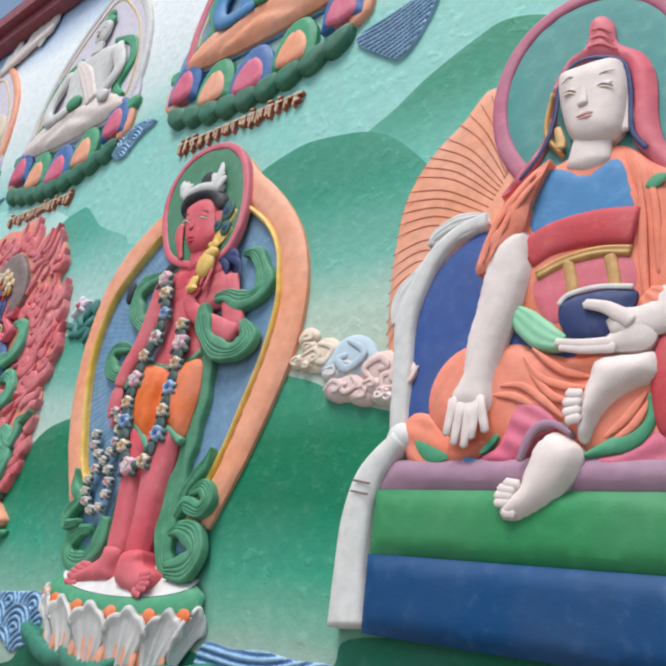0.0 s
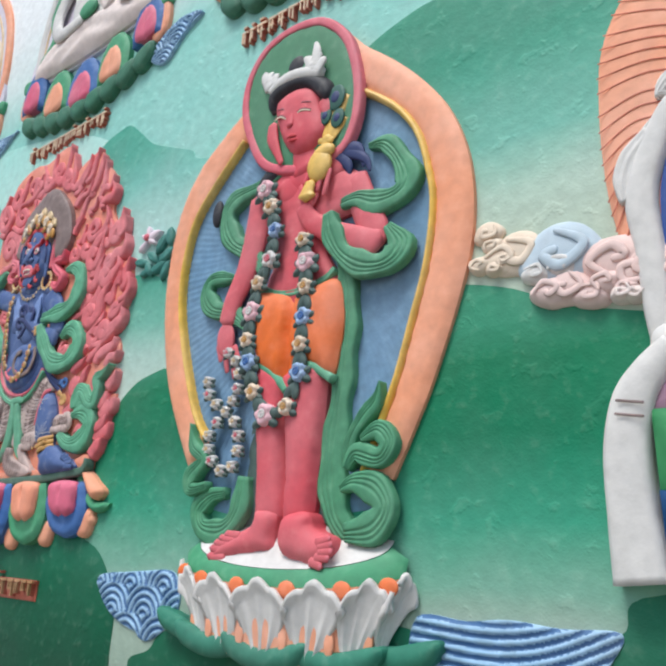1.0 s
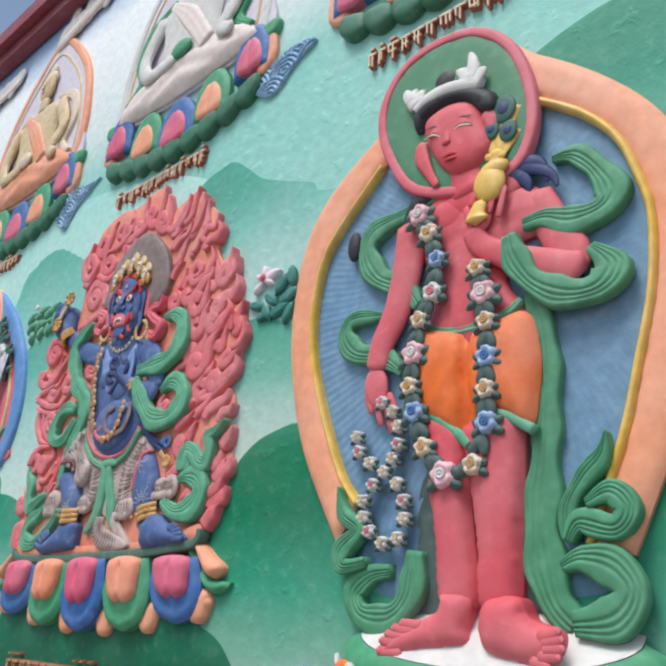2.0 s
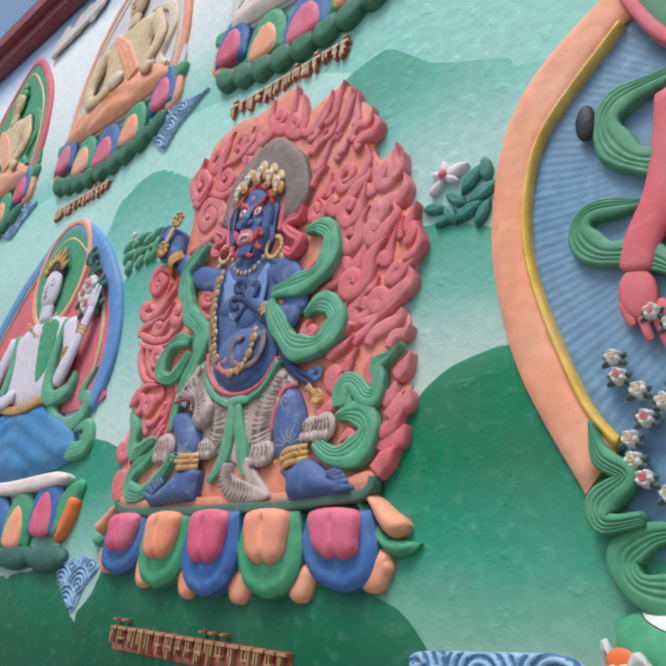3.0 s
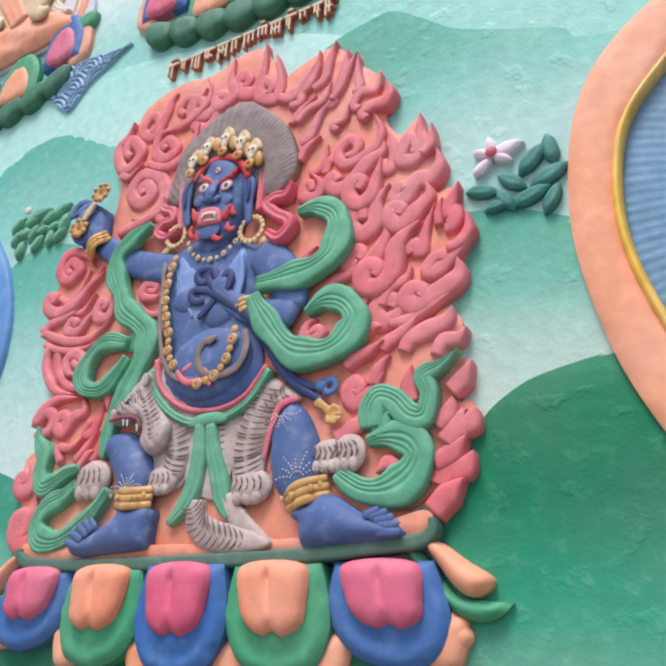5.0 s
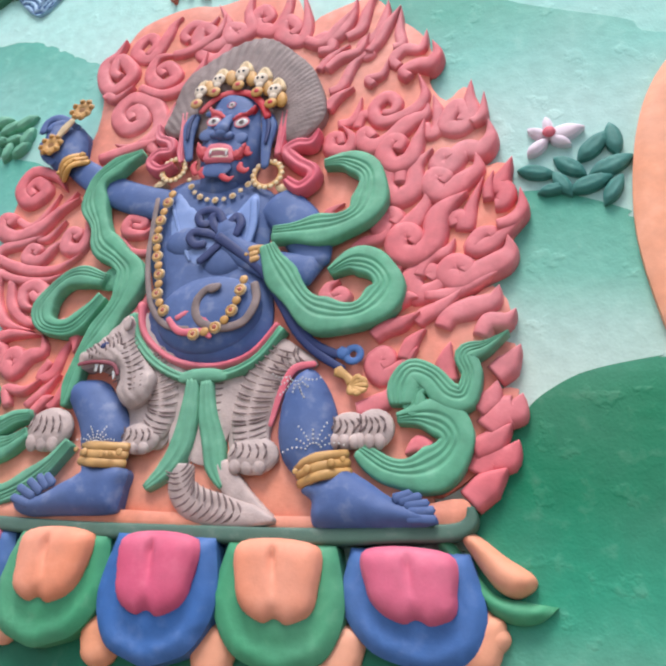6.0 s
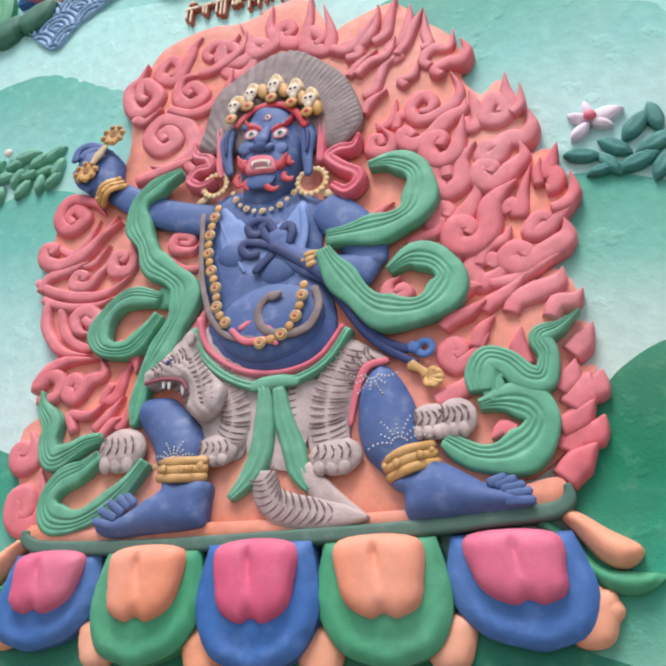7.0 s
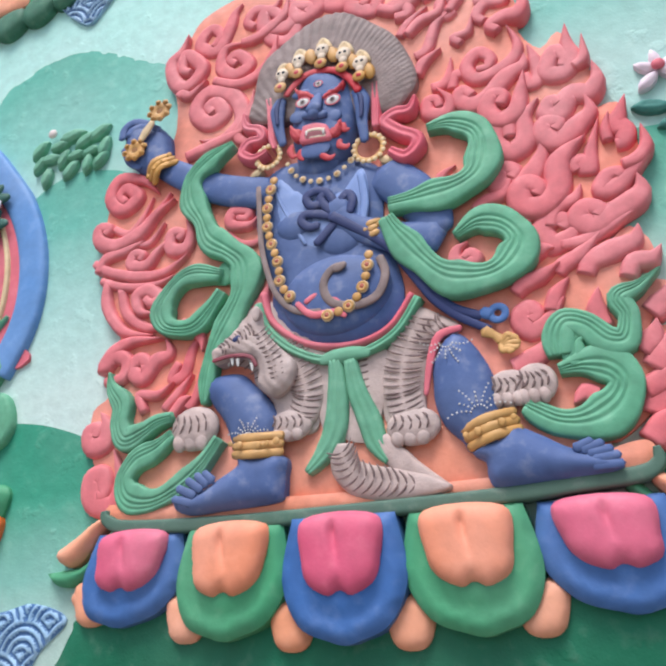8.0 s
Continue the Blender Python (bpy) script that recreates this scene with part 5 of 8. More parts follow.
def gold_work():
    """Crown, earrings, chains, bracelets and sceptre of the blue statue."""
    e = thing("skull_crown", "gold crown with five small cream skulls", "crown")
    for p, k in zip([(-4.431, 3.235), (-4.376, 3.272), (-4.298, 3.285), (-4.229, 3.247), (-4.177, 3.195)], (0.92, 0.95, 1.0, 1.0, 1.0)):
        s = Shape()
        s.ball((p[0], p[1], 0.235), (0.024 * k, 0.025 * k, 0.026), CREAM, rings=9, sides=12)
        s.ball((p[0], p[1] - 0.022 * k, 0.24), (0.014 * k, 0.016 * k, 0.018), CREAM, rings=7, sides=10)
        for g in (-1, 1):
            s.ball((p[0] + g * 0.0075, p[1] + 0.001, 0.258), (0.0055, 0.0055, 0.004), BLACK, rings=5, sides=7)
        sk = s.make("skull", e, "small cream skull")
        Shape().puff([(p[0] - 0.026, p[1] + 0.01), (p[0] - 0.022, p[1] + 0.042), (p[0] - 0.004, p[1] + 0.066 * k), (p[0] + 0.02, p[1] + 0.044), (p[0] + 0.026, p[1] + 0.01)], 0.035, BONE, base=0.18, edge=0.015, step=0.005, side=0.3, fn=lambda a, b, q: -0.012 * np.exp(-((a - p[0]) / 0.009) ** 2) * np.clip(q / 0.012, 0, 1)).make("gold_leaf", e, "gold leaf above a skull")
        s = Shape()
        s.ball((p[0] - 0.004, p[1] - 0.05, 0.242), (0.021, 0.019, 0.018), GOLD, rings=8, sides=12)
        s.ball((p[0] - 0.004, p[1] - 0.05, 0.257), (0.009, 0.008, 0.006), RED, rings=6, sides=8)
        s.make("gold_boss", e, "gold boss with a red heart")
    for p in [(-4.406, 3.256), (-4.337, 3.286), (-4.265, 3.270), (-4.203, 3.221), (-4.154, 3.169)]:
        Shape().ball((p[0], p[1] - 0.006, 0.215), (0.02, 0.032, 0.025), GOLD, 15, rings=8, sides=10).make("gold_scroll", e, "gold scroll between the skulls")
    Shape().tube(D([(-4.419, 3.157), (-4.394, 3.185), (-4.354, 3.213), (-4.300, 3.214), (-4.252, 3.196), (-4.211, 3.150), (-4.187, 3.101)], 0.215), 0.012, RED).make("band", e, "red crown band")
    for p, r in (((-4.485, 2.964), 0.037), ((-4.169, 2.909), 0.042)):
        s = Shape()
        s.tube(ellipse(*p, r, r, 16), 0.008, GOLD, depth=0.15, closed=True, n=2)
        for q in ellipse(*p, r * 1.08, r * 1.08, 16):
            s.ball((*q, 0.152), (0.0085, 0.0085, 0.009), BONE, rings=6, sides=8)
        g = -1 if p[0] < -4.33 else 1
        s.puff([(p[0] + g * r * 0.6, p[1] - r * 0.9), (p[0] + g * r * 1.2, p[1] - r * 0.8), (p[0] + g * r * 1.7, p[1] - r * 1.3), (p[0] + g * r * 1.0, p[1] - r * 1.4)], 0.02, BONE, base=0.12, edge=0.01, step=0.008)
        tagged(s.make("earring"), "large gold ring earring with beads and a leaf pendant", "earring", "earrings of the blue statue")
    s = Shape()
    beads(s, [(-4.418, 2.915), (-4.392, 2.868), (-4.339, 2.835), (-4.273, 2.837), (-4.221, 2.876)], 0.168, 0.011, BONE, GOLD)
    tagged(s.make("necklace"), "short necklace of cream and gold beads", "necklace")
    e = thing("bead_garland", "long hanging garland of cream and gold beads", "garland")
    for line, d in (([(-4.456, 2.873), (-4.476, 2.790), (-4.474, 2.698), (-4.441, 2.588), (-4.431, 2.520), (-4.389, 2.459)], 0.19), ([(-4.172, 2.563), (-4.182, 2.502), (-4.197, 2.456), (-4.233, 2.414), (-4.292, 2.398)], 0.215)):
        c = curve(line, False, 12)
        run = np.r_[0, np.cumsum(np.hypot(*np.diff(c, axis=0).T))]
        for i, q in enumerate(np.arange(0.01, run[-1], 0.031)):
            x, z, r = np.interp(q, run, c[:, 0]), np.interp(q, run, c[:, 1]), 0.018 if i % 2 else 0.013
            s = Shape()
            s.ball((x, z, d), (r, r, r), BONE if i % 2 else GOLD, rings=7, sides=11)
            if i % 2:
                s.tube(ellipse(x, z, r * 0.62, r * 0.62, 8), r * 0.2, GOLD, depth=d + r * 0.8, closed=True, n=2, sides=6)
                s.ball((x, z, d + r * 0.8), (r * 0.4, r * 0.4, r * 0.4), SIGN, rings=5, sides=8)
            s.make("bead", e)
    for name, a, r, d in (("anklet", [(-4.557, 2.083), (-4.496, 2.072), (-4.429, 2.078)], 0.0125, [0.15, 0.235, 0.15]), ("anklet", [(-3.957, 2.040), (-3.902, 2.053), (-3.847, 2.070)], 0.0125, [0.15, 0.24, 0.15]), ("bracelet", [(-4.903, 2.996), (-4.875, 3.031), (-4.830, 3.058)], 0.012, [0.13, 0.195, 0.13]), ("bracelet", [(-4.184, 2.636), (-4.163, 2.637), (-4.144, 2.646)], 0.01, [0.15, 0.19, 0.15])):
        s = Shape()
        for k in (-1, 0, 1):
            nx, nz = a[0][1] - a[-1][1], a[-1][0] - a[0][0]
            m = math.hypot(nx, nz)
            s.tube([(p[0] + nx / m * k * r * 1.7, p[1] + nz / m * k * r * 1.7, q) for p, q in zip(a, d)], r, GOLD, sides=8)
            if k == 0:
                beads(s, [(p[0], p[1]) for p in a], max(d) + 0.002, r * 0.8, GOLD)
        tagged(s.make(name), "thick ribbed gold " + name + " on the blue statue", name, "bracelets and anklets")
    e = thing("sceptre", "gold double ended sceptre in the raised fist", "sceptre")
    for c in [(-4.880, 3.244), (-4.963, 3.111)]:
        q = Shape()
        q.tube(ellipse(*c, 0.024, 0.022, 14), 0.014, GOLD, depth=0.2, closed=True, n=2)
        q.ball((c[0], c[1], 0.19), (0.024, 0.022, 0.02), OCHRE_DARK)
        head = q.make("sceptre_head", e, "open gold cup of prongs")
        for i in range(8):
            a = radians(45 * i + 10)
            Shape().tube([(c[0] + 0.028 * math.cos(a), c[1] + 0.026 * math.sin(a), 0.19), (c[0] + 0.038 * math.cos(a), c[1] + 0.035 * math.sin(a), 0.21), (c[0] + 0.034 * math.cos(a), c[1] + 0.032 * math.sin(a), 0.235)], [0.009, 0.011, 0.005], GOLD, sides=7).make("prong", head)
    Shape().tube(D([(-4.901, 3.203), (-4.924, 3.169), (-4.941, 3.140)], 0.215), [0.012, 0.018, 0.012], BONE).make("shaft", e)
    s = Shape()
    c = (-3.848, 2.264)
    s.tube(D([(-3.900, 2.304), (-3.876, 2.289), (-3.862, 2.275)], 0.1), [0.016, 0.01, 0.014], GOLD)
    for i in range(6):
        a = radians(-120 + 40 * i)
        s.tube([(c[0] - 0.015, c[1], 0.1), (c[0] + 0.022 * math.cos(a), c[1] + 0.022 * math.sin(a), 0.115), (c[0] + 0.026, c[1] - 0.006, 0.11)], [0.008, 0.008, 0.004], GOLD, sides=7)
    tagged(s.make("rope_end"), "small gold prong at the end of the rope", "ornament")


gold_work()


def red_statue():
    s = Shape()
    # legs, feet
    s.puff([(-2.573, 2.266), (-2.571, 2.114), (-2.541, 1.909), (-2.520, 1.737), (-2.409, 1.738), (-2.420, 1.905), (-2.433, 2.102), (-2.433, 2.219)], 0.15, SKIN_RED, base=0.05, edge=0.05, step=0.016, side=0.2)
    s.puff([(-2.445, 2.220), (-2.437, 2.103), (-2.410, 1.905), (-2.398, 1.732), (-2.294, 1.733), (-2.277, 1.900), (-2.263, 2.088), (-2.277, 2.244)], 0.15, SKIN_RED, base=0.055, edge=0.055, step=0.016, side=0.2)
    s.puff([(-2.503, 1.769), (-2.422, 1.762), (-2.424, 1.683), (-2.431, 1.643), (-2.552, 1.622), (-2.673, 1.601), (-2.701, 1.619), (-2.658, 1.664), (-2.596, 1.692), (-2.517, 1.726)], 0.14, SKIN_RED, base=0.12, edge=0.05, step=0.014, side=0.3)
    s.puff([(-2.370, 1.749), (-2.279, 1.762), (-2.248, 1.714), (-2.183, 1.693), (-2.165, 1.666), (-2.171, 1.639), (-2.202, 1.604), (-2.265, 1.606), (-2.357, 1.627), (-2.387, 1.673)], 0.16, SKIN_RED, base=0.14, edge=0.055, step=0.014, side=0.3)
    toes(s, [(-2.559, 1.685), (-2.617, 1.690), (-2.581, 1.671), (-2.644, 1.677), (-2.603, 1.654), (-2.666, 1.661), (-2.617, 1.638), (-2.684, 1.644), (-2.622, 1.616), (-2.693, 1.619)], 0.0155, 0.23, SKIN_RED, PINK)
    toes(s, [(-2.210, 1.672), (-2.161, 1.686), (-2.204, 1.661), (-2.154, 1.669), (-2.200, 1.646), (-2.152, 1.650), (-2.212, 1.632), (-2.163, 1.631), (-2.230, 1.619), (-2.189, 1.606)], 0.016, 0.28, SKIN_RED, PINK)
    # trunk
    s.puff([(-2.577, 3.009), (-2.639, 2.918), (-2.580, 2.761), (-2.559, 2.654), (-2.590, 2.544), (-2.539, 2.469), (-2.260, 2.435), (-2.245, 2.539), (-2.304, 2.645), (-2.274, 2.750), (-2.155, 2.782), (-2.162, 2.897), (-2.322, 3.007), (-2.471, 3.051)], 0.13, SKIN_RED, base=0.02, edge=0.12, step=0.02, fn=lambda x, z, d: -0.006 * np.exp(-((z - 2.83) / 0.012) ** 2))
    s.ball((*(-2.441, 2.593), 0.1), (0.1, 0.12, 0.06), SKIN_RED)
    s.ball((*(-2.496, 2.927), 0.12), (0.075, 0.06, 0.045), SKIN_RED)
    s.puff([(-2.597, 2.542), (-2.409, 2.503), (-2.239, 2.526), (-2.198, 2.392), (-2.207, 2.278), (-2.233, 2.190), (-2.318, 2.232), (-2.370, 2.253), (-2.392, 2.200), (-2.427, 2.163), (-2.500, 2.215), (-2.577, 2.275), (-2.614, 2.430)], 0.17, ORANGE, base=0.06, edge=0.09, step=0.018, fn=lambda x, z, d: -0.05 * np.exp(-((x + 2.425) / 0.016) ** 2) + 0.003 * np.sin(46 * (np.abs(x + 2.4) * 1.6 + z)) * np.clip(d / 0.05, 0, 1))
    s.ribbon(D([(-2.563, 2.274), (-2.487, 2.223), (-2.444, 2.188), (-2.413, 2.156)], [0.17, 0.19]), 0.03, 0.02, GREEN, folds=1)
    s.ribbon(D([(-2.381, 2.182), (-2.359, 2.228), (-2.305, 2.227), (-2.220, 2.175)], [0.19, 0.17]), 0.03, 0.02, GREEN, folds=1)
    s.ribbon(D([(-2.595, 2.557), (-2.489, 2.520), (-2.388, 2.516), (-2.293, 2.536), (-2.249, 2.565)], [0.12, 0.12]), [0.025, 0.035, 0.025], 0.03, GREEN, folds=2)
    # head
    h = (-2.474, 3.240)
    s.tube(D([(-2.436, 3.086), (-2.406, 2.988)], 0.12), [0.06, 0.075], SKIN_RED, sides=16)
    s.ball((*(-2.380, 2.960), 0.1), (0.17, 0.07, 0.07), SKIN_RED, 4, rings=12, sides=20)
    s.puff([(-2.578, 3.250), (-2.579, 3.325), (-2.488, 3.357), (-2.387, 3.325), (-2.344, 3.233), (-2.317, 3.145), (-2.332, 3.084), (-2.398, 3.047), (-2.462, 3.054), (-2.520, 3.114), (-2.558, 3.190)], 0.17, SKIN_RED, base=0.09, edge=0.075, step=0.012, side=0.2)
    s.tube(D([(-2.470, 3.257), (-2.472, 3.212), (-2.472, 3.173)], [0.245, 0.255, 0.268]), [0.008, 0.011, 0.017], SKIN_RED)
    for q in ([(-2.559, 3.235), (-2.526, 3.236), (-2.490, 3.211)], [(-2.452, 3.219), (-2.418, 3.226), (-2.375, 3.211)]):
        s.ball((*q[1], 0.25), (0.024, 0.011, 0.014), SKIN_RED, 12)
        s.tube(D([(a, b - 0.006) for a, b in q], [0.252, 0.264, 0.252]), [0.002, 0.005, 0.002], CREAM, sides=6)
        s.tube(D(q, [0.252, 0.266, 0.252]), [0.002, 0.0035, 0.002], MAROON, sides=6)
        s.tube([(a, b + 0.03, 0.256) for a, b in q], [0.002, 0.0045, 0.002], MAROON, sides=6)
    s.tube(D([(-2.491, 3.125), (-2.461, 3.126), (-2.426, 3.117)], [0.25, 0.268, 0.25]), [0.003, 0.008, 0.003], RED, sides=8)
    s.tube(D([(-2.481, 3.109), (-2.457, 3.106), (-2.429, 3.104)], [0.25, 0.264, 0.25]), [0.003, 0.008, 0.003], RED, sides=8)
    s.ball((*(-2.896, 2.944), 0.1), (0.03, 0.06, 0.05), BLACK)
    for q in ([(-2.590, 3.230), (-2.586, 3.173), (-2.556, 3.102), (-2.527, 3.045)], [(-2.333, 3.243), (-2.318, 3.197), (-2.326, 3.154)]):
        s.tube(D(q, 0.19), [0.024, 0.03, 0.018, 0.012], SKIN_RED, flat=0.9)
    # hair with white crown
    s.puff([(-2.615, 3.298), (-2.623, 3.363), (-2.558, 3.410), (-2.410, 3.392), (-2.310, 3.323), (-2.291, 3.257), (-2.322, 3.233), (-2.362, 3.271), (-2.421, 3.325), (-2.493, 3.346), (-2.570, 3.327), (-2.588, 3.284)], 0.13, BLACK, base=0.13, edge=0.04, step=0.012, side=0.3)
    s.ball((*(-2.5, 3.475), 0.13), (0.055, 0.05, 0.05), BLACK)
    s.ribbon(D([(-2.610, 3.378), (-2.544, 3.402), (-2.454, 3.399), (-2.344, 3.364)], [0.23, 0.25, 0.23]), [0.04, 0.05, 0.045], 0.03, WHITE, folds=1)
    for q in ([(-2.607, 3.395), (-2.645, 3.460), (-2.654, 3.492)], [(-2.591, 3.398), (-2.589, 3.436), (-2.574, 3.450)], [(-2.622, 3.420), (-2.625, 3.452), (-2.609, 3.475)], [(-2.393, 3.374), (-2.409, 3.438), (-2.440, 3.467)], [(-2.383, 3.379), (-2.375, 3.461), (-2.388, 3.517)], [(-2.368, 3.372), (-2.343, 3.409), (-2.332, 3.404)], [(-2.385, 3.398), (-2.367, 3.438), (-2.353, 3.451)]):
        s.tube(D(q, [0.24, 0.21]), [0.028, 0.024, 0.008], WHITE, sides=8)
    for q in ([(-2.566, 3.040), (-2.631, 3.014), (-2.668, 2.943), (-2.688, 2.858)], [(-2.555, 3.046), (-2.596, 3.013), (-2.649, 2.974)], [(-2.261, 3.020), (-2.202, 2.991), (-2.140, 2.946), (-2.123, 2.899)], [(-2.260, 3.002), (-2.218, 2.946), (-2.212, 2.911)], [(-2.238, 3.021), (-2.174, 2.999), (-2.151, 2.925)]):
        s.tube(D(q, [0.13, 0.11]), [0.03, 0.02, 0.006], BLACK if q[0][0] < -2.4 else NAVY, sides=9)
    # arms
    s.tube(D([(-2.640, 2.938), (-2.663, 2.783), (-2.696, 2.651), (-2.751, 2.542), (-2.775, 2.461)], [0.09, 0.1]), [0.068, 0.062, 0.056, 0.05, 0.042], SKIN_RED, sides=14)
    s.ball((*(-2.772, 2.393), 0.1), (0.048, 0.07, 0.035), SKIN_RED, 10)
    toes(s, [(-2.809, 2.374), (-2.788, 2.313), (-2.769, 2.343), (-2.747, 2.267), (-2.734, 2.339), (-2.704, 2.238), (-2.721, 2.361), (-2.690, 2.301)], 0.014, 0.1, SKIN_RED)
    s.tube(D([(-2.192, 2.892), (-2.149, 2.782), (-2.099, 2.675), (-2.087, 2.619)], [0.08, 0.1]), [0.05, 0.056, 0.058, 0.045], SKIN_RED, sides=14)
    s.tube(D([(-2.077, 2.618), (-2.176, 2.658), (-2.281, 2.708), (-2.364, 2.770), (-2.395, 2.828)], [0.12, 0.19]), [0.05, 0.046, 0.042, 0.038, 0.034], SKIN_RED, sides=14)
    s.ball((*(-2.370, 2.866), 0.18), (0.045, 0.058, 0.03), SKIN_RED, -10)
    toes(s, [(-2.299, 2.845), (-2.277, 2.938), (-2.331, 2.871), (-2.308, 2.957), (-2.363, 2.897), (-2.338, 2.958), (-2.395, 2.915), (-2.377, 2.950), (-2.400, 2.857), (-2.411, 2.912)], 0.013, 0.2, SKIN_RED)
    # scarves
    for pts, w, d in (
        ([(-2.543, 3.018), (-2.654, 3.000), (-2.805, 2.978), (-2.837, 2.894), (-2.778, 2.789), (-2.669, 2.724), (-2.611, 2.639)], [0.03, 0.06, 0.085, 0.09, 0.09, 0.085, 0.05], [0.08, 0.08]),
        ([(-2.751, 2.639), (-2.885, 2.659), (-2.919, 2.603), (-2.865, 2.532), (-2.758, 2.499), (-2.668, 2.426)], [0.03, 0.065, 0.075, 0.08, 0.08, 0.04], [0.07, 0.07]),
        ([(-2.137, 3.003), (-2.061, 2.988), (-1.995, 2.897), (-1.969, 2.823), (-2.003, 2.777), (-2.088, 2.769), (-2.164, 2.802), (-2.231, 2.799)], [0.03, 0.06, 0.085, 0.09, 0.09, 0.085, 0.075, 0.04], [0.06, 0.12]),
        ([(-2.265, 2.761), (-2.252, 2.691), (-2.200, 2.600), (-2.110, 2.543), (-2.026, 2.540), (-1.987, 2.594), (-2.038, 2.669)], [0.06, 0.08, 0.085, 0.085, 0.09, 0.095, 0.04], [0.2, 0.16, 0.1]),
        ([(-2.227, 2.602), (-2.192, 2.455), (-2.189, 2.300), (-2.203, 2.152), (-2.214, 2.065), (-2.229, 1.913), (-2.205, 1.766), (-2.151, 1.700)], [0.05, 0.07, 0.075, 0.08, 0.095, 0.11, 0.11, 0.06], [0.08, 0.05]),
        ([(-2.146, 1.705), (-2.052, 1.721), (-2.008, 1.775), (-2.045, 1.830), (-2.118, 1.850), (-2.167, 1.832)], [0.07, 0.09, 0.095, 0.09, 0.07, 0.03], [0.12, 0.12]),
        ([(-2.150, 1.891), (-2.116, 1.938), (-2.031, 1.920), (-1.998, 1.961), (-2.035, 2.002), (-2.094, 1.977)], [0.03, 0.055, 0.07, 0.07, 0.055, 0.03], [0.13, 0.14]),
        ([(-2.032, 2.150), (-2.049, 2.092), (-2.099, 2.044), (-2.144, 1.975), (-2.148, 1.898)], [0.008, 0.045, 0.055, 0.05, 0.04], [0.14, 0.1]),
        ([(-2.893, 2.081), (-2.869, 1.996), (-2.808, 1.947), (-2.871, 1.891), (-2.863, 1.844), (-2.777, 1.854)], [0.008, 0.045, 0.06, 0.065, 0.06, 0.03], [0.13, 0.12]),
        ([(-2.615, 1.884), (-2.632, 1.765), (-2.703, 1.700), (-2.803, 1.710), (-2.832, 1.775), (-2.772, 1.820), (-2.696, 1.830)], [0.07, 0.085, 0.085, 0.08, 0.075, 0.065, 0.04], [0.06, 0.07]),
    ):
        s.ribbon(D(pts, d), w, 0.045, SCARF, folds=-1, cut=0.36, across=25, bow=0.6, lobes=0.17)
    return tagged(s.make("deity_statue"), "red standing deity statue in orange shorts with green scarves", "statue", "statues on the wall")


red_statue()


def vase():
    e = thing("vase", "small gold vase holding peacock feathers in the red hand", "vase")
    s = Shape()
    s.ball((*(-2.328, 2.970), 0.2), (0.056, 0.066, 0.06), RIM_GOLD)
    s.ball((*(-2.309, 3.019), 0.2), (0.05, 0.03, 0.05), RIM_GOLD)
    s.tube(D([(-2.308, 3.026), (-2.301, 3.071)], 0.2), [0.026, 0.022, 0.03], RIM_GOLD)
    s.tube(D([(-2.335, 3.068), (-2.271, 3.053)], 0.21), 0.012, RIM_GOLD)
    s.tube(D([(-2.355, 2.904), (-2.367, 2.873), (-2.370, 2.854)], 0.23), [0.024, 0.03, 0.042], RIM_GOLD)
    s.make("body", e)
    for a, b, r in zip([(-2.273, 3.231), (-2.319, 3.170), (-2.260, 3.141)], [(-2.295, 3.068), (-2.316, 3.078), (-2.283, 3.063)], (0.062, 0.042, 0.046)):
        s = Shape()
        s.tube(D([a, ((a[0] + b[0]) / 2, (a[1] + b[1]) / 2), b], [0.15, 0.18]), [r, r * 0.6, 0.01], RIM_GOLD, flat=0.5)
        s.ball((*a, 0.19), (r * 0.7, r * 0.85, 0.02), LEAF)
        s.ball((*a, 0.2), (r * 0.35, r * 0.42, 0.02), NAVY)
        s.make("feather", e, "gold peacock feather with a blue eye")


vase()


# ---- flowers ----
def flower(x, z, d, r, ring, heart, leaf, name, label, group, n=5, leaves=2):
    s = Shape()
    for i in range(leaves):
        a = radians((205, 335, 150, 30)[i])
        for q in (0, 1):
            s.ball((x + r * 0.95 * math.cos(a), z + r * (0.95 * math.sin(a) - 0.45) * (1 if leaves < 4 else 0.8), d - 0.035 + 0.01 * q), (r * (0.72 - 0.2 * q), r * (0.42 - 0.18 * q), 0.022), leaf, math.degrees(a) + 180, rings=6, sides=10)
    turn = (x * 37.0) % 1 * 6
    line = [(x + r * (0.84 + 0.2 * abs(math.cos(n * (a - turn) / 2)) ** 0.7) * math.cos(a), z + r * (0.84 + 0.2 * abs(math.cos(n * (a - turn) / 2)) ** 0.7) * math.sin(a)) for a in np.linspace(0, 2 * math.pi, 8 * n + 1)[:-1]]
    s.puff(line, 0.05, ring, base=d - 0.04, edge=r * 0.3, step=r / 5, side=0.25, closed_n=2, skirt=True, back=d - 0.06, fn=lambda p, q, e: 0.012 * np.exp(-((e - r * 0.3) / (r * 0.2)) ** 2) - 0.008 * (0.5 - 0.5 * np.cos(n * (np.arctan2(q - z, p - x) - turn))) * np.clip(e / r * 3, 0.3, 1))
    s.tube(ellipse(x, z, r * 0.3, r * 0.3, 8), r * 0.11, heart, depth=d + 0.028, closed=True, n=2, sides=6)
    s.ball((x, z, d + 0.012), (r * 0.22, r * 0.22, 0.02), heart, rings=5, sides=8)
    return s.make(name, None, label)


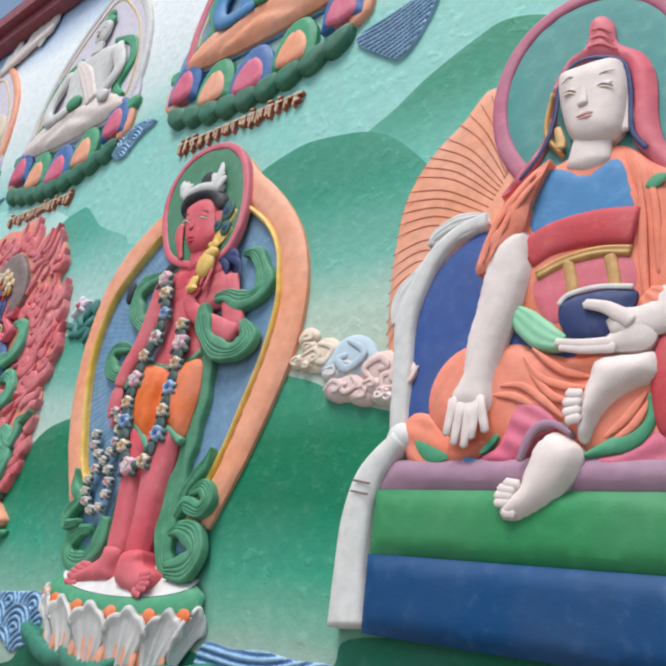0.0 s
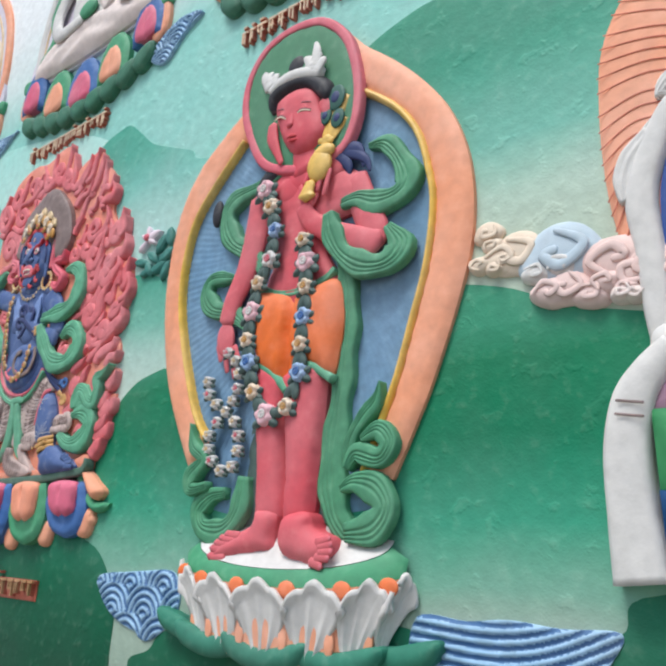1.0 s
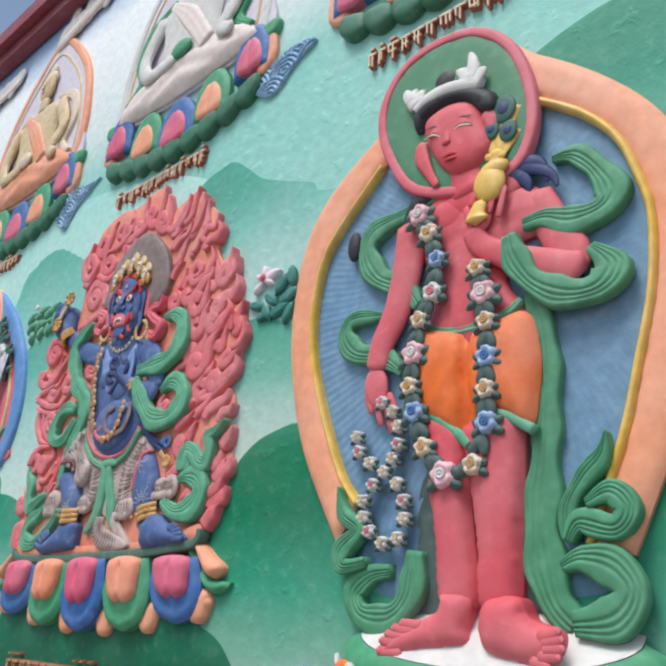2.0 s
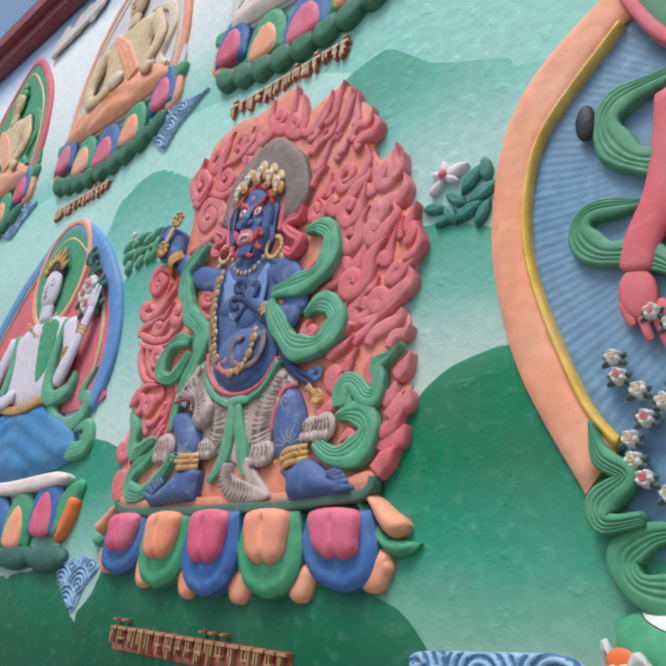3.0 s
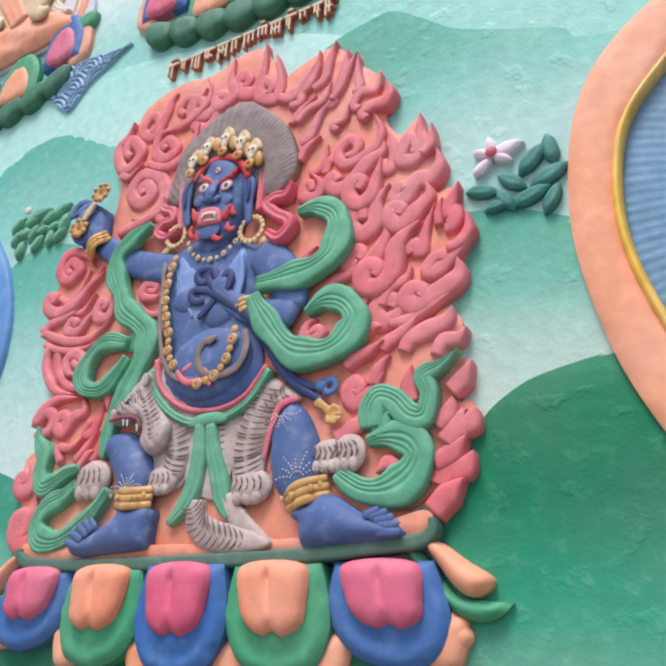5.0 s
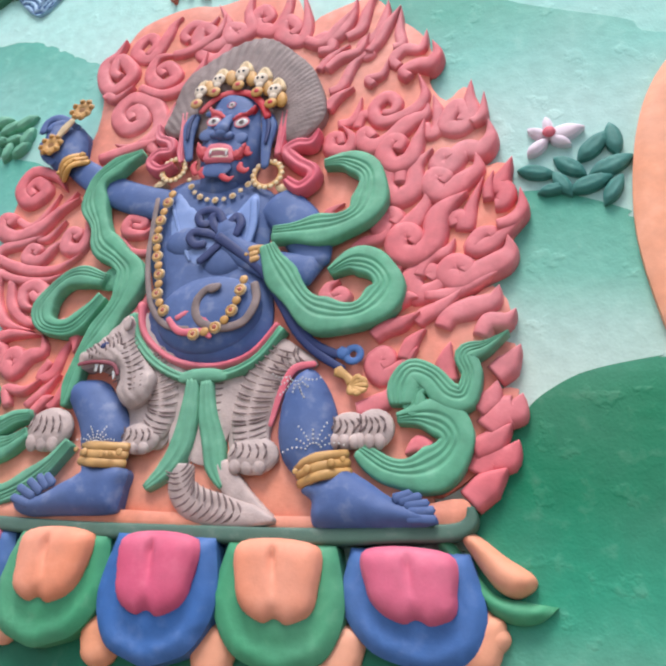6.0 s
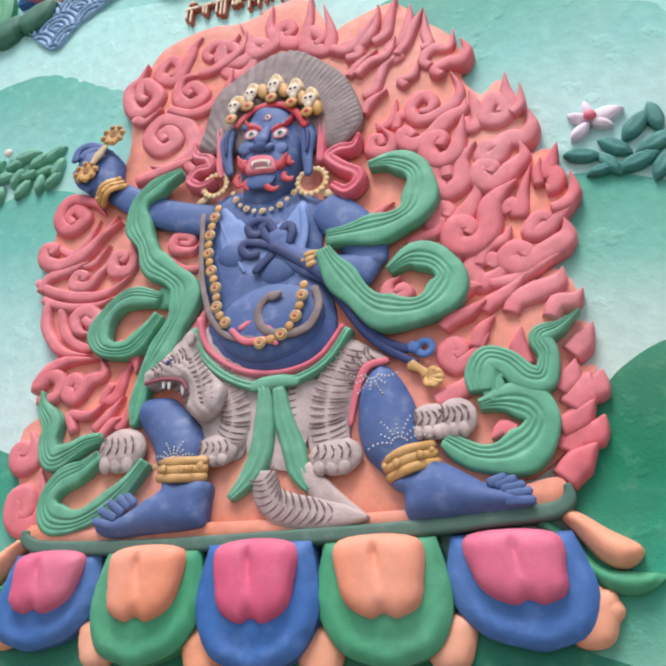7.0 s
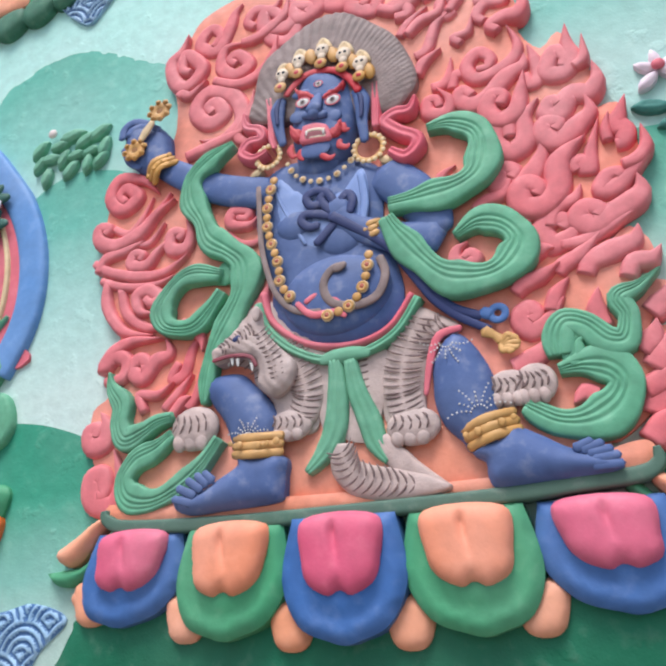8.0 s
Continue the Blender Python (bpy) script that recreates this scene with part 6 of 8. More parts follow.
BLUSH = paint("blush_petal", (232, 186, 194))
BLOOM = [(WHITE, PINK), (CREAM, GOLD), (paint("sky_petal", (158, 182, 216)), BLUE), (WHITE, PINK), (CREAM, GOLD), (BLUSH, WHITE)]


def garlands():
    e = thing("flower_garland", "long garland of white, pink and blue carved flowers with dark leaves", "flower garland", "garlands of the red statue")
    spots = [(-2.582, 2.942), (-2.546, 2.862), (-2.513, 2.759), (-2.529, 2.647), (-2.576, 2.566), (-2.597, 2.460), (-2.608, 2.355), (-2.590, 2.273), (-2.554, 2.163), (-2.488, 2.079), (-2.393, 2.097), (-2.348, 2.209), (-2.349, 2.304), (-2.344, 2.400), (-2.344, 2.508), (-2.352, 2.599), (-2.370, 2.686)]
    for i, (x, z) in enumerate(spots):
        ring, heart = BLOOM[(5, 1, 2, 0, 1, 5, 1, 2, 1, 5, 1, 2, 1, 2, 1, 5, 1)[i]]
        f = flower(x, z, 0.25, (0.03, 0.034)[i % 2] if ring is not BLUSH else 0.04, ring, heart, DARK_SLATE, "flower", "", "", leaves=4)
        f.parent = e
    for (x, z), (x1, z1) in zip(spots[:-1], spots[1:]):
        s = Shape()
        mx, mz, turn = (x + x1) / 2, (z + z1) / 2, math.degrees(math.atan2(z1 - z, x1 - x))
        for g in (-1, 1):
            s.ball((mx + 0.012 * g, mz - 0.004, 0.225), (0.034, 0.017, 0.03), DARK_SLATE, turn + 24 * g, rings=7, sides=10)
        s.make("leaf", e, "slate green leaf")
    e = thing("flower_garland", "loop of small white flowers on dark leaves hanging from the hand", "flower garland", "garlands of the red statue")
    small = [(-2.739, 2.335), (-2.696, 2.299), (-2.674, 2.250), (-2.673, 2.194), (-2.692, 2.152), (-2.835, 2.236), (-2.824, 2.187), (-2.779, 2.147), (-2.722, 2.114), (-2.764, 2.079), (-2.674, 2.075), (-2.801, 2.033), (-2.649, 2.024), (-2.796, 1.984), (-2.645, 1.972), (-2.773, 1.941), (-2.666, 1.918), (-2.721, 1.906)]
    for i, (x, z) in enumerate(small):
        f = flower(x, z, 0.14, 0.021, WHITE, BONE if i % 3 else PINK, DARK_SLATE, "flower", "", "", n=5, leaves=4)
        f.parent = e


garlands()


BASE_LEAF = paint("base_leaf_green", (58, 122, 102), grain=0.14)


def white_pedestal():
    e = thing("lotus_pedestal", "white lotus pedestal with scalloped petals under the red statue", "lotus pedestal", "lotus pedestals")
    cx, n = -2.4, 24

    def arc(rx, ry, zb, zf):
        """Half an oval round the front, from height zb at the wall to zf at the very front."""
        return [(cx + rx * math.cos(math.pi * i / n), -0.05 - ry * math.sin(math.pi * i / n), zb + (zf - zb) * math.sin(math.pi * i / n)) for i in range(n + 1)]
    hull = lambda s, rows, m: s.add(sum(rows, []), [(k * (n + 1) + i, k * (n + 1) + i + 1, (k + 1) * (n + 1) + i + 1, (k + 1) * (n + 1) + i) for k in range(len(rows) - 1) for i in range(n)], m)
    s = Shape()
    s.add(arc(0.4, 0.24, 1.672, 1.592) + [(cx - 0.4, 0, 1.69), (cx, 0.0, 1.75), (cx + 0.4, 0, 1.69)], [(i, n + 2, i + 1) for i in range(n)] + [(n, n + 2, n + 1), (0, n + 3, n + 2)], WHITE)
    s.make("top", e, "sloping white top", smooth=False)
    s = Shape()
    hull(s, [arc(0.402, 0.242, 1.67, 1.59), arc(0.46, 0.29, 1.64, 1.555), arc(0.45, 0.28, 1.58, 1.5)], JADE)
    s.make("rim", e, "green sloping rim")
    s = Shape()
    hull(s, [arc(0.46, 0.3, 1.6, 1.54), arc(0.4, 0.27, 1.48, 1.43), arc(0.36, 0.24, 1.36, 1.33)], SALMON)
    s.make("bowl", e, "salmon bowl behind the petals")
    for i in range(7):
        a = math.pi * (i + 0.5) / 7
        s = Shape()
        m, rows = 25, 14
        verts = []
        for r in range(rows):
            v = r / (rows - 1)
            for c in range(m):
                u = c / (m - 1) * 2 - 1
                b = a + u * (0.085 + 0.16 * v ** 0.7)
                lobe = abs(math.cos(u * 4.4))
                zz = 1.345 + 0.045 * (1 - math.sin(b)) + v * (0.2 - 0.075 * abs(u) ** 1.8 + 0.02 * lobe)
                groove = 0.045 * abs(math.sin(u * 4.7)) * (1 - v) ** 0.7
                rx = 0.4 + 0.08 * v ** 1.5 + (0.012 if v > 0.9 else 0.0)
                ry = 0.27 + 0.08 * v ** 1.5 + 0.03 * (v > 0.85) * lobe - groove
                verts.append((cx + rx * math.cos(b), min(-0.05 - ry * math.sin(b), 0.0), zz))
        s.add(verts, [(r * m + c, (r + 1) * m + c, (r + 1) * m + c + 1, r * m + c + 1) for r in range(rows - 1) for c in range(m - 1)], WHITE)
        ob = s.make("petal", e)
        ob.modifiers.new("thick", 'SOLIDIFY').thickness = 0.014
    for i in range(6):
        a = math.pi * (i + 1) / 7
        s = Shape()
        s.ball((cx + 0.475 * math.cos(a), 1.535 + 0.05 * (1 - math.sin(a)), 0.05 + 0.31 * math.sin(a)), (0.034, 0.026, 0.024), ORANGE)
        s.make("inner_petal", e, "small orange petal between the white ones")
        s = Shape()
        s.ball((cx + 0.4 * math.cos(a), 1.4 + 0.03 * (1 - math.sin(a)), 0.05 + 0.26 * math.sin(a)), (0.018, 0.045, 0.022), SALMON)
        s.make("inner_petal", e, "small orange petal between the white ones")
    for i in range(5):
        a = math.pi * (i + 0.5) / 5
        x, d, z = cx + 0.42 * math.cos(a), 0.24 * math.sin(a), 1.35 + 0.06 * (1 - math.sin(a))
        s = Shape()
        s.puff([(x - 0.17, z + 0.05), (x - 0.14, z - 0.02), (x, z - 0.05), (x + 0.14, z - 0.02), (x + 0.17, z + 0.05), (x, z + 0.02)], 0.1, BASE_LEAF, base=d, edge=0.04, side=0.3)
        s.make("base_leaf", e, "dark green leaf under the petals")


white_pedestal()


LIP = paint("lip_paint", (206, 160, 152))


def pale_face(s, c, d, w, h, mat, turn, lip=None):
    """A calm carved face: egg, brow lines, lowered lids, nose, lips."""
    a = radians(turn)
    f = lambda u, v, q: (c[0] + w * u * math.cos(a) - h * v * math.sin(a), c[1] + w * u * math.sin(a) + h * v * math.cos(a), d + q * w)
    lip = lip or LIP
    s.ball((c[0], c[1], d), (w, h, w * 0.85), mat, turn, rings=16, sides=22)
    s.ball(f(-0.02, -0.45, 0.25), (w * 0.66, h * 0.42, w * 0.5), mat, turn)
    s.tube([f(-0.05, 0.2, 0.85), f(-0.08, -0.1, 0.98), f(-0.08, -0.2, 1.0)], [w * 0.06, w * 0.12, w * 0.17], mat)
    for g in (-1, 1):
        s.ball(f(g * 0.43 - 0.03, 0.06, 0.72), (w * 0.22, w * 0.13, w * 0.12), mat, turn)
        s.tube([f(g * 0.43 - 0.25, 0.04, 0.83), f(g * 0.43 - 0.03, 0.0, 0.88), f(g * 0.43 + 0.2, 0.04, 0.8)], w * 0.014, HAIR, sides=6)
        s.tube([f(g * 0.43 - 0.28, 0.2, 0.82), f(g * 0.43, 0.28, 0.82), f(g * 0.43 + 0.25, 0.2, 0.74)], w * 0.014, HAIR, sides=6)
    s.tube([f(-0.3, -0.42, 0.84), f(-0.08, -0.39, 0.92), f(0.15, -0.42, 0.84)], [w * 0.03, w * 0.08, w * 0.03], lip, sides=8)
    s.tube([f(-0.22, -0.48, 0.82), f(-0.08, -0.49, 0.88), f(0.08, -0.48, 0.82)], [w * 0.03, w * 0.08, w * 0.03], lip, sides=8)


def seated_statue():
    s = Shape()
    # trunk, shirt, belt
    s.puff([(-0.784, 3.002), (-0.876, 2.912), (-0.919, 2.725), (-0.833, 2.484), (-0.739, 2.381), (-0.534, 2.357), (-0.443, 2.404), (-0.408, 2.614), (-0.426, 2.841), (-0.540, 3.006), (-0.665, 3.034)], 0.14, ROBE, base=0.02, edge=0.12, step=0.03)
    s.puff([(-0.773, 2.979), (-0.709, 2.959), (-0.656, 2.933), (-0.571, 2.959), (-0.534, 2.878), (-0.516, 2.762), (-0.627, 2.764), (-0.811, 2.759), (-0.814, 2.871)], 0.03, SHIRT, base=0.14, edge=0.03, step=0.02)
    s.ribbon(D([(-0.828, 2.696), (-0.749, 2.735), (-0.625, 2.740), (-0.509, 2.718)], [0.15, 0.17]), [0.11, 0.115, 0.12, 0.12], 0.04, RED, folds=0)
    s.puff([(-0.795, 2.607), (-0.708, 2.645), (-0.532, 2.634), (-0.520, 2.517), (-0.620, 2.522), (-0.724, 2.462), (-0.784, 2.524)], 0.02, PINK, base=0.15, edge=0.03)
    s.ribbon(D([(-0.790, 2.619), (-0.705, 2.651), (-0.610, 2.660), (-0.524, 2.644)], 0.17), 0.035, 0.025, GOLD, folds=2)
    s.ribbon(D([(-0.699, 2.646), (-0.684, 2.583), (-0.679, 2.536)], 0.17), 0.035, 0.025, GOLD, folds=1)
    s.ribbon(D([(-0.580, 2.640), (-0.570, 2.586), (-0.564, 2.534)], 0.17), 0.035, 0.025, GOLD, folds=1)
    s.ribbon(D([(-0.859, 2.525), (-0.816, 2.479), (-0.760, 2.427), (-0.698, 2.398)], [0.15, 0.17]), [0.04, 0.08, 0.085, 0.04], 0.03, paint("pale_green_sash", (150, 206, 168)), folds=3)
    # robe over the shoulders
    s.puff([(-0.764, 3.003), (-0.850, 2.943), (-0.934, 2.827), (-0.981, 2.672), (-0.948, 2.658), (-0.883, 2.725), (-0.832, 2.779), (-0.814, 2.871), (-0.776, 2.967)], 0.08, ROBE, base=0.19, edge=0.06, step=0.02, fn=lambda x, z, d: 0.006 * np.sin(70 * (x * 0.8 + z * 0.6)) * np.clip(d / 0.03, 0, 1))
    s.ribbon(D([(-0.818, 2.867), (-0.850, 2.835), (-0.879, 2.790)], 0.16), [0.02, 0.05, 0.04], 0.02, JADE, folds=1)
    s.puff([(-0.547, 2.991), (-0.466, 2.914), (-0.401, 2.838), (-0.364, 2.597), (-0.389, 2.368), (-0.447, 2.364), (-0.509, 2.419), (-0.523, 2.580), (-0.519, 2.763), (-0.546, 2.882)], 0.07, ROBE, base=0.1, edge=0.07, step=0.03, fn=lambda x, z, d: 0.007 * np.sin(60 * (x * 0.9 + z * 0.2)) * np.clip(d / 0.03, 0, 1))
    for q in ([(-0.509, 2.923), (-0.495, 2.753), (-0.490, 2.570), (-0.475, 2.446)], [(-0.480, 2.900), (-0.459, 2.743), (-0.454, 2.563)], [(-0.776, 2.943), (-0.833, 2.883), (-0.889, 2.792), (-0.929, 2.683)], [(-0.796, 2.957), (-0.867, 2.877), (-0.924, 2.786), (-0.950, 2.680)]):
        s.tube(D(q, [0.172, 0.178, 0.172] if q[0][0] > -0.52 else [0.262, 0.268, 0.262]), [0.004, 0.012, 0.012, 0.004], ROBE, sides=9)
    s.ball((*(-0.458, 2.844), 0.18), (0.03, 0.02, 0.01), JADE, 30)
    # legs under cloth
    s.puff([(-0.852, 2.431), (-1.000, 2.416), (-1.087, 2.350), (-1.099, 2.244), (-1.026, 2.138), (-0.865, 2.109), (-0.724, 2.162), (-0.611, 2.081), (-0.471, 2.058), (-0.378, 2.096), (-0.372, 2.336), (-0.532, 2.378), (-0.699, 2.374)], 0.13, ROBE, base=0.03, edge=0.1, step=0.025)
    s.ball((*(-0.987, 2.286), 0.11), (0.13, 0.15, 0.09), ROBE, -20, rings=16, sides=22)
    s.puff([(-0.826, 2.236), (-0.759, 2.227), (-0.710, 2.172), (-0.773, 2.136), (-0.803, 2.083), (-0.869, 2.068), (-0.920, 2.089), (-0.868, 2.126)], 0.05, ROSE, base=0.13, edge=0.03, step=0.012, fn=lambda x, z, d: 0.006 * np.sin(95 * (0.55 * x + z)) * np.clip(d / 0.02, 0, 1))
    s.puff([(-1.202, 2.177), (-1.169, 2.234), (-1.092, 2.219), (-1.013, 2.159), (-0.912, 2.145), (-0.929, 2.100), (-1.020, 2.065), (-1.106, 2.049), (-1.174, 2.095)], 0.1, ROBE, base=0.06, edge=0.04, step=0.014, fn=lambda x, z, d: 0.005 * np.sin(80 * (0.5 * x + z)) * np.clip(d / 0.03, 0, 1))
    s.puff([(-1.140, 2.138), (-1.110, 2.142), (-1.021, 2.099), (-1.053, 2.078), (-1.102, 2.087)], 0.02, JADE, base=0.155, edge=0.02, step=0.012)
    s.puff([(-0.923, 2.103), (-0.883, 2.149), (-0.873, 2.140), (-0.905, 2.103)], 0.02, JADE, base=0.165, edge=0.015, step=0.01)
    for q in ([(-0.814, 2.374), (-0.763, 2.306), (-0.682, 2.271), (-0.616, 2.265)], [(-0.877, 2.291), (-0.813, 2.285), (-0.748, 2.239), (-0.692, 2.187)], [(-0.897, 2.266), (-0.832, 2.255), (-0.778, 2.226)], [(-0.795, 2.329), (-0.730, 2.253), (-0.680, 2.230)], [(-0.789, 2.393), (-0.703, 2.320), (-0.626, 2.294)], [(-0.568, 2.121), (-0.517, 2.155), (-0.480, 2.216)], [(-0.585, 2.131), (-0.534, 2.174), (-0.484, 2.243)]):
        s.tube(D(q, [0.168, 0.176, 0.168]), [0.003, 0.011, 0.012, 0.004], ROBE, sides=10)
    s.puff([(-0.651, 2.078), (-0.568, 2.090), (-0.500, 2.118), (-0.468, 2.170), (-0.436, 2.151), (-0.421, 2.065), (-0.437, 2.041), (-0.516, 2.031), (-0.601, 2.059)], 0.05, ROSE, base=0.12, edge=0.03, step=0.014, fn=lambda x, z, d: 0.006 * np.sin(90 * (z - 0.3 * x)) * np.clip(d / 0.02, 0, 1))
    s.ribbon(D([(-0.971, 2.085), (-0.893, 2.063), (-0.810, 2.059), (-0.657, 2.044), (-0.569, 2.034), (-0.487, 2.029), (-0.416, 2.038)], 0.13), [0.02, 0.03, 0.02, 0.03, 0.035, 0.03], 0.03, SHIRT, folds=0)
    s.ribbon(D([(-0.638, 2.085), (-0.568, 2.108), (-0.509, 2.128), (-0.475, 2.170), (-0.476, 2.234)], 0.165), [0.01, 0.05, 0.03, 0.01], 0.02, JADE, folds=1)
    s.tube(D([(-0.807, 2.061), (-0.782, 2.128), (-0.754, 2.158), (-0.696, 2.168), (-0.662, 2.134)], 0.165), 0.008, HAIR, sides=8)
    s.ball((*(-0.436, 2.261), 0.16), (0.04, 0.14, 0.06), RED)
    # arms, hands, legs, feet
    s.puff([(-0.954, 2.691), (-0.922, 2.763), (-0.830, 2.776), (-0.809, 2.661), (-0.828, 2.558), (-0.871, 2.432), (-0.894, 2.331), (-0.895, 2.250), (-0.909, 2.214), (-0.958, 2.201), (-1.022, 2.225), (-1.030, 2.277), (-1.003, 2.330), (-0.997, 2.438), (-0.976, 2.541)], 0.15, FLESH, base=0.12, edge=0.075, step=0.014, side=0.2)
    toes(s, [(-1.007, 2.252), (-1.020, 2.149), (-0.981, 2.237), (-0.993, 2.122), (-0.954, 2.235), (-0.961, 2.113), (-0.933, 2.240), (-0.941, 2.137), (-0.926, 2.252), (-0.899, 2.154)], 0.0165, 0.24, FLESH)
    s.tube(D([(-0.402, 2.478), (-0.443, 2.438), (-0.504, 2.424), (-0.557, 2.432)], [0.18, 0.22]), [0.06, 0.05, 0.045, 0.04], FLESH, sides=14)
    s.puff([(-0.569, 2.456), (-0.515, 2.466), (-0.471, 2.441), (-0.454, 2.384), (-0.480, 2.350), (-0.549, 2.350), (-0.604, 2.364), (-0.577, 2.396), (-0.550, 2.428)], 0.06, FLESH, base=0.19, edge=0.05, step=0.014)
    s.tube(D([(-0.631, 2.489), (-0.578, 2.471), (-0.541, 2.445), (-0.514, 2.422)], [0.26, 0.25]), [0.014, 0.018, 0.022, 0.02], FLESH)
    for q in ([(-0.711, 2.392), (-0.642, 2.379), (-0.568, 2.374)], [(-0.699, 2.376), (-0.632, 2.363), (-0.558, 2.359)]):
        s.tube(D(q, 0.235), [0.011, 0.014, 0.016], FLESH)
    s.ribbon(D([(-0.363, 2.483), (-0.423, 2.458), (-0.483, 2.504)], [0.2, 0.17]), [0.16, 0.14, 0.06], 0.05, ROBE, folds=3)
    s.puff([(-0.605, 2.342), (-0.507, 2.344), (-0.458, 2.343), (-0.449, 2.276), (-0.516, 2.251), (-0.570, 2.216), (-0.606, 2.167), (-0.628, 2.121), (-0.652, 2.130), (-0.654, 2.176), (-0.649, 2.226), (-0.629, 2.287)], 0.15, FLESH, base=0.13, edge=0.07, step=0.014, side=0.2)
    toes(s, [(-0.637, 2.237), (-0.671, 2.243), (-0.639, 2.217), (-0.678, 2.218), (-0.640, 2.197), (-0.678, 2.191), (-0.640, 2.177), (-0.670, 2.170)], 0.0155, 0.25, FLESH)
    s.puff([(-0.706, 2.147), (-0.658, 2.123), (-0.633, 2.090), (-0.642, 2.041), (-0.683, 1.985), (-0.729, 1.943), (-0.789, 1.912), (-0.831, 1.916), (-0.847, 1.944), (-0.820, 1.984), (-0.794, 2.008), (-0.769, 2.084), (-0.741, 2.128)], 0.17, FLESH, base=0.16, edge=0.08, step=0.014, side=0.2)
    toes(s, [(-0.786, 2.001), (-0.821, 2.009), (-0.796, 1.988), (-0.837, 1.994), (-0.800, 1.973), (-0.844, 1.976), (-0.801, 1.956), (-0.843, 1.958), (-0.792, 1.932), (-0.820, 1.932)], 0.016, 0.28, FLESH)
    s.tube(D([(-0.797, 2.071), (-0.779, 2.121), (-0.749, 2.159), (-0.707, 2.164), (-0.661, 2.137)], 0.24), [0.006, 0.011, 0.011, 0.006], MAUVE, sides=8)
    # head and hat
    s.tube(D([(-0.644, 3.068), (-0.654, 2.972)], 0.13), [0.06, 0.07], FLESH, sides=14)
    s.ribbon(D([(-0.742, 3.039), (-0.795, 3.138), (-0.781, 3.285)], 0.11), [0.015, 0.024, 0.015], 0.04, GOLD, folds=1)
    s.puff([(-0.760, 3.325), (-0.686, 3.347), (-0.570, 3.329), (-0.538, 3.232), (-0.544, 3.107), (-0.569, 3.039), (-0.646, 3.030), (-0.703, 3.072), (-0.738, 3.165)], 0.17, FLESH, base=0.1, edge=0.08, step=0.012, side=0.2)
    s.tube(D([(-0.661, 3.252), (-0.659, 3.199), (-0.659, 3.160)], [0.255, 0.268, 0.28]), [0.008, 0.011, 0.017], FLESH)
    for q, b in (([(-0.727, 3.227), (-0.702, 3.227), (-0.675, 3.209)], [(-0.731, 3.265), (-0.707, 3.282), (-0.674, 3.265)]), ([(-0.625, 3.208), (-0.600, 3.212), (-0.569, 3.194)], [(-0.632, 3.243), (-0.601, 3.256), (-0.565, 3.253)])):
        s.ball((*q[1], 0.258), (0.026, 0.012, 0.014), FLESH, 8)
        s.tube(D(q, [0.262, 0.276, 0.262]), [0.002, 0.0032, 0.002], HAIR, sides=6)
        s.tube(D([(x, z - 0.009) for x, z in q], [0.262, 0.272, 0.262]), [0.0015, 0.004, 0.0015], CREAM, sides=6)
        s.tube(D(b, [0.262, 0.268, 0.26]), [0.0015, 0.0032, 0.0015], HAIR, sides=6)
    s.tube(D([(-0.678, 3.121), (-0.647, 3.121), (-0.617, 3.116)], [0.26, 0.275, 0.26]), [0.003, 0.0075, 0.003], LIP, sides=8)
    s.tube(D([(-0.670, 3.111), (-0.644, 3.108), (-0.621, 3.107)], [0.258, 0.272, 0.258]), [0.003, 0.007, 0.003], LIP, sides=8)
    s.tube(D([(-0.547, 3.183), (-0.541, 3.103), (-0.548, 3.059)], 0.14), [0.016, 0.02, 0.022], FLESH)
    s.tube(D([(-0.757, 3.136), (-0.743, 3.083), (-0.745, 3.059)], 0.14), [0.012, 0.016, 0.02], GOLD)
    s.puff([(-0.668, 3.537), (-0.631, 3.549), (-0.593, 3.498), (-0.578, 3.412), (-0.501, 3.333), (-0.465, 3.227), (-0.459, 3.071), (-0.432, 2.959), (-0.358, 2.879), (-0.401, 2.838), (-0.500, 2.968), (-0.536, 3.055), (-0.540, 3.212), (-0.561, 3.319), (-0.657, 3.384), (-0.733, 3.371), (-0.767, 3.282), (-0.775, 3.159), (-0.819, 3.044), (-0.881, 2.976), (-0.941, 2.946), (-0.884, 3.017), (-0.814, 3.107), (-0.790, 3.232), (-0.780, 3.331), (-0.734, 3.416), (-0.679, 3.444)], 0.1, PINK, base=0.06, edge=0.05, step=0.02)
    for q in ([(-0.654, 3.481), (-0.624, 3.475), (-0.592, 3.441)], [(-0.656, 3.447), (-0.624, 3.443), (-0.586, 3.404)], [(-0.666, 3.416), (-0.623, 3.411), (-0.572, 3.363)]):
        s.tube(D(q, 0.165), 0.004, RED, sides=6)
    s.tube(D([(-0.867, 2.975), (-0.798, 3.065), (-0.764, 3.183), (-0.754, 3.297), (-0.715, 3.363), (-0.647, 3.367), (-0.559, 3.312), (-0.532, 3.203), (-0.527, 3.047), (-0.486, 2.966)], 0.16), 0.008, NAVY, sides=8)
    return tagged(s.make("deity_statue"), "pale seated master statue in orange robe and pink hat", "statue", "statues on the wall")


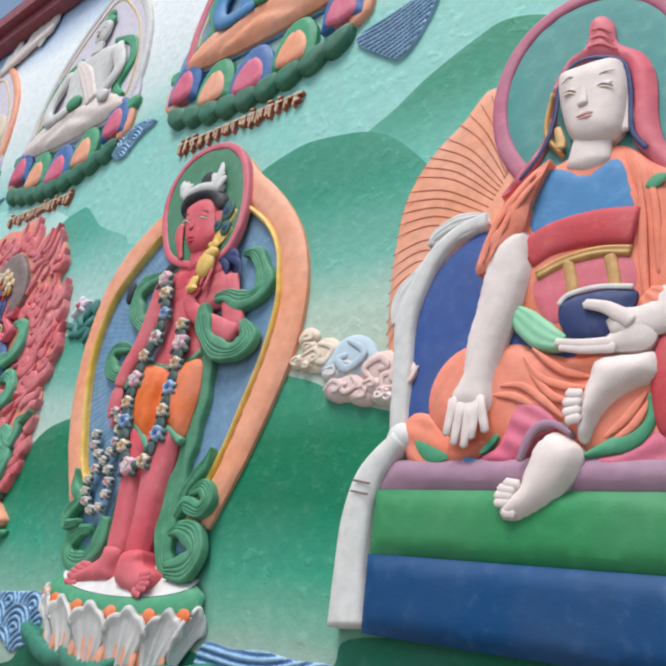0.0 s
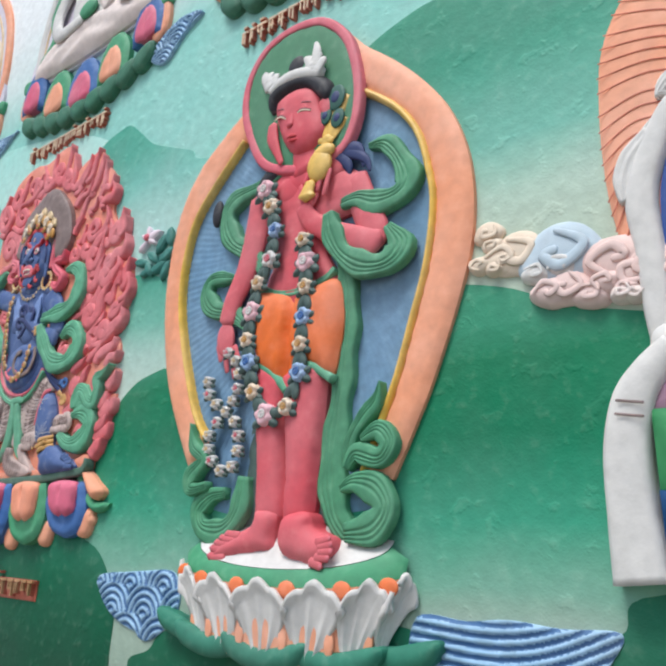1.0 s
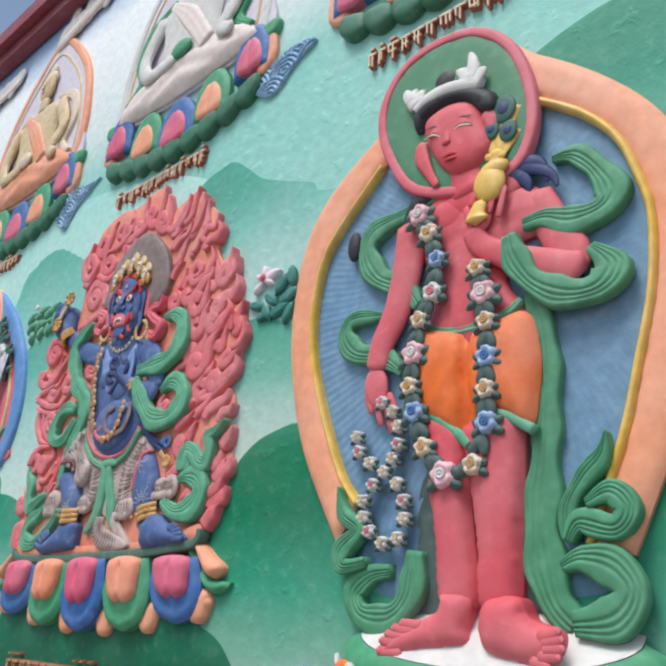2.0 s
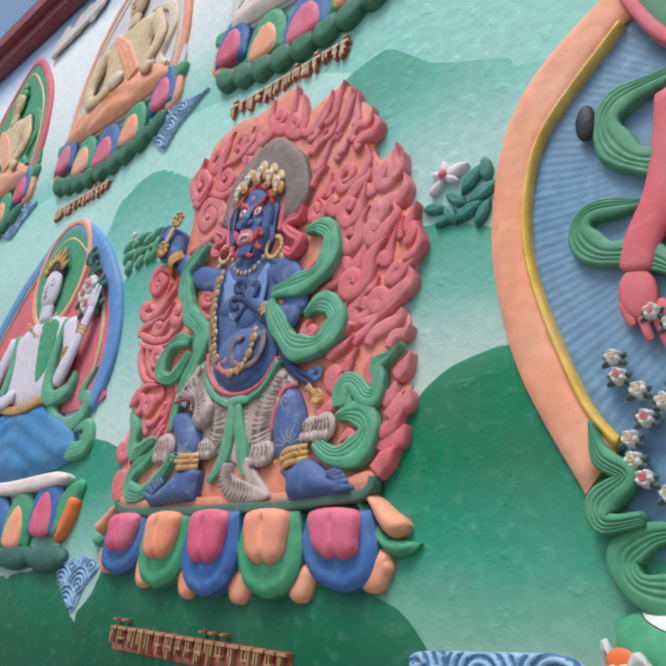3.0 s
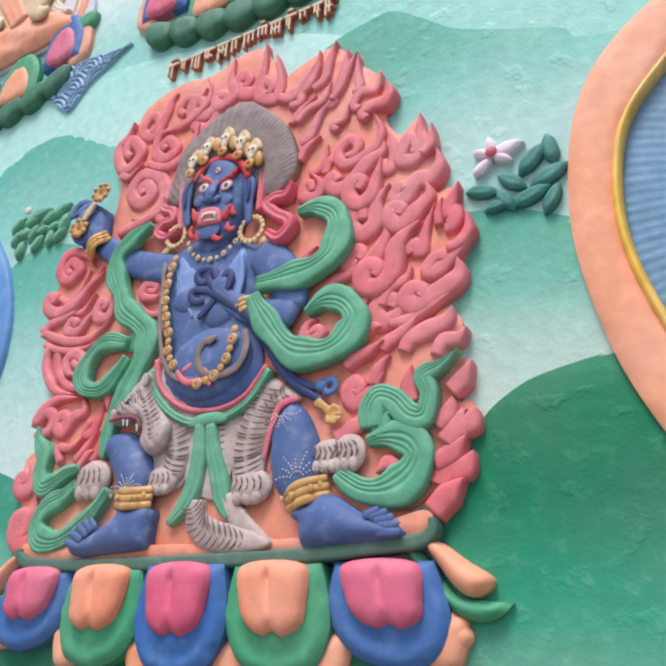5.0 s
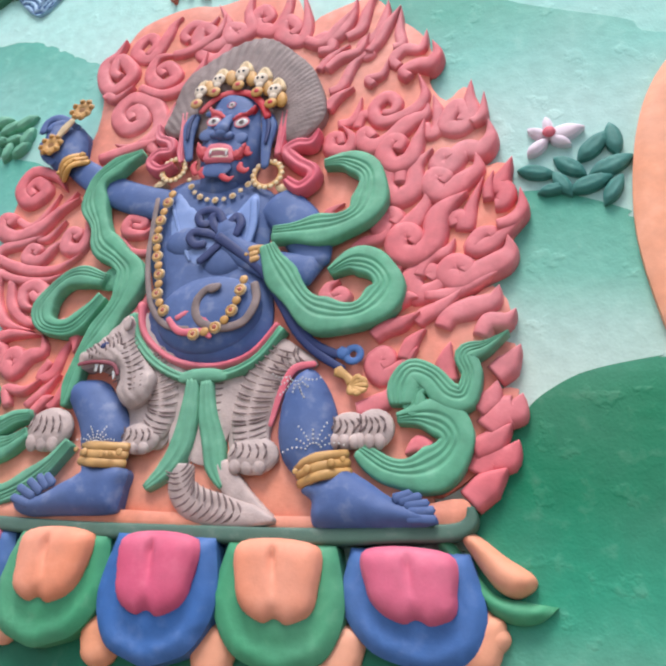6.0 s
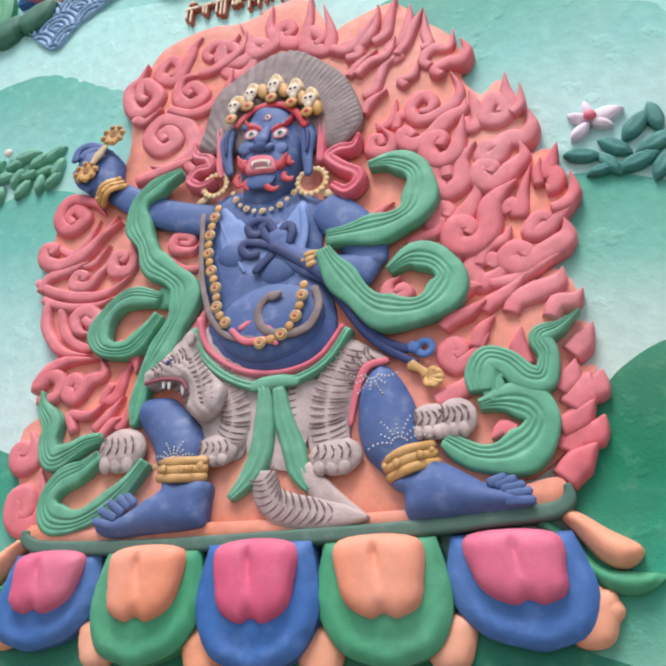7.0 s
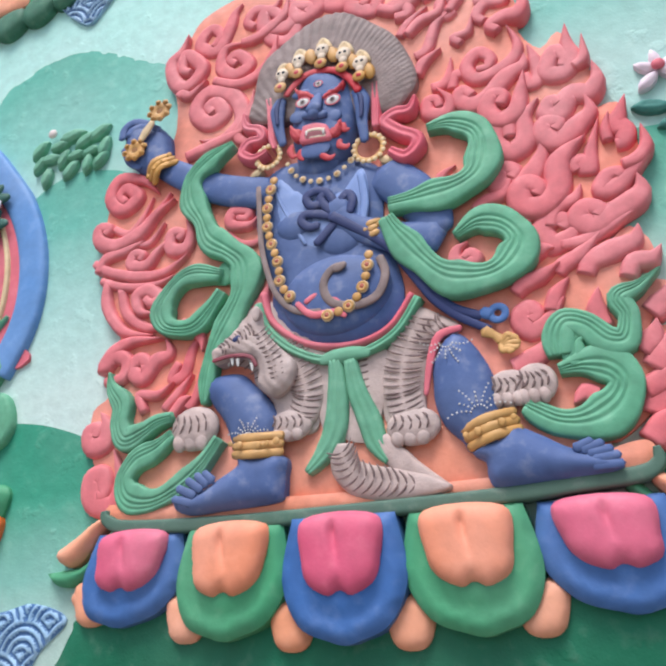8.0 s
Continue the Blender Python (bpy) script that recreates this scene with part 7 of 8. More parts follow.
seated_statue()
s = Shape()
s.puff([(-0.716, 2.493), (-0.697, 2.525), (-0.610, 2.538), (-0.521, 2.526), (-0.505, 2.501), (-0.531, 2.440), (-0.584, 2.388), (-0.662, 2.394), (-0.705, 2.441)], 0.07, NAVY, base=0.16, edge=0.06, step=0.018)
s.tube(D([(-0.712, 2.509), (-0.686, 2.533), (-0.610, 2.543), (-0.516, 2.528)], 0.21), 0.008, WHITE, sides=8)
tagged(s.make("alms_bowl"), "dark blue bowl with white rim in the statue's lap", "bowl")


def seated_aureole():
    e = thing("aureole", "salmon ribbed aureole and teal halo behind the seated statue", "aureole")
    out = [(-0.991, 3.416), (-1.141, 3.319), (-1.267, 3.195), (-1.337, 3.042), (-1.353, 2.853), (-1.347, 2.653), (-1.322, 2.477), (-1.262, 2.268)]
    Shape().puff(out + [(-0.875, 2.319), (-0.776, 2.858)], 0.05, SALMON, edge=0.04, step=0.03).make("field", e)
    inner = [(-0.928, 3.056), (-0.940, 3.027), (-0.967, 2.977), (-1.007, 2.915), (-1.093, 2.840), (-1.191, 2.717), (-1.240, 2.585), (-1.215, 2.304)]
    paint_rib = paint("rib_paint", (204, 116, 92))
    for i in range(26):
        u = i / 25
        a = curve(out, False, 8)[int(u * 55)]
        b = curve(inner, False, 8)[int(u * 55)]
        m = ((a[0] + b[0]) / 2, (a[1] + b[1]) / 2 + 0.035)
        Shape().tube(D([tuple(a), m, tuple(b)], [0.052, 0.056, 0.052]), 0.0024, paint_rib, sides=6).make("rib", e, "thin brown rib")
    ring = [(-0.871, 3.011), (-0.945, 3.143), (-0.979, 3.296), (-0.964, 3.456), (-0.901, 3.580), (-0.797, 3.654), (-0.665, 3.670), (-0.526, 3.612), (-0.402, 3.440), (-0.361, 3.164)]
    Shape().puff(ring + [(-0.410, 2.891), (-0.644, 2.889)], 0.03, paint("halo_teal", (78, 146, 142)), base=0.04, edge=0.03, step=0.04).make("halo", e, "teal halo disc")
    Shape().ribbon(ring, 0.062, 0.05, paint("mauve_pink_paint", (190, 108, 134)), base=0.04, folds=0).make("halo_ring", e, "mauve pink halo ring")
    s = Shape()
    for q, w in (([(-0.987, 2.887), (-1.089, 2.894), (-1.166, 2.864), (-1.194, 2.821)], [0.03, 0.06, 0.05, 0.01]), ([(-0.978, 2.865), (-1.052, 2.844), (-1.129, 2.822), (-1.187, 2.828)], [0.03, 0.04, 0.03, 0.01]), ([(-1.215, 2.729), (-1.266, 2.675), (-1.291, 2.616), (-1.289, 2.546)], [0.05, 0.07, 0.06, 0.03]), ([(-1.202, 2.758), (-1.236, 2.701), (-1.244, 2.640)], [0.03, 0.06, 0.04])):
        s.ribbon(D(q, 0.08), w, 0.04, WHITE, folds=3)
    s.make("scroll", e, "white carved scrollwork")


seated_aureole()


# ---- upper row ----
def upper_unit(cx, skin, cloth, trim, field, rim, label):
    """A lotus, an aureole and a small seated statue, high on the wall."""
    e = thing("lotus_pedestal", "lotus pedestal with dark green leaf rim and coloured petals", "lotus pedestal", "lotus pedestals of the upper row")
    xs = np.linspace(-0.64, 0.64, 10)
    for a, b in zip(xs[:-1], xs[1:]):
        za, zb = 3.905 + 0.28 * a * a, 3.905 + 0.28 * b * b
        m = (a + b) / 2
        Shape().puff([(cx + a, za + 0.1), (cx + a, za + 0.02), (cx + m, (za + zb) / 2 - 0.02), (cx + b, zb + 0.02), (cx + b, zb + 0.1), (cx + m, (za + zb) / 2 + 0.12)], 0.12, UPPER_LEAF, edge=0.05, side=0.4).make("leaf", e)
    for i in range(-2, 3):
        x = cx + i * 0.285
        z = 3.99 + 0.075 * i * i * 0.55
        w = 0.15 - 0.012 * abs(i)
        o, k = Shape(), Shape()
        o.puff([(x - w, z), (x - w, z), (x - w * 0.95, z + 0.16), (x - w * 0.5, z + 0.27), (x, z + 0.3), (x + w * 0.5, z + 0.27), (x + w * 0.95, z + 0.16), (x + w, z), (x + w, z)], 0.1, BLUE if i % 2 == 0 else JADE, edge=0.04, side=0.5)
        p = o.make("petal", e)
        k.puff([(x - w * 0.6, z + 0.01), (x - w * 0.6, z + 0.13), (x, z + 0.21), (x + w * 0.6, z + 0.13), (x + w * 0.6, z + 0.01)], 0.05, ROSE if i % 2 == 0 else SALMON, base=0.085, edge=0.04, side=0.2, fn=lambda a, b, d: -0.012 * np.exp(-((a - x) / 0.008) ** 2))
        k.make("petal_heart", p)
    for g in (-1, 1):
        Shape().puff([(cx + g * 0.62, 4.12), (cx + g * 0.72, 4.16), (cx + g * 0.73, 4.28), (cx + g * 0.68, 4.38), (cx + g * 0.6, 4.3)], 0.06, SALMON, edge=0.03).make("side_petal", e)
        Shape().puff([(cx + g * 0.56, 4.3), (cx + g * 0.72, 4.33), (cx + g * 0.73, 4.42), (cx + g * 0.6, 4.4)], 0.08, JADE, edge=0.03).make("side_leaf", e)
    e = thing("aureole", "tall painted aureole behind a small seated statue", "aureole", "aureoles of the upper row")
    line = [(cx - 0.6, 4.35), (cx - 0.63, 4.7), (cx - 0.52, 5.15), (cx - 0.28, 5.5), (cx, 5.72), (cx + 0.28, 5.5), (cx + 0.52, 5.15), (cx + 0.63, 4.7), (cx + 0.6, 4.35)]
    Shape().puff(line, 0.02, field, base=0.01, edge=0.05, step=0.08).make("field", e)
    Shape().ribbon(line, 0.07, 0.05, rim, folds=0).make("band", e)
    Shape().ribbon(shift(line, k=0.9, o=(cx, 4.35)), 0.025, 0.05, BONE, folds=0).make("rim", e, "thin cream rim")
    s = Shape()
    s.puff([(cx - 0.56, 4.36), (cx - 0.58, 4.44), (cx - 0.4, 4.56), (cx, 4.6), (cx + 0.4, 4.56), (cx + 0.58, 4.44), (cx + 0.56, 4.36), (cx, 4.32)], 0.17, cloth, edge=0.1, step=0.04, fn=lambda x, z, d: 0.012 * np.sin(50 * (z + 0.4 * np.abs(x - cx))) * np.clip(d / 0.05, 0, 1))
    s.puff([(cx - 0.2, 4.5), (cx - 0.26, 4.8), (cx - 0.3, 5.0), (cx - 0.12, 5.08), (cx + 0.12, 5.08), (cx + 0.3, 5.0), (cx + 0.26, 4.8), (cx + 0.2, 4.5)], 0.15, skin, edge=0.1, step=0.03)
    s.ribbon([(cx - 0.2, 5.05, 0.12), (cx, 4.85, 0.15), (cx + 0.2, 4.55, 0.14)], [0.06, 0.14, 0.12], 0.03, cloth, folds=3)
    s.tube([(cx - 0.28, 4.98, 0.1), (cx - 0.4, 4.75, 0.12), (cx - 0.3, 4.56, 0.18), (cx - 0.06, 4.56, 0.2)], [0.07, 0.06, 0.05, 0.04], skin)
    s.tube([(cx + 0.28, 4.98, 0.1), (cx + 0.42, 4.75, 0.12), (cx + 0.34, 4.56, 0.18), (cx + 0.42, 4.5, 0.2)], [0.07, 0.06, 0.05, 0.04], skin)
    s.ball((cx, 4.6, 0.2), (0.09, 0.06, 0.06), trim)
    s.tube([(cx, 5.05, 0.1), (cx, 5.14, 0.1)], 0.065, skin)
    pale_face(s, (cx, 5.26), 0.11, 0.095, 0.125, skin, 0)
    s.ball((cx, 5.34, 0.09), (0.1, 0.07, 0.08), trim)
    s.ball((cx, 5.43, 0.08), (0.05, 0.05, 0.05), trim)
    for g in (-1, 1):
        s.ribbon([(cx + g * 0.2, 5.1, 0.06), (cx + g * 0.42, 5.0, 0.05), (cx + g * 0.5, 4.8, 0.05), (cx + g * 0.42, 4.6, 0.08), (cx + g * 0.55, 4.48, 0.08)], [0.04, 0.08, 0.09, 0.08, 0.03], 0.04, trim, folds=3)
    tagged(s.make("deity_statue"), label, "statue", "statues of the upper row")


upper_unit(-4.22, WHITE, FLESH, JADE, LILAC, WHITE, "white seated deity statue with pink legs and green scarf")
upper_unit(-2.42, SHIRT, SALMON, JADE, PANEL, PINK, "blue seated deity statue with orange cloth and green scarf")
upper_unit(-5.98, BONE, SALMON, CREAM, LILAC, SALMON, "gold seated statue in a salmon robe")
upper_unit(-7.78, BONE, SALMON, JADE, JADE, PINK, "pale yellow seated deity statue with green scarf")
upper_unit(-9.6, FLESH, ROSE, JADE, LILAC, SALMON, "pale seated deity statue with rose cloth")


# ---- pale statue beside the blue one ----
def pale_unit():
    cx = -6.16
    e = thing("aureole", "blue banded aureole with pink field behind the pale statue", "aureole")
    right = [(-5.759, 3.383), (-5.549, 3.155), (-5.448, 3.006), (-5.386, 2.841), (-5.369, 2.678), (-5.393, 2.546), (-5.455, 2.423)]
    line = [(cx, 3.62)] + right
    full = [(2 * cx - x, z) for x, z in reversed(line[1:])] + line
    Shape().puff(full, 0.03, PINK, base=0.015, edge=0.05, step=0.06, fn=lambda x, z, d: 0.003 * np.sin(120 * (z + 0.3 * x))).make("field", e)
    Shape().ribbon(full, 0.11, 0.07, paint("band_blue", (104, 146, 200)), folds=0, bow=0.5).make("band", e, "broad blue band")
    Shape().ribbon([(cx + (x - cx) * 0.87, 2.8 + (z - 2.8) * 0.9) for x, z in full], 0.025, 0.075, BONE, folds=0).make("rim", e, "cream rim")
    h = ellipse(cx + 0.02, 3.3, 0.3, 0.34, 20)
    Shape().puff(h, 0.03, JADE, base=0.04, edge=0.03, step=0.05).make("halo", e, "green halo disc")
    Shape().ribbon(h, 0.05, 0.06, SALMON, base=0.03, folds=0, closed=True).make("halo_ring", e, "salmon halo ring")
    s = Shape()
    s.puff([(cx - 0.24, 2.5), (cx - 0.3, 2.75), (cx - 0.34, 2.92), (cx - 0.1, 3.02), (cx + 0.1, 3.02), (cx + 0.34, 2.92), (cx + 0.28, 2.75), (cx + 0.22, 2.5)], 0.16, LILAC, edge=0.12, step=0.03)
    s.puff([(cx - 0.6, 2.14), (cx - 0.62, 2.3), (cx - 0.3, 2.46), (cx, 2.5), (cx + 0.3, 2.46), (cx + 0.62, 2.3), (cx + 0.6, 2.14), (cx, 2.08)], 0.17, SHIRT, edge=0.1, step=0.035, fn=lambda x, z, d: 0.01 * np.sin(55 * (z + 0.4 * np.abs(x - cx))) * np.clip(d / 0.05, 0, 1))
    s.ribbon([(cx - 0.28, 2.5, 0.15), (cx, 2.46, 0.18), (cx + 0.28, 2.5, 0.15)], 0.05, 0.03, GOLD, folds=3)
    s.tube([(cx, 3.0, 0.11), (cx, 3.08, 0.11)], 0.07, LILAC)
    pale_face(s, (cx, 3.2), 0.13, 0.1, 0.14, LILAC, 0)
    s.ball((cx, 3.3, 0.1), (0.11, 0.07, 0.09), BLACK)
    s.ball((cx, 3.42, 0.09), (0.05, 0.06, 0.05), HAIR)
    for k in range(7):
        a = radians(20 + 140 * k / 6)
        s.tube([(cx + 0.1 * math.cos(a), 3.28 + 0.09 * math.sin(a), 0.17), (cx + 0.15 * math.cos(a), 3.3 + 0.15 * math.sin(a), 0.15)], [0.026, 0.008], GOLD, sides=8)
    beads(s, [(cx - 0.16, 3.0), (cx, 2.9), (cx + 0.16, 3.0)], 0.16, 0.02, BONE, GOLD)
    s.puff([(cx + 0.02, 2.95), (cx + 0.14, 2.98), (cx + 0.24, 2.9), (cx + 0.2, 2.66), (cx + 0.1, 2.62)], 0.03, JADE, base=0.14, edge=0.03)
    arm = [(cx + 0.34, 2.92, 0.1), (cx + 0.42, 2.72, 0.12), (cx + 0.4, 2.6, 0.16), (cx + 0.5, 2.74, 0.18), (cx + 0.58, 2.95, 0.16)]
    s.tube(arm, [0.07, 0.06, 0.058, 0.048, 0.036], LILAC, sides=14)
    toes(s, [(cx + 0.57, 2.95), (cx + 0.56, 3.06), (cx + 0.59, 2.95), (cx + 0.59, 3.08), (cx + 0.61, 2.95), (cx + 0.63, 3.06)], 0.016, 0.17, LILAC)
    s.tube([(cx - 0.34, 2.92, 0.1), (cx - 0.46, 2.68, 0.12), (cx - 0.34, 2.52, 0.18), (cx - 0.1, 2.55, 0.2)], [0.07, 0.06, 0.05, 0.04], LILAC, sides=14)
    for k in (-1, 0, 1):
        s.tube([(cx + 0.49, 2.83 + 0.02 * k, 0.19), (cx + 0.53, 2.84 + 0.02 * k, 0.215), (cx + 0.59, 2.82 + 0.02 * k, 0.19)], 0.008, GOLD, sides=7)
        s.tube([(cx + 0.36, 2.72 + 0.02 * k, 0.16), (cx + 0.42, 2.74 + 0.02 * k, 0.185), (cx + 0.47, 2.7 + 0.02 * k, 0.16)], 0.008, GOLD, sides=7)
    for g in (1, -1):
        f = lambda pts: [(cx + g * x, z, d) for x, z, d in pts]
        s.ribbon(f([(0.3, 2.95, 0.12), (0.26, 2.7, 0.15), (0.32, 2.5, 0.17), (0.48, 2.52, 0.12), (0.52, 2.62, 0.08)]), [0.05, 0.08, 0.09, 0.08, 0.02], 0.04, GREEN, folds=4)
        s.ribbon(f([(0.34, 2.5, 0.12), (0.42, 2.36, 0.1), (0.6, 2.34, 0.06), (0.7, 2.44, 0.05), (0.62, 2.5, 0.05), (0.72, 2.62, 0.04)]), [0.06, 0.09, 0.09, 0.08, 0.06, 0.01], 0.04, GREEN, folds=4)
        s.ribbon(f([(0.5, 2.26, 0.12), (0.62, 2.2, 0.09), (0.76, 2.22, 0.05), (0.74, 2.32, 0.05), (0.64, 2.3, 0.05)]), [0.06, 0.09, 0.09, 0.07, 0.02], 0.04, GREEN, folds=4)
    tagged(s.make("deity_statue"), "pale lilac seated deity statue with gold crown and green scarf", "statue", "statues on the wall")
    e = thing("flower_spray", "spray of carved white flowers and dark leaves beside the hand", "flowers")
    for p, q in zip([(-5.757, 3.302), (-5.686, 3.196), (-5.686, 3.111), (-5.727, 3.071), (-5.563, 2.977), (-5.672, 3.000), (-5.575, 3.085)], (0, 0, 1, 1, 0, 1, 0)):
        if q:
            f = flower(p[0], p[1], 0.14, 0.06, WHITE, PINK, LEAF, "flower", "", "")
        else:
            s = Shape()
            for k in range(4):
                s.ball((p[0] + 0.03 * math.cos(k * 1.6), p[1] + 0.03 * math.sin(k * 1.6), 0.12), (0.045, 0.022, 0.03), LEAF, 40 * k)
            f = s.make("leaf")
        f.parent = e
    e = thing("lotus_pedestal", "lotus pedestal with blue petals and pink hearts", "lotus pedestal", "lotus pedestals")
    for i in range(-2, 3):
        out, heart = Shape(), Shape()
        x = cx + i * 0.27
        z = 1.72 + 0.02 * i * i
        w = 0.14
        out.puff([(x - w, z), (x - w, z), (x - w * 0.95, z + 0.18), (x, z + 0.3), (x + w * 0.95, z + 0.18), (x + w, z), (x + w, z)], 0.12, BLUE if i % 2 == 0 else JADE, edge=0.04)
        p = out.make("petal", e)
        heart.puff([(x - w * 0.6, z + 0.01), (x - w * 0.6, z + 0.13), (x, z + 0.21), (x + w * 0.6, z + 0.13), (x + w * 0.6, z + 0.01)], 0.05, ROSE if i % 2 == 0 else SALMON, base=0.1, edge=0.04, side=0.2)
        heart.make("petal_heart", p)
    for g in (-1, 1):
        Shape().puff([(cx + g * 0.64, 1.8), (cx + g * 0.76, 1.86), (cx + g * 0.84, 2.02), (cx + g * 0.78, 2.06), (cx + g * 0.66, 1.98)], 0.1, JADE, edge=0.03).make("side_leaf", e)
        Shape().puff([(cx + g * 0.7, 1.78), (cx + g * 0.78, 1.82), (cx + g * 0.83, 1.95), (cx + g * 0.76, 1.97)], 0.13, ORANGE, edge=0.03).make("side_petal", e)
    xs = np.linspace(-0.8, 0.8, 6)
    for a, b in zip(xs[:-1], xs[1:]):
        m = (a + b) / 2
        Shape().puff([(cx + a, 1.74), (cx + a, 1.67), (cx + m, 1.64), (cx + b, 1.67), (cx + b, 1.74), (cx + m, 1.76)], 0.14, LEAF, edge=0.05).make("leaf", e)
    Shape().puff([(cx - 0.66, 2.04), (cx - 0.6, 2.1), (cx, 2.07), (cx + 0.6, 2.1), (cx + 0.66, 2.04), (cx, 2.0)], 0.16, FLESH, edge=0.03, side=0.7).make("seat_top", e, "cream seat edge")


pale_unit()


# ---- clouds, plants, writing ----
CLOUD_PINK = paint("cloud_pink", (226, 196, 190))
CLOUD_BLUE = paint("cloud_blue", (186, 200, 212))


def cloud_bank():
    e = thing("cloud_bank", "bank of carved cream, pink and blue cloud scrolls", "cloud relief")
    lobes = (([(-1.695, 2.569)], 0.07, CREAM), ([(-1.608, 2.482), (-1.648, 2.478)], 0.115, CREAM), ([(-1.679, 2.523), (-1.721, 2.473)], 0.05, CREAM), ([(-1.638, 2.475), (-1.671, 2.451)], 0.045, CREAM), ([(-1.479, 2.453)], 0.15, CLOUD_BLUE), ([(-1.545, 2.409), (-1.471, 2.418)], 0.075, WHITE), ([(-1.331, 2.406), (-1.281, 2.360), (-1.238, 2.374)], 0.12, CLOUD_PINK), ([(-1.456, 2.348), (-1.395, 2.318), (-1.504, 2.345)], 0.085, CLOUD_PINK), ([(-1.354, 2.344), (-1.302, 2.317)], 0.06, CLOUD_PINK), ([(-1.281, 2.300), (-1.312, 2.306)], 0.045, FLESH))
    k = 0
    for pts, size, m in lobes:
        for p in pts:
            k += 1
            r = size * (0.62 + 0.1 * (k % 3))
            line = [(p[0] + r * (1 + 0.07 * math.cos(3 * a + k)) * math.cos(a), p[1] + 0.72 * r * (1 + 0.07 * math.cos(3 * a + k)) * math.sin(a)) for a in np.linspace(0, 2 * math.pi, 19)[:-1]]
            s = Shape().puff(line, 0.05 + 0.004 * k, m, base=0.0, edge=r * 0.8, step=r / 9, side=0.2)
            s.tube([(p[0] + r * q * math.cos(a), p[1] + 0.72 * r * q * math.sin(a), 0.052 + 0.004 * k) for q, a in ((0.12, k), (0.3, k + 1.6), (0.45, k + 3.2), (0.62, k + 4.8), (0.75, k + 6.2))], [r * 0.1, r * 0.15, r * 0.15, r * 0.13, r * 0.05], m, sides=8)
            s.make("cloud_puff", e)


cloud_bank()


def sky_cloud(p, w, h, turn):
    s = Shape()
    c, t = math.cos(radians(turn)), math.sin(radians(turn))
    for i in range(7):
        u = (i / 6 - 0.5) * w
        s.ball((p[0] + u * c, p[1] + u * t + h * 0.2 * math.sin(i * 2.1), 0.03), (w * 0.12, h * (0.5 + 0.2 * (i % 2)), 0.05), WHITE)
    s.tube([(p[0] - w * 0.55 * c, p[1] - w * 0.55 * t - h * 0.4, 0.05), (p[0] + w * 0.55 * c, p[1] + w * 0.55 * t - h * 0.4, 0.05)], h * 0.25, FLESH)
    tagged(s.make("cloud_relief"), "small white carved cloud on the painted sky", "cloud relief", "clouds in the sky", "structure")


sky_cloud((-5.643, 5.856), 0.7, 0.22, 12)
sky_cloud((-7.029, 5.707), 0.7, 0.16, 8)


def leaf_sprig(name, label, leaves, d, mat):
    e = thing(name, label, "carved plant", "small plants on the hills")
    for x, z, size, turn in leaves:
        a = radians(turn)
        s = Shape()
        f = lambda u, v: (x + size * (u * math.cos(a) - v * math.sin(a)), z + size * (u * math.sin(a) + v * math.cos(a)))
        s.puff([f(-1, 0), f(-1, 0), f(-0.4, 0.36), f(0.4, 0.34), f(1, 0), f(1, 0), f(0.4, -0.34), f(-0.4, -0.36)], d, mat, base=0.012, edge=size * 0.3, step=size / 7, side=0.3, fn=lambda a1, b1, dd: -0.006 * np.exp(-((-(a1 - x) * math.sin(a) + (b1 - z) * math.cos(a)) / (size * 0.06)) ** 2))
        s.make("leaf", e)
    return e


BUSH = paint("bush_green", (112, 172, 142), grain=0.16)
PETAL = paint("lilac_white_petal", (232, 212, 222))
TEAL_LEAF = paint("teal_leaf", (70, 128, 120), grain=0.16)
spots = [(-3.289, 2.923), (-3.239, 2.941), (-3.346, 2.867), (-3.429, 2.858), (-3.365, 2.815), (-3.298, 2.809), (-3.248, 2.858), (-3.245, 2.785), (-3.387, 2.801)]
e = leaf_sprig("plant_relief", "dark teal carved leaves with one pink and white flower", [(*p, s * 0.001, t) for p, s, t in zip(spots, (60, 54, 52, 50, 46, 58, 62, 50, 40), (48, 100, -38, -14, -60, 20, 25, 62, 10))], 0.045, TEAL_LEAF)
bloom = Shape()
for p, size, turn in zip([(-3.423, 2.937), (-3.355, 2.977), (-3.399, 3.003), (-3.425, 2.983), (-3.368, 2.951)], (0.036, 0.05, 0.03, 0.03, 0.032), (40, 12, 100, 150, -30)):
    a = radians(turn)
    f = lambda u, v: (p[0] + size * (u * math.cos(a) - v * math.sin(a)), p[1] + size * (u * math.sin(a) + v * math.cos(a)))
    bloom.puff([f(-1, 0), f(-0.4, 0.42), f(0.4, 0.36), f(1, 0), f(1, 0), f(0.4, -0.36), f(-0.4, -0.42)], 0.04, PETAL, base=0.02, edge=0.02, step=0.007, side=0.3)
bloom.ball((*(-3.395, 2.972), 0.06), (0.017, 0.016, 0.03), PINK)
bloom.make("flower", e, "lilac white flower with pointed petals")
rng = random.Random(8)
spots = [(-5.380, 3.150), (-5.419, 3.215), (-5.344, 3.277), (-5.293, 3.309), (-5.232, 3.272), (-5.171, 3.291), (-5.316, 3.214), (-5.261, 3.217), (-5.197, 3.217), (-5.144, 3.220), (-5.374, 3.230), (-5.208, 3.166), (-5.155, 3.169), (-5.431, 3.283), (-5.279, 3.159)]
e = leaf_sprig("plant_relief", "small green carved bush with a pale pink bud", [(*p, 0.047 * rng.uniform(0.85, 1.25), rng.uniform(-10, 80)) for p in spots], 0.055, BUSH)
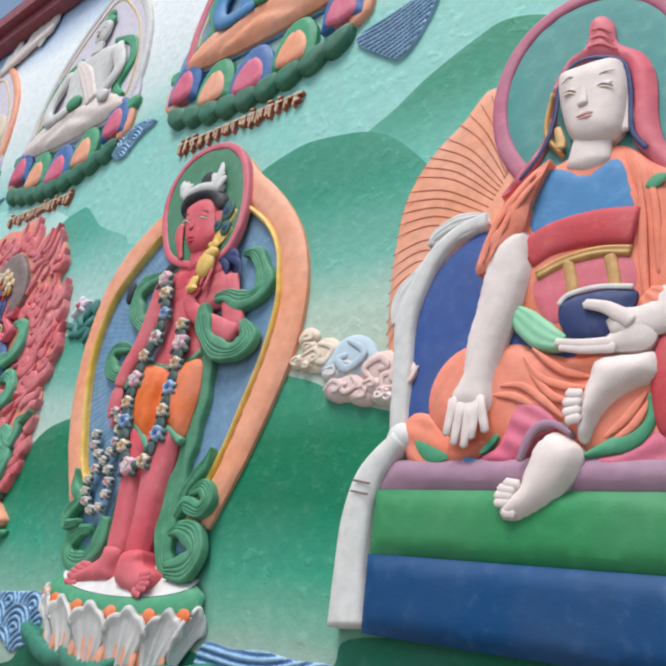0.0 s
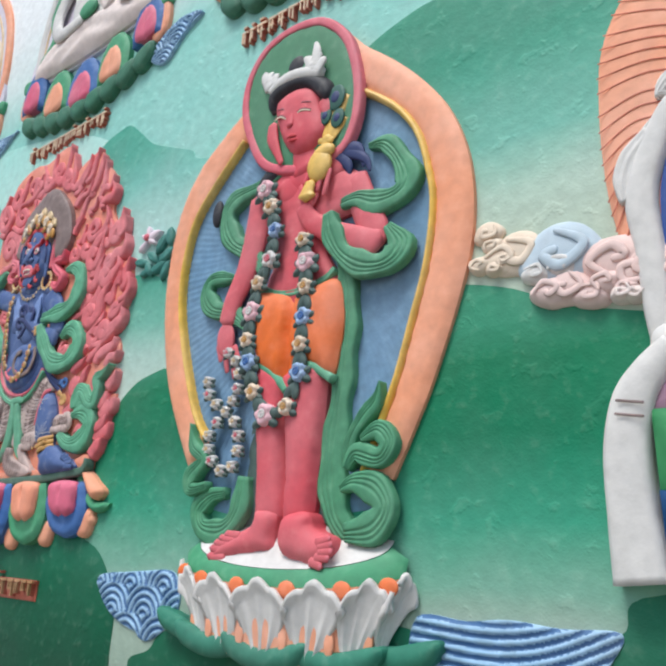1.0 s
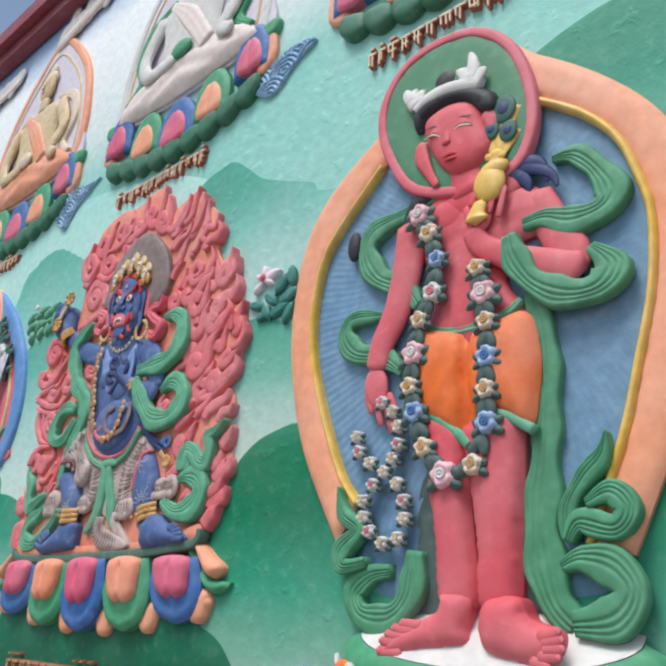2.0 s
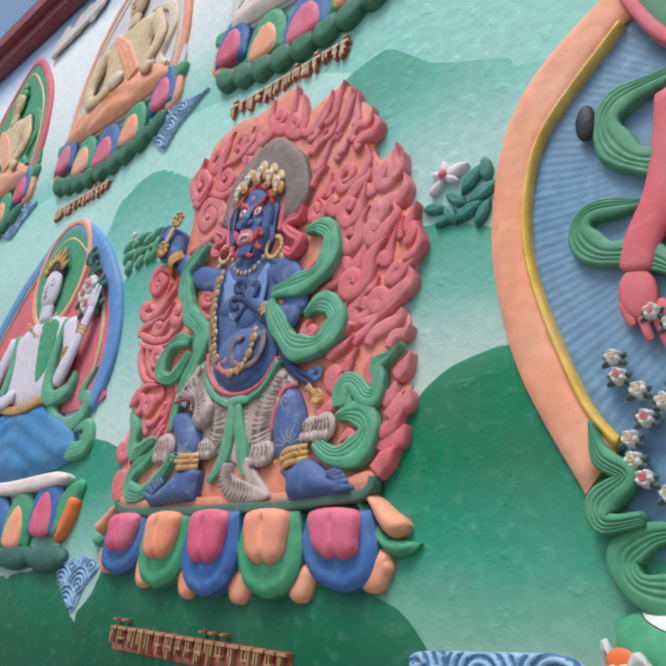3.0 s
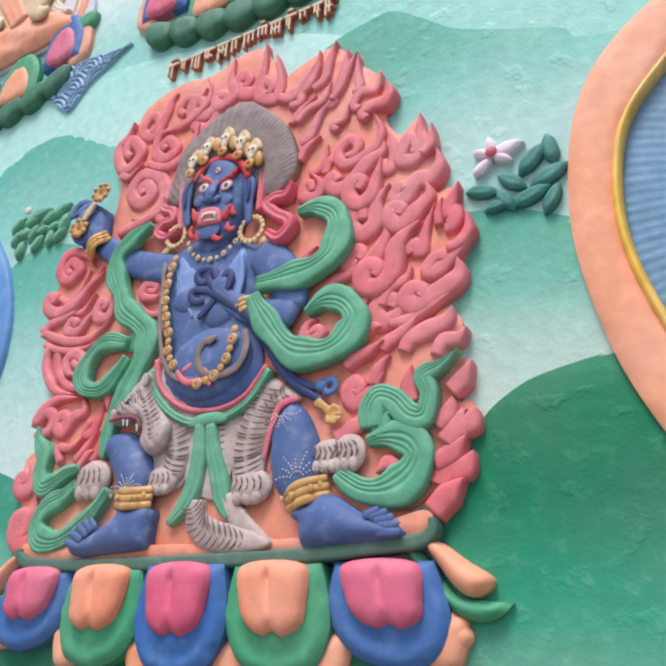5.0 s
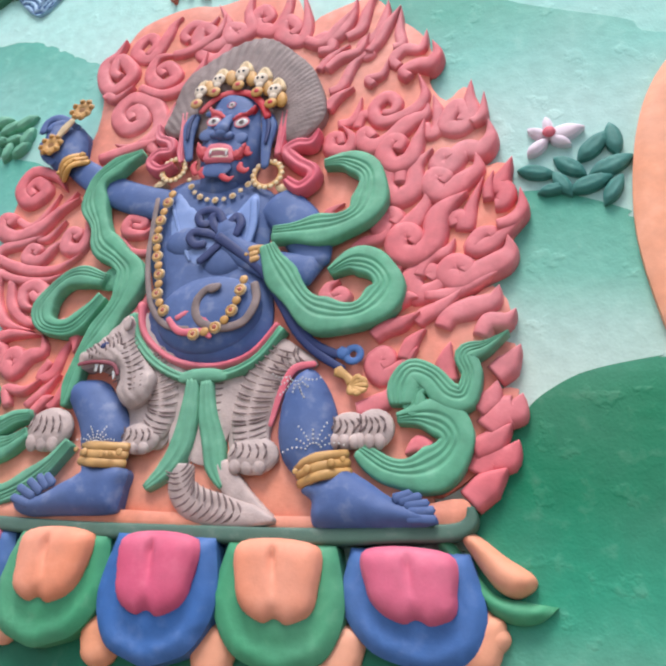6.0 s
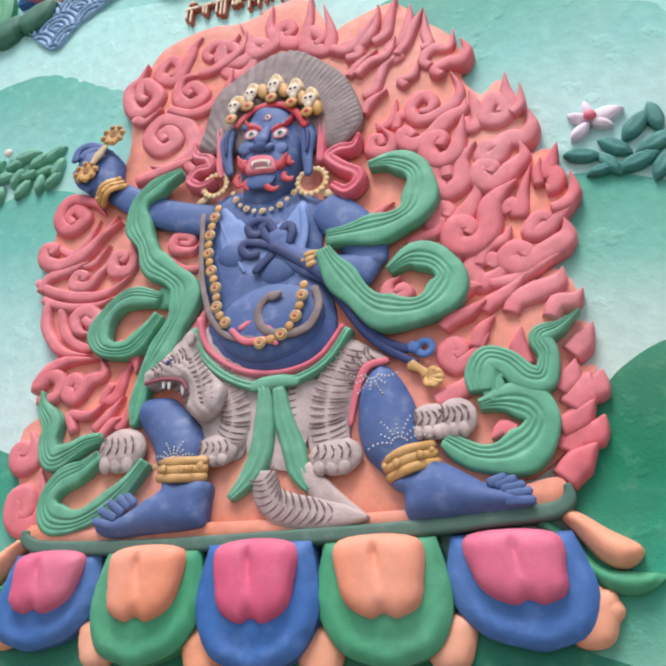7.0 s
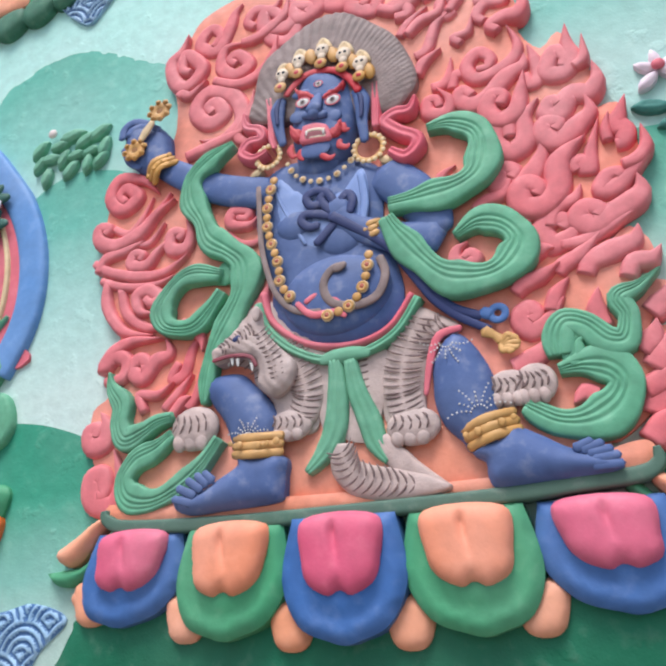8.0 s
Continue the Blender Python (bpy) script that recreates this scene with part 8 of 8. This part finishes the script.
s = Shape()
s.ball((*(-5.380, 3.339), 0.04), (0.018, 0.018, 0.03), FLESH)
s.make("bud", e, "pale pink bud")


OCHRE = paint("ochre_letter", (176, 136, 96), grain=0.2)


def inscription(x0, x1, z, h, d, seed, board):
    """A line of raised letters that cannot be read: plain bars under a head stroke."""
    r = random.Random(seed)
    e = thing("inscription", "raised cream lettering with brick red sides" if not board else "ochre lettering in raised plaster on the hill", "inscription", "inscriptions on the wall")
    x = x0
    face = LETTER if not board else OCHRE
    while x < x1 - 0.02:
        w = r.uniform(0.04, 0.062)
        s = Shape()

        def bar(a, b, c, q, t):
            for m, lift, dd in ((SIGN, 0.0, d), (face, d, 0.004)):
                k = 0.0 if m is SIGN else 0.0025
                s.puff([(a + k, c + k), (a + k, c + k), (b - k, c + k), (b - k, c + k), (b - k, q - k), (b - k, q - k), (a + k, q - k), (a + k, q - k)], dd, m, base=lift, edge=0.003, step=0.03, side=0.7)
        bar(x, x + w, z - 0.014, z, d)
        for i in range(r.choice((2, 2, 3))):
            a = x + w * (0.1 + 0.3 * i) + r.uniform(-0.003, 0.003)
            bar(a, a + 0.011, z - h * r.uniform(0.45, 1.0), z - 0.012, d)
        if r.random() < 0.5:
            bar(x + w * 0.1, x + w * 0.8, z - h * 0.55, z - h * 0.55 + 0.011, d)
        if r.random() < 0.35:
            bar(x + w * 0.2, x + w * 0.7, z + 0.016, z + 0.027, d)
        s.make("letter", e, smooth=False)
        x += w + 0.006


inscription(-2.9, -2.03, 3.84, 0.085, 0.045, 1, False)
inscription(-4.71, -3.95, 3.845, 0.085, 0.045, 2, False)
inscription(-6.5, -5.85, 3.85, 0.085, 0.045, 3, False)
inscription(-4.83, -3.86, 1.475, 0.085, 0.11, 4, True)
for x0, x1 in ((-4.84, -3.85),):
    s = Shape()
    s.puff([(x0, 1.39), (x0, 1.39), (x0, 1.47), (x0, 1.47), (x1, 1.47), (x1, 1.47), (x1, 1.39), (x1, 1.39)], 0.06, SIGN, base=0.0, edge=0.01, step=0.05)
    tagged(s.make("sign_board"), "narrow brick red board behind the lower lettering", "sign board")
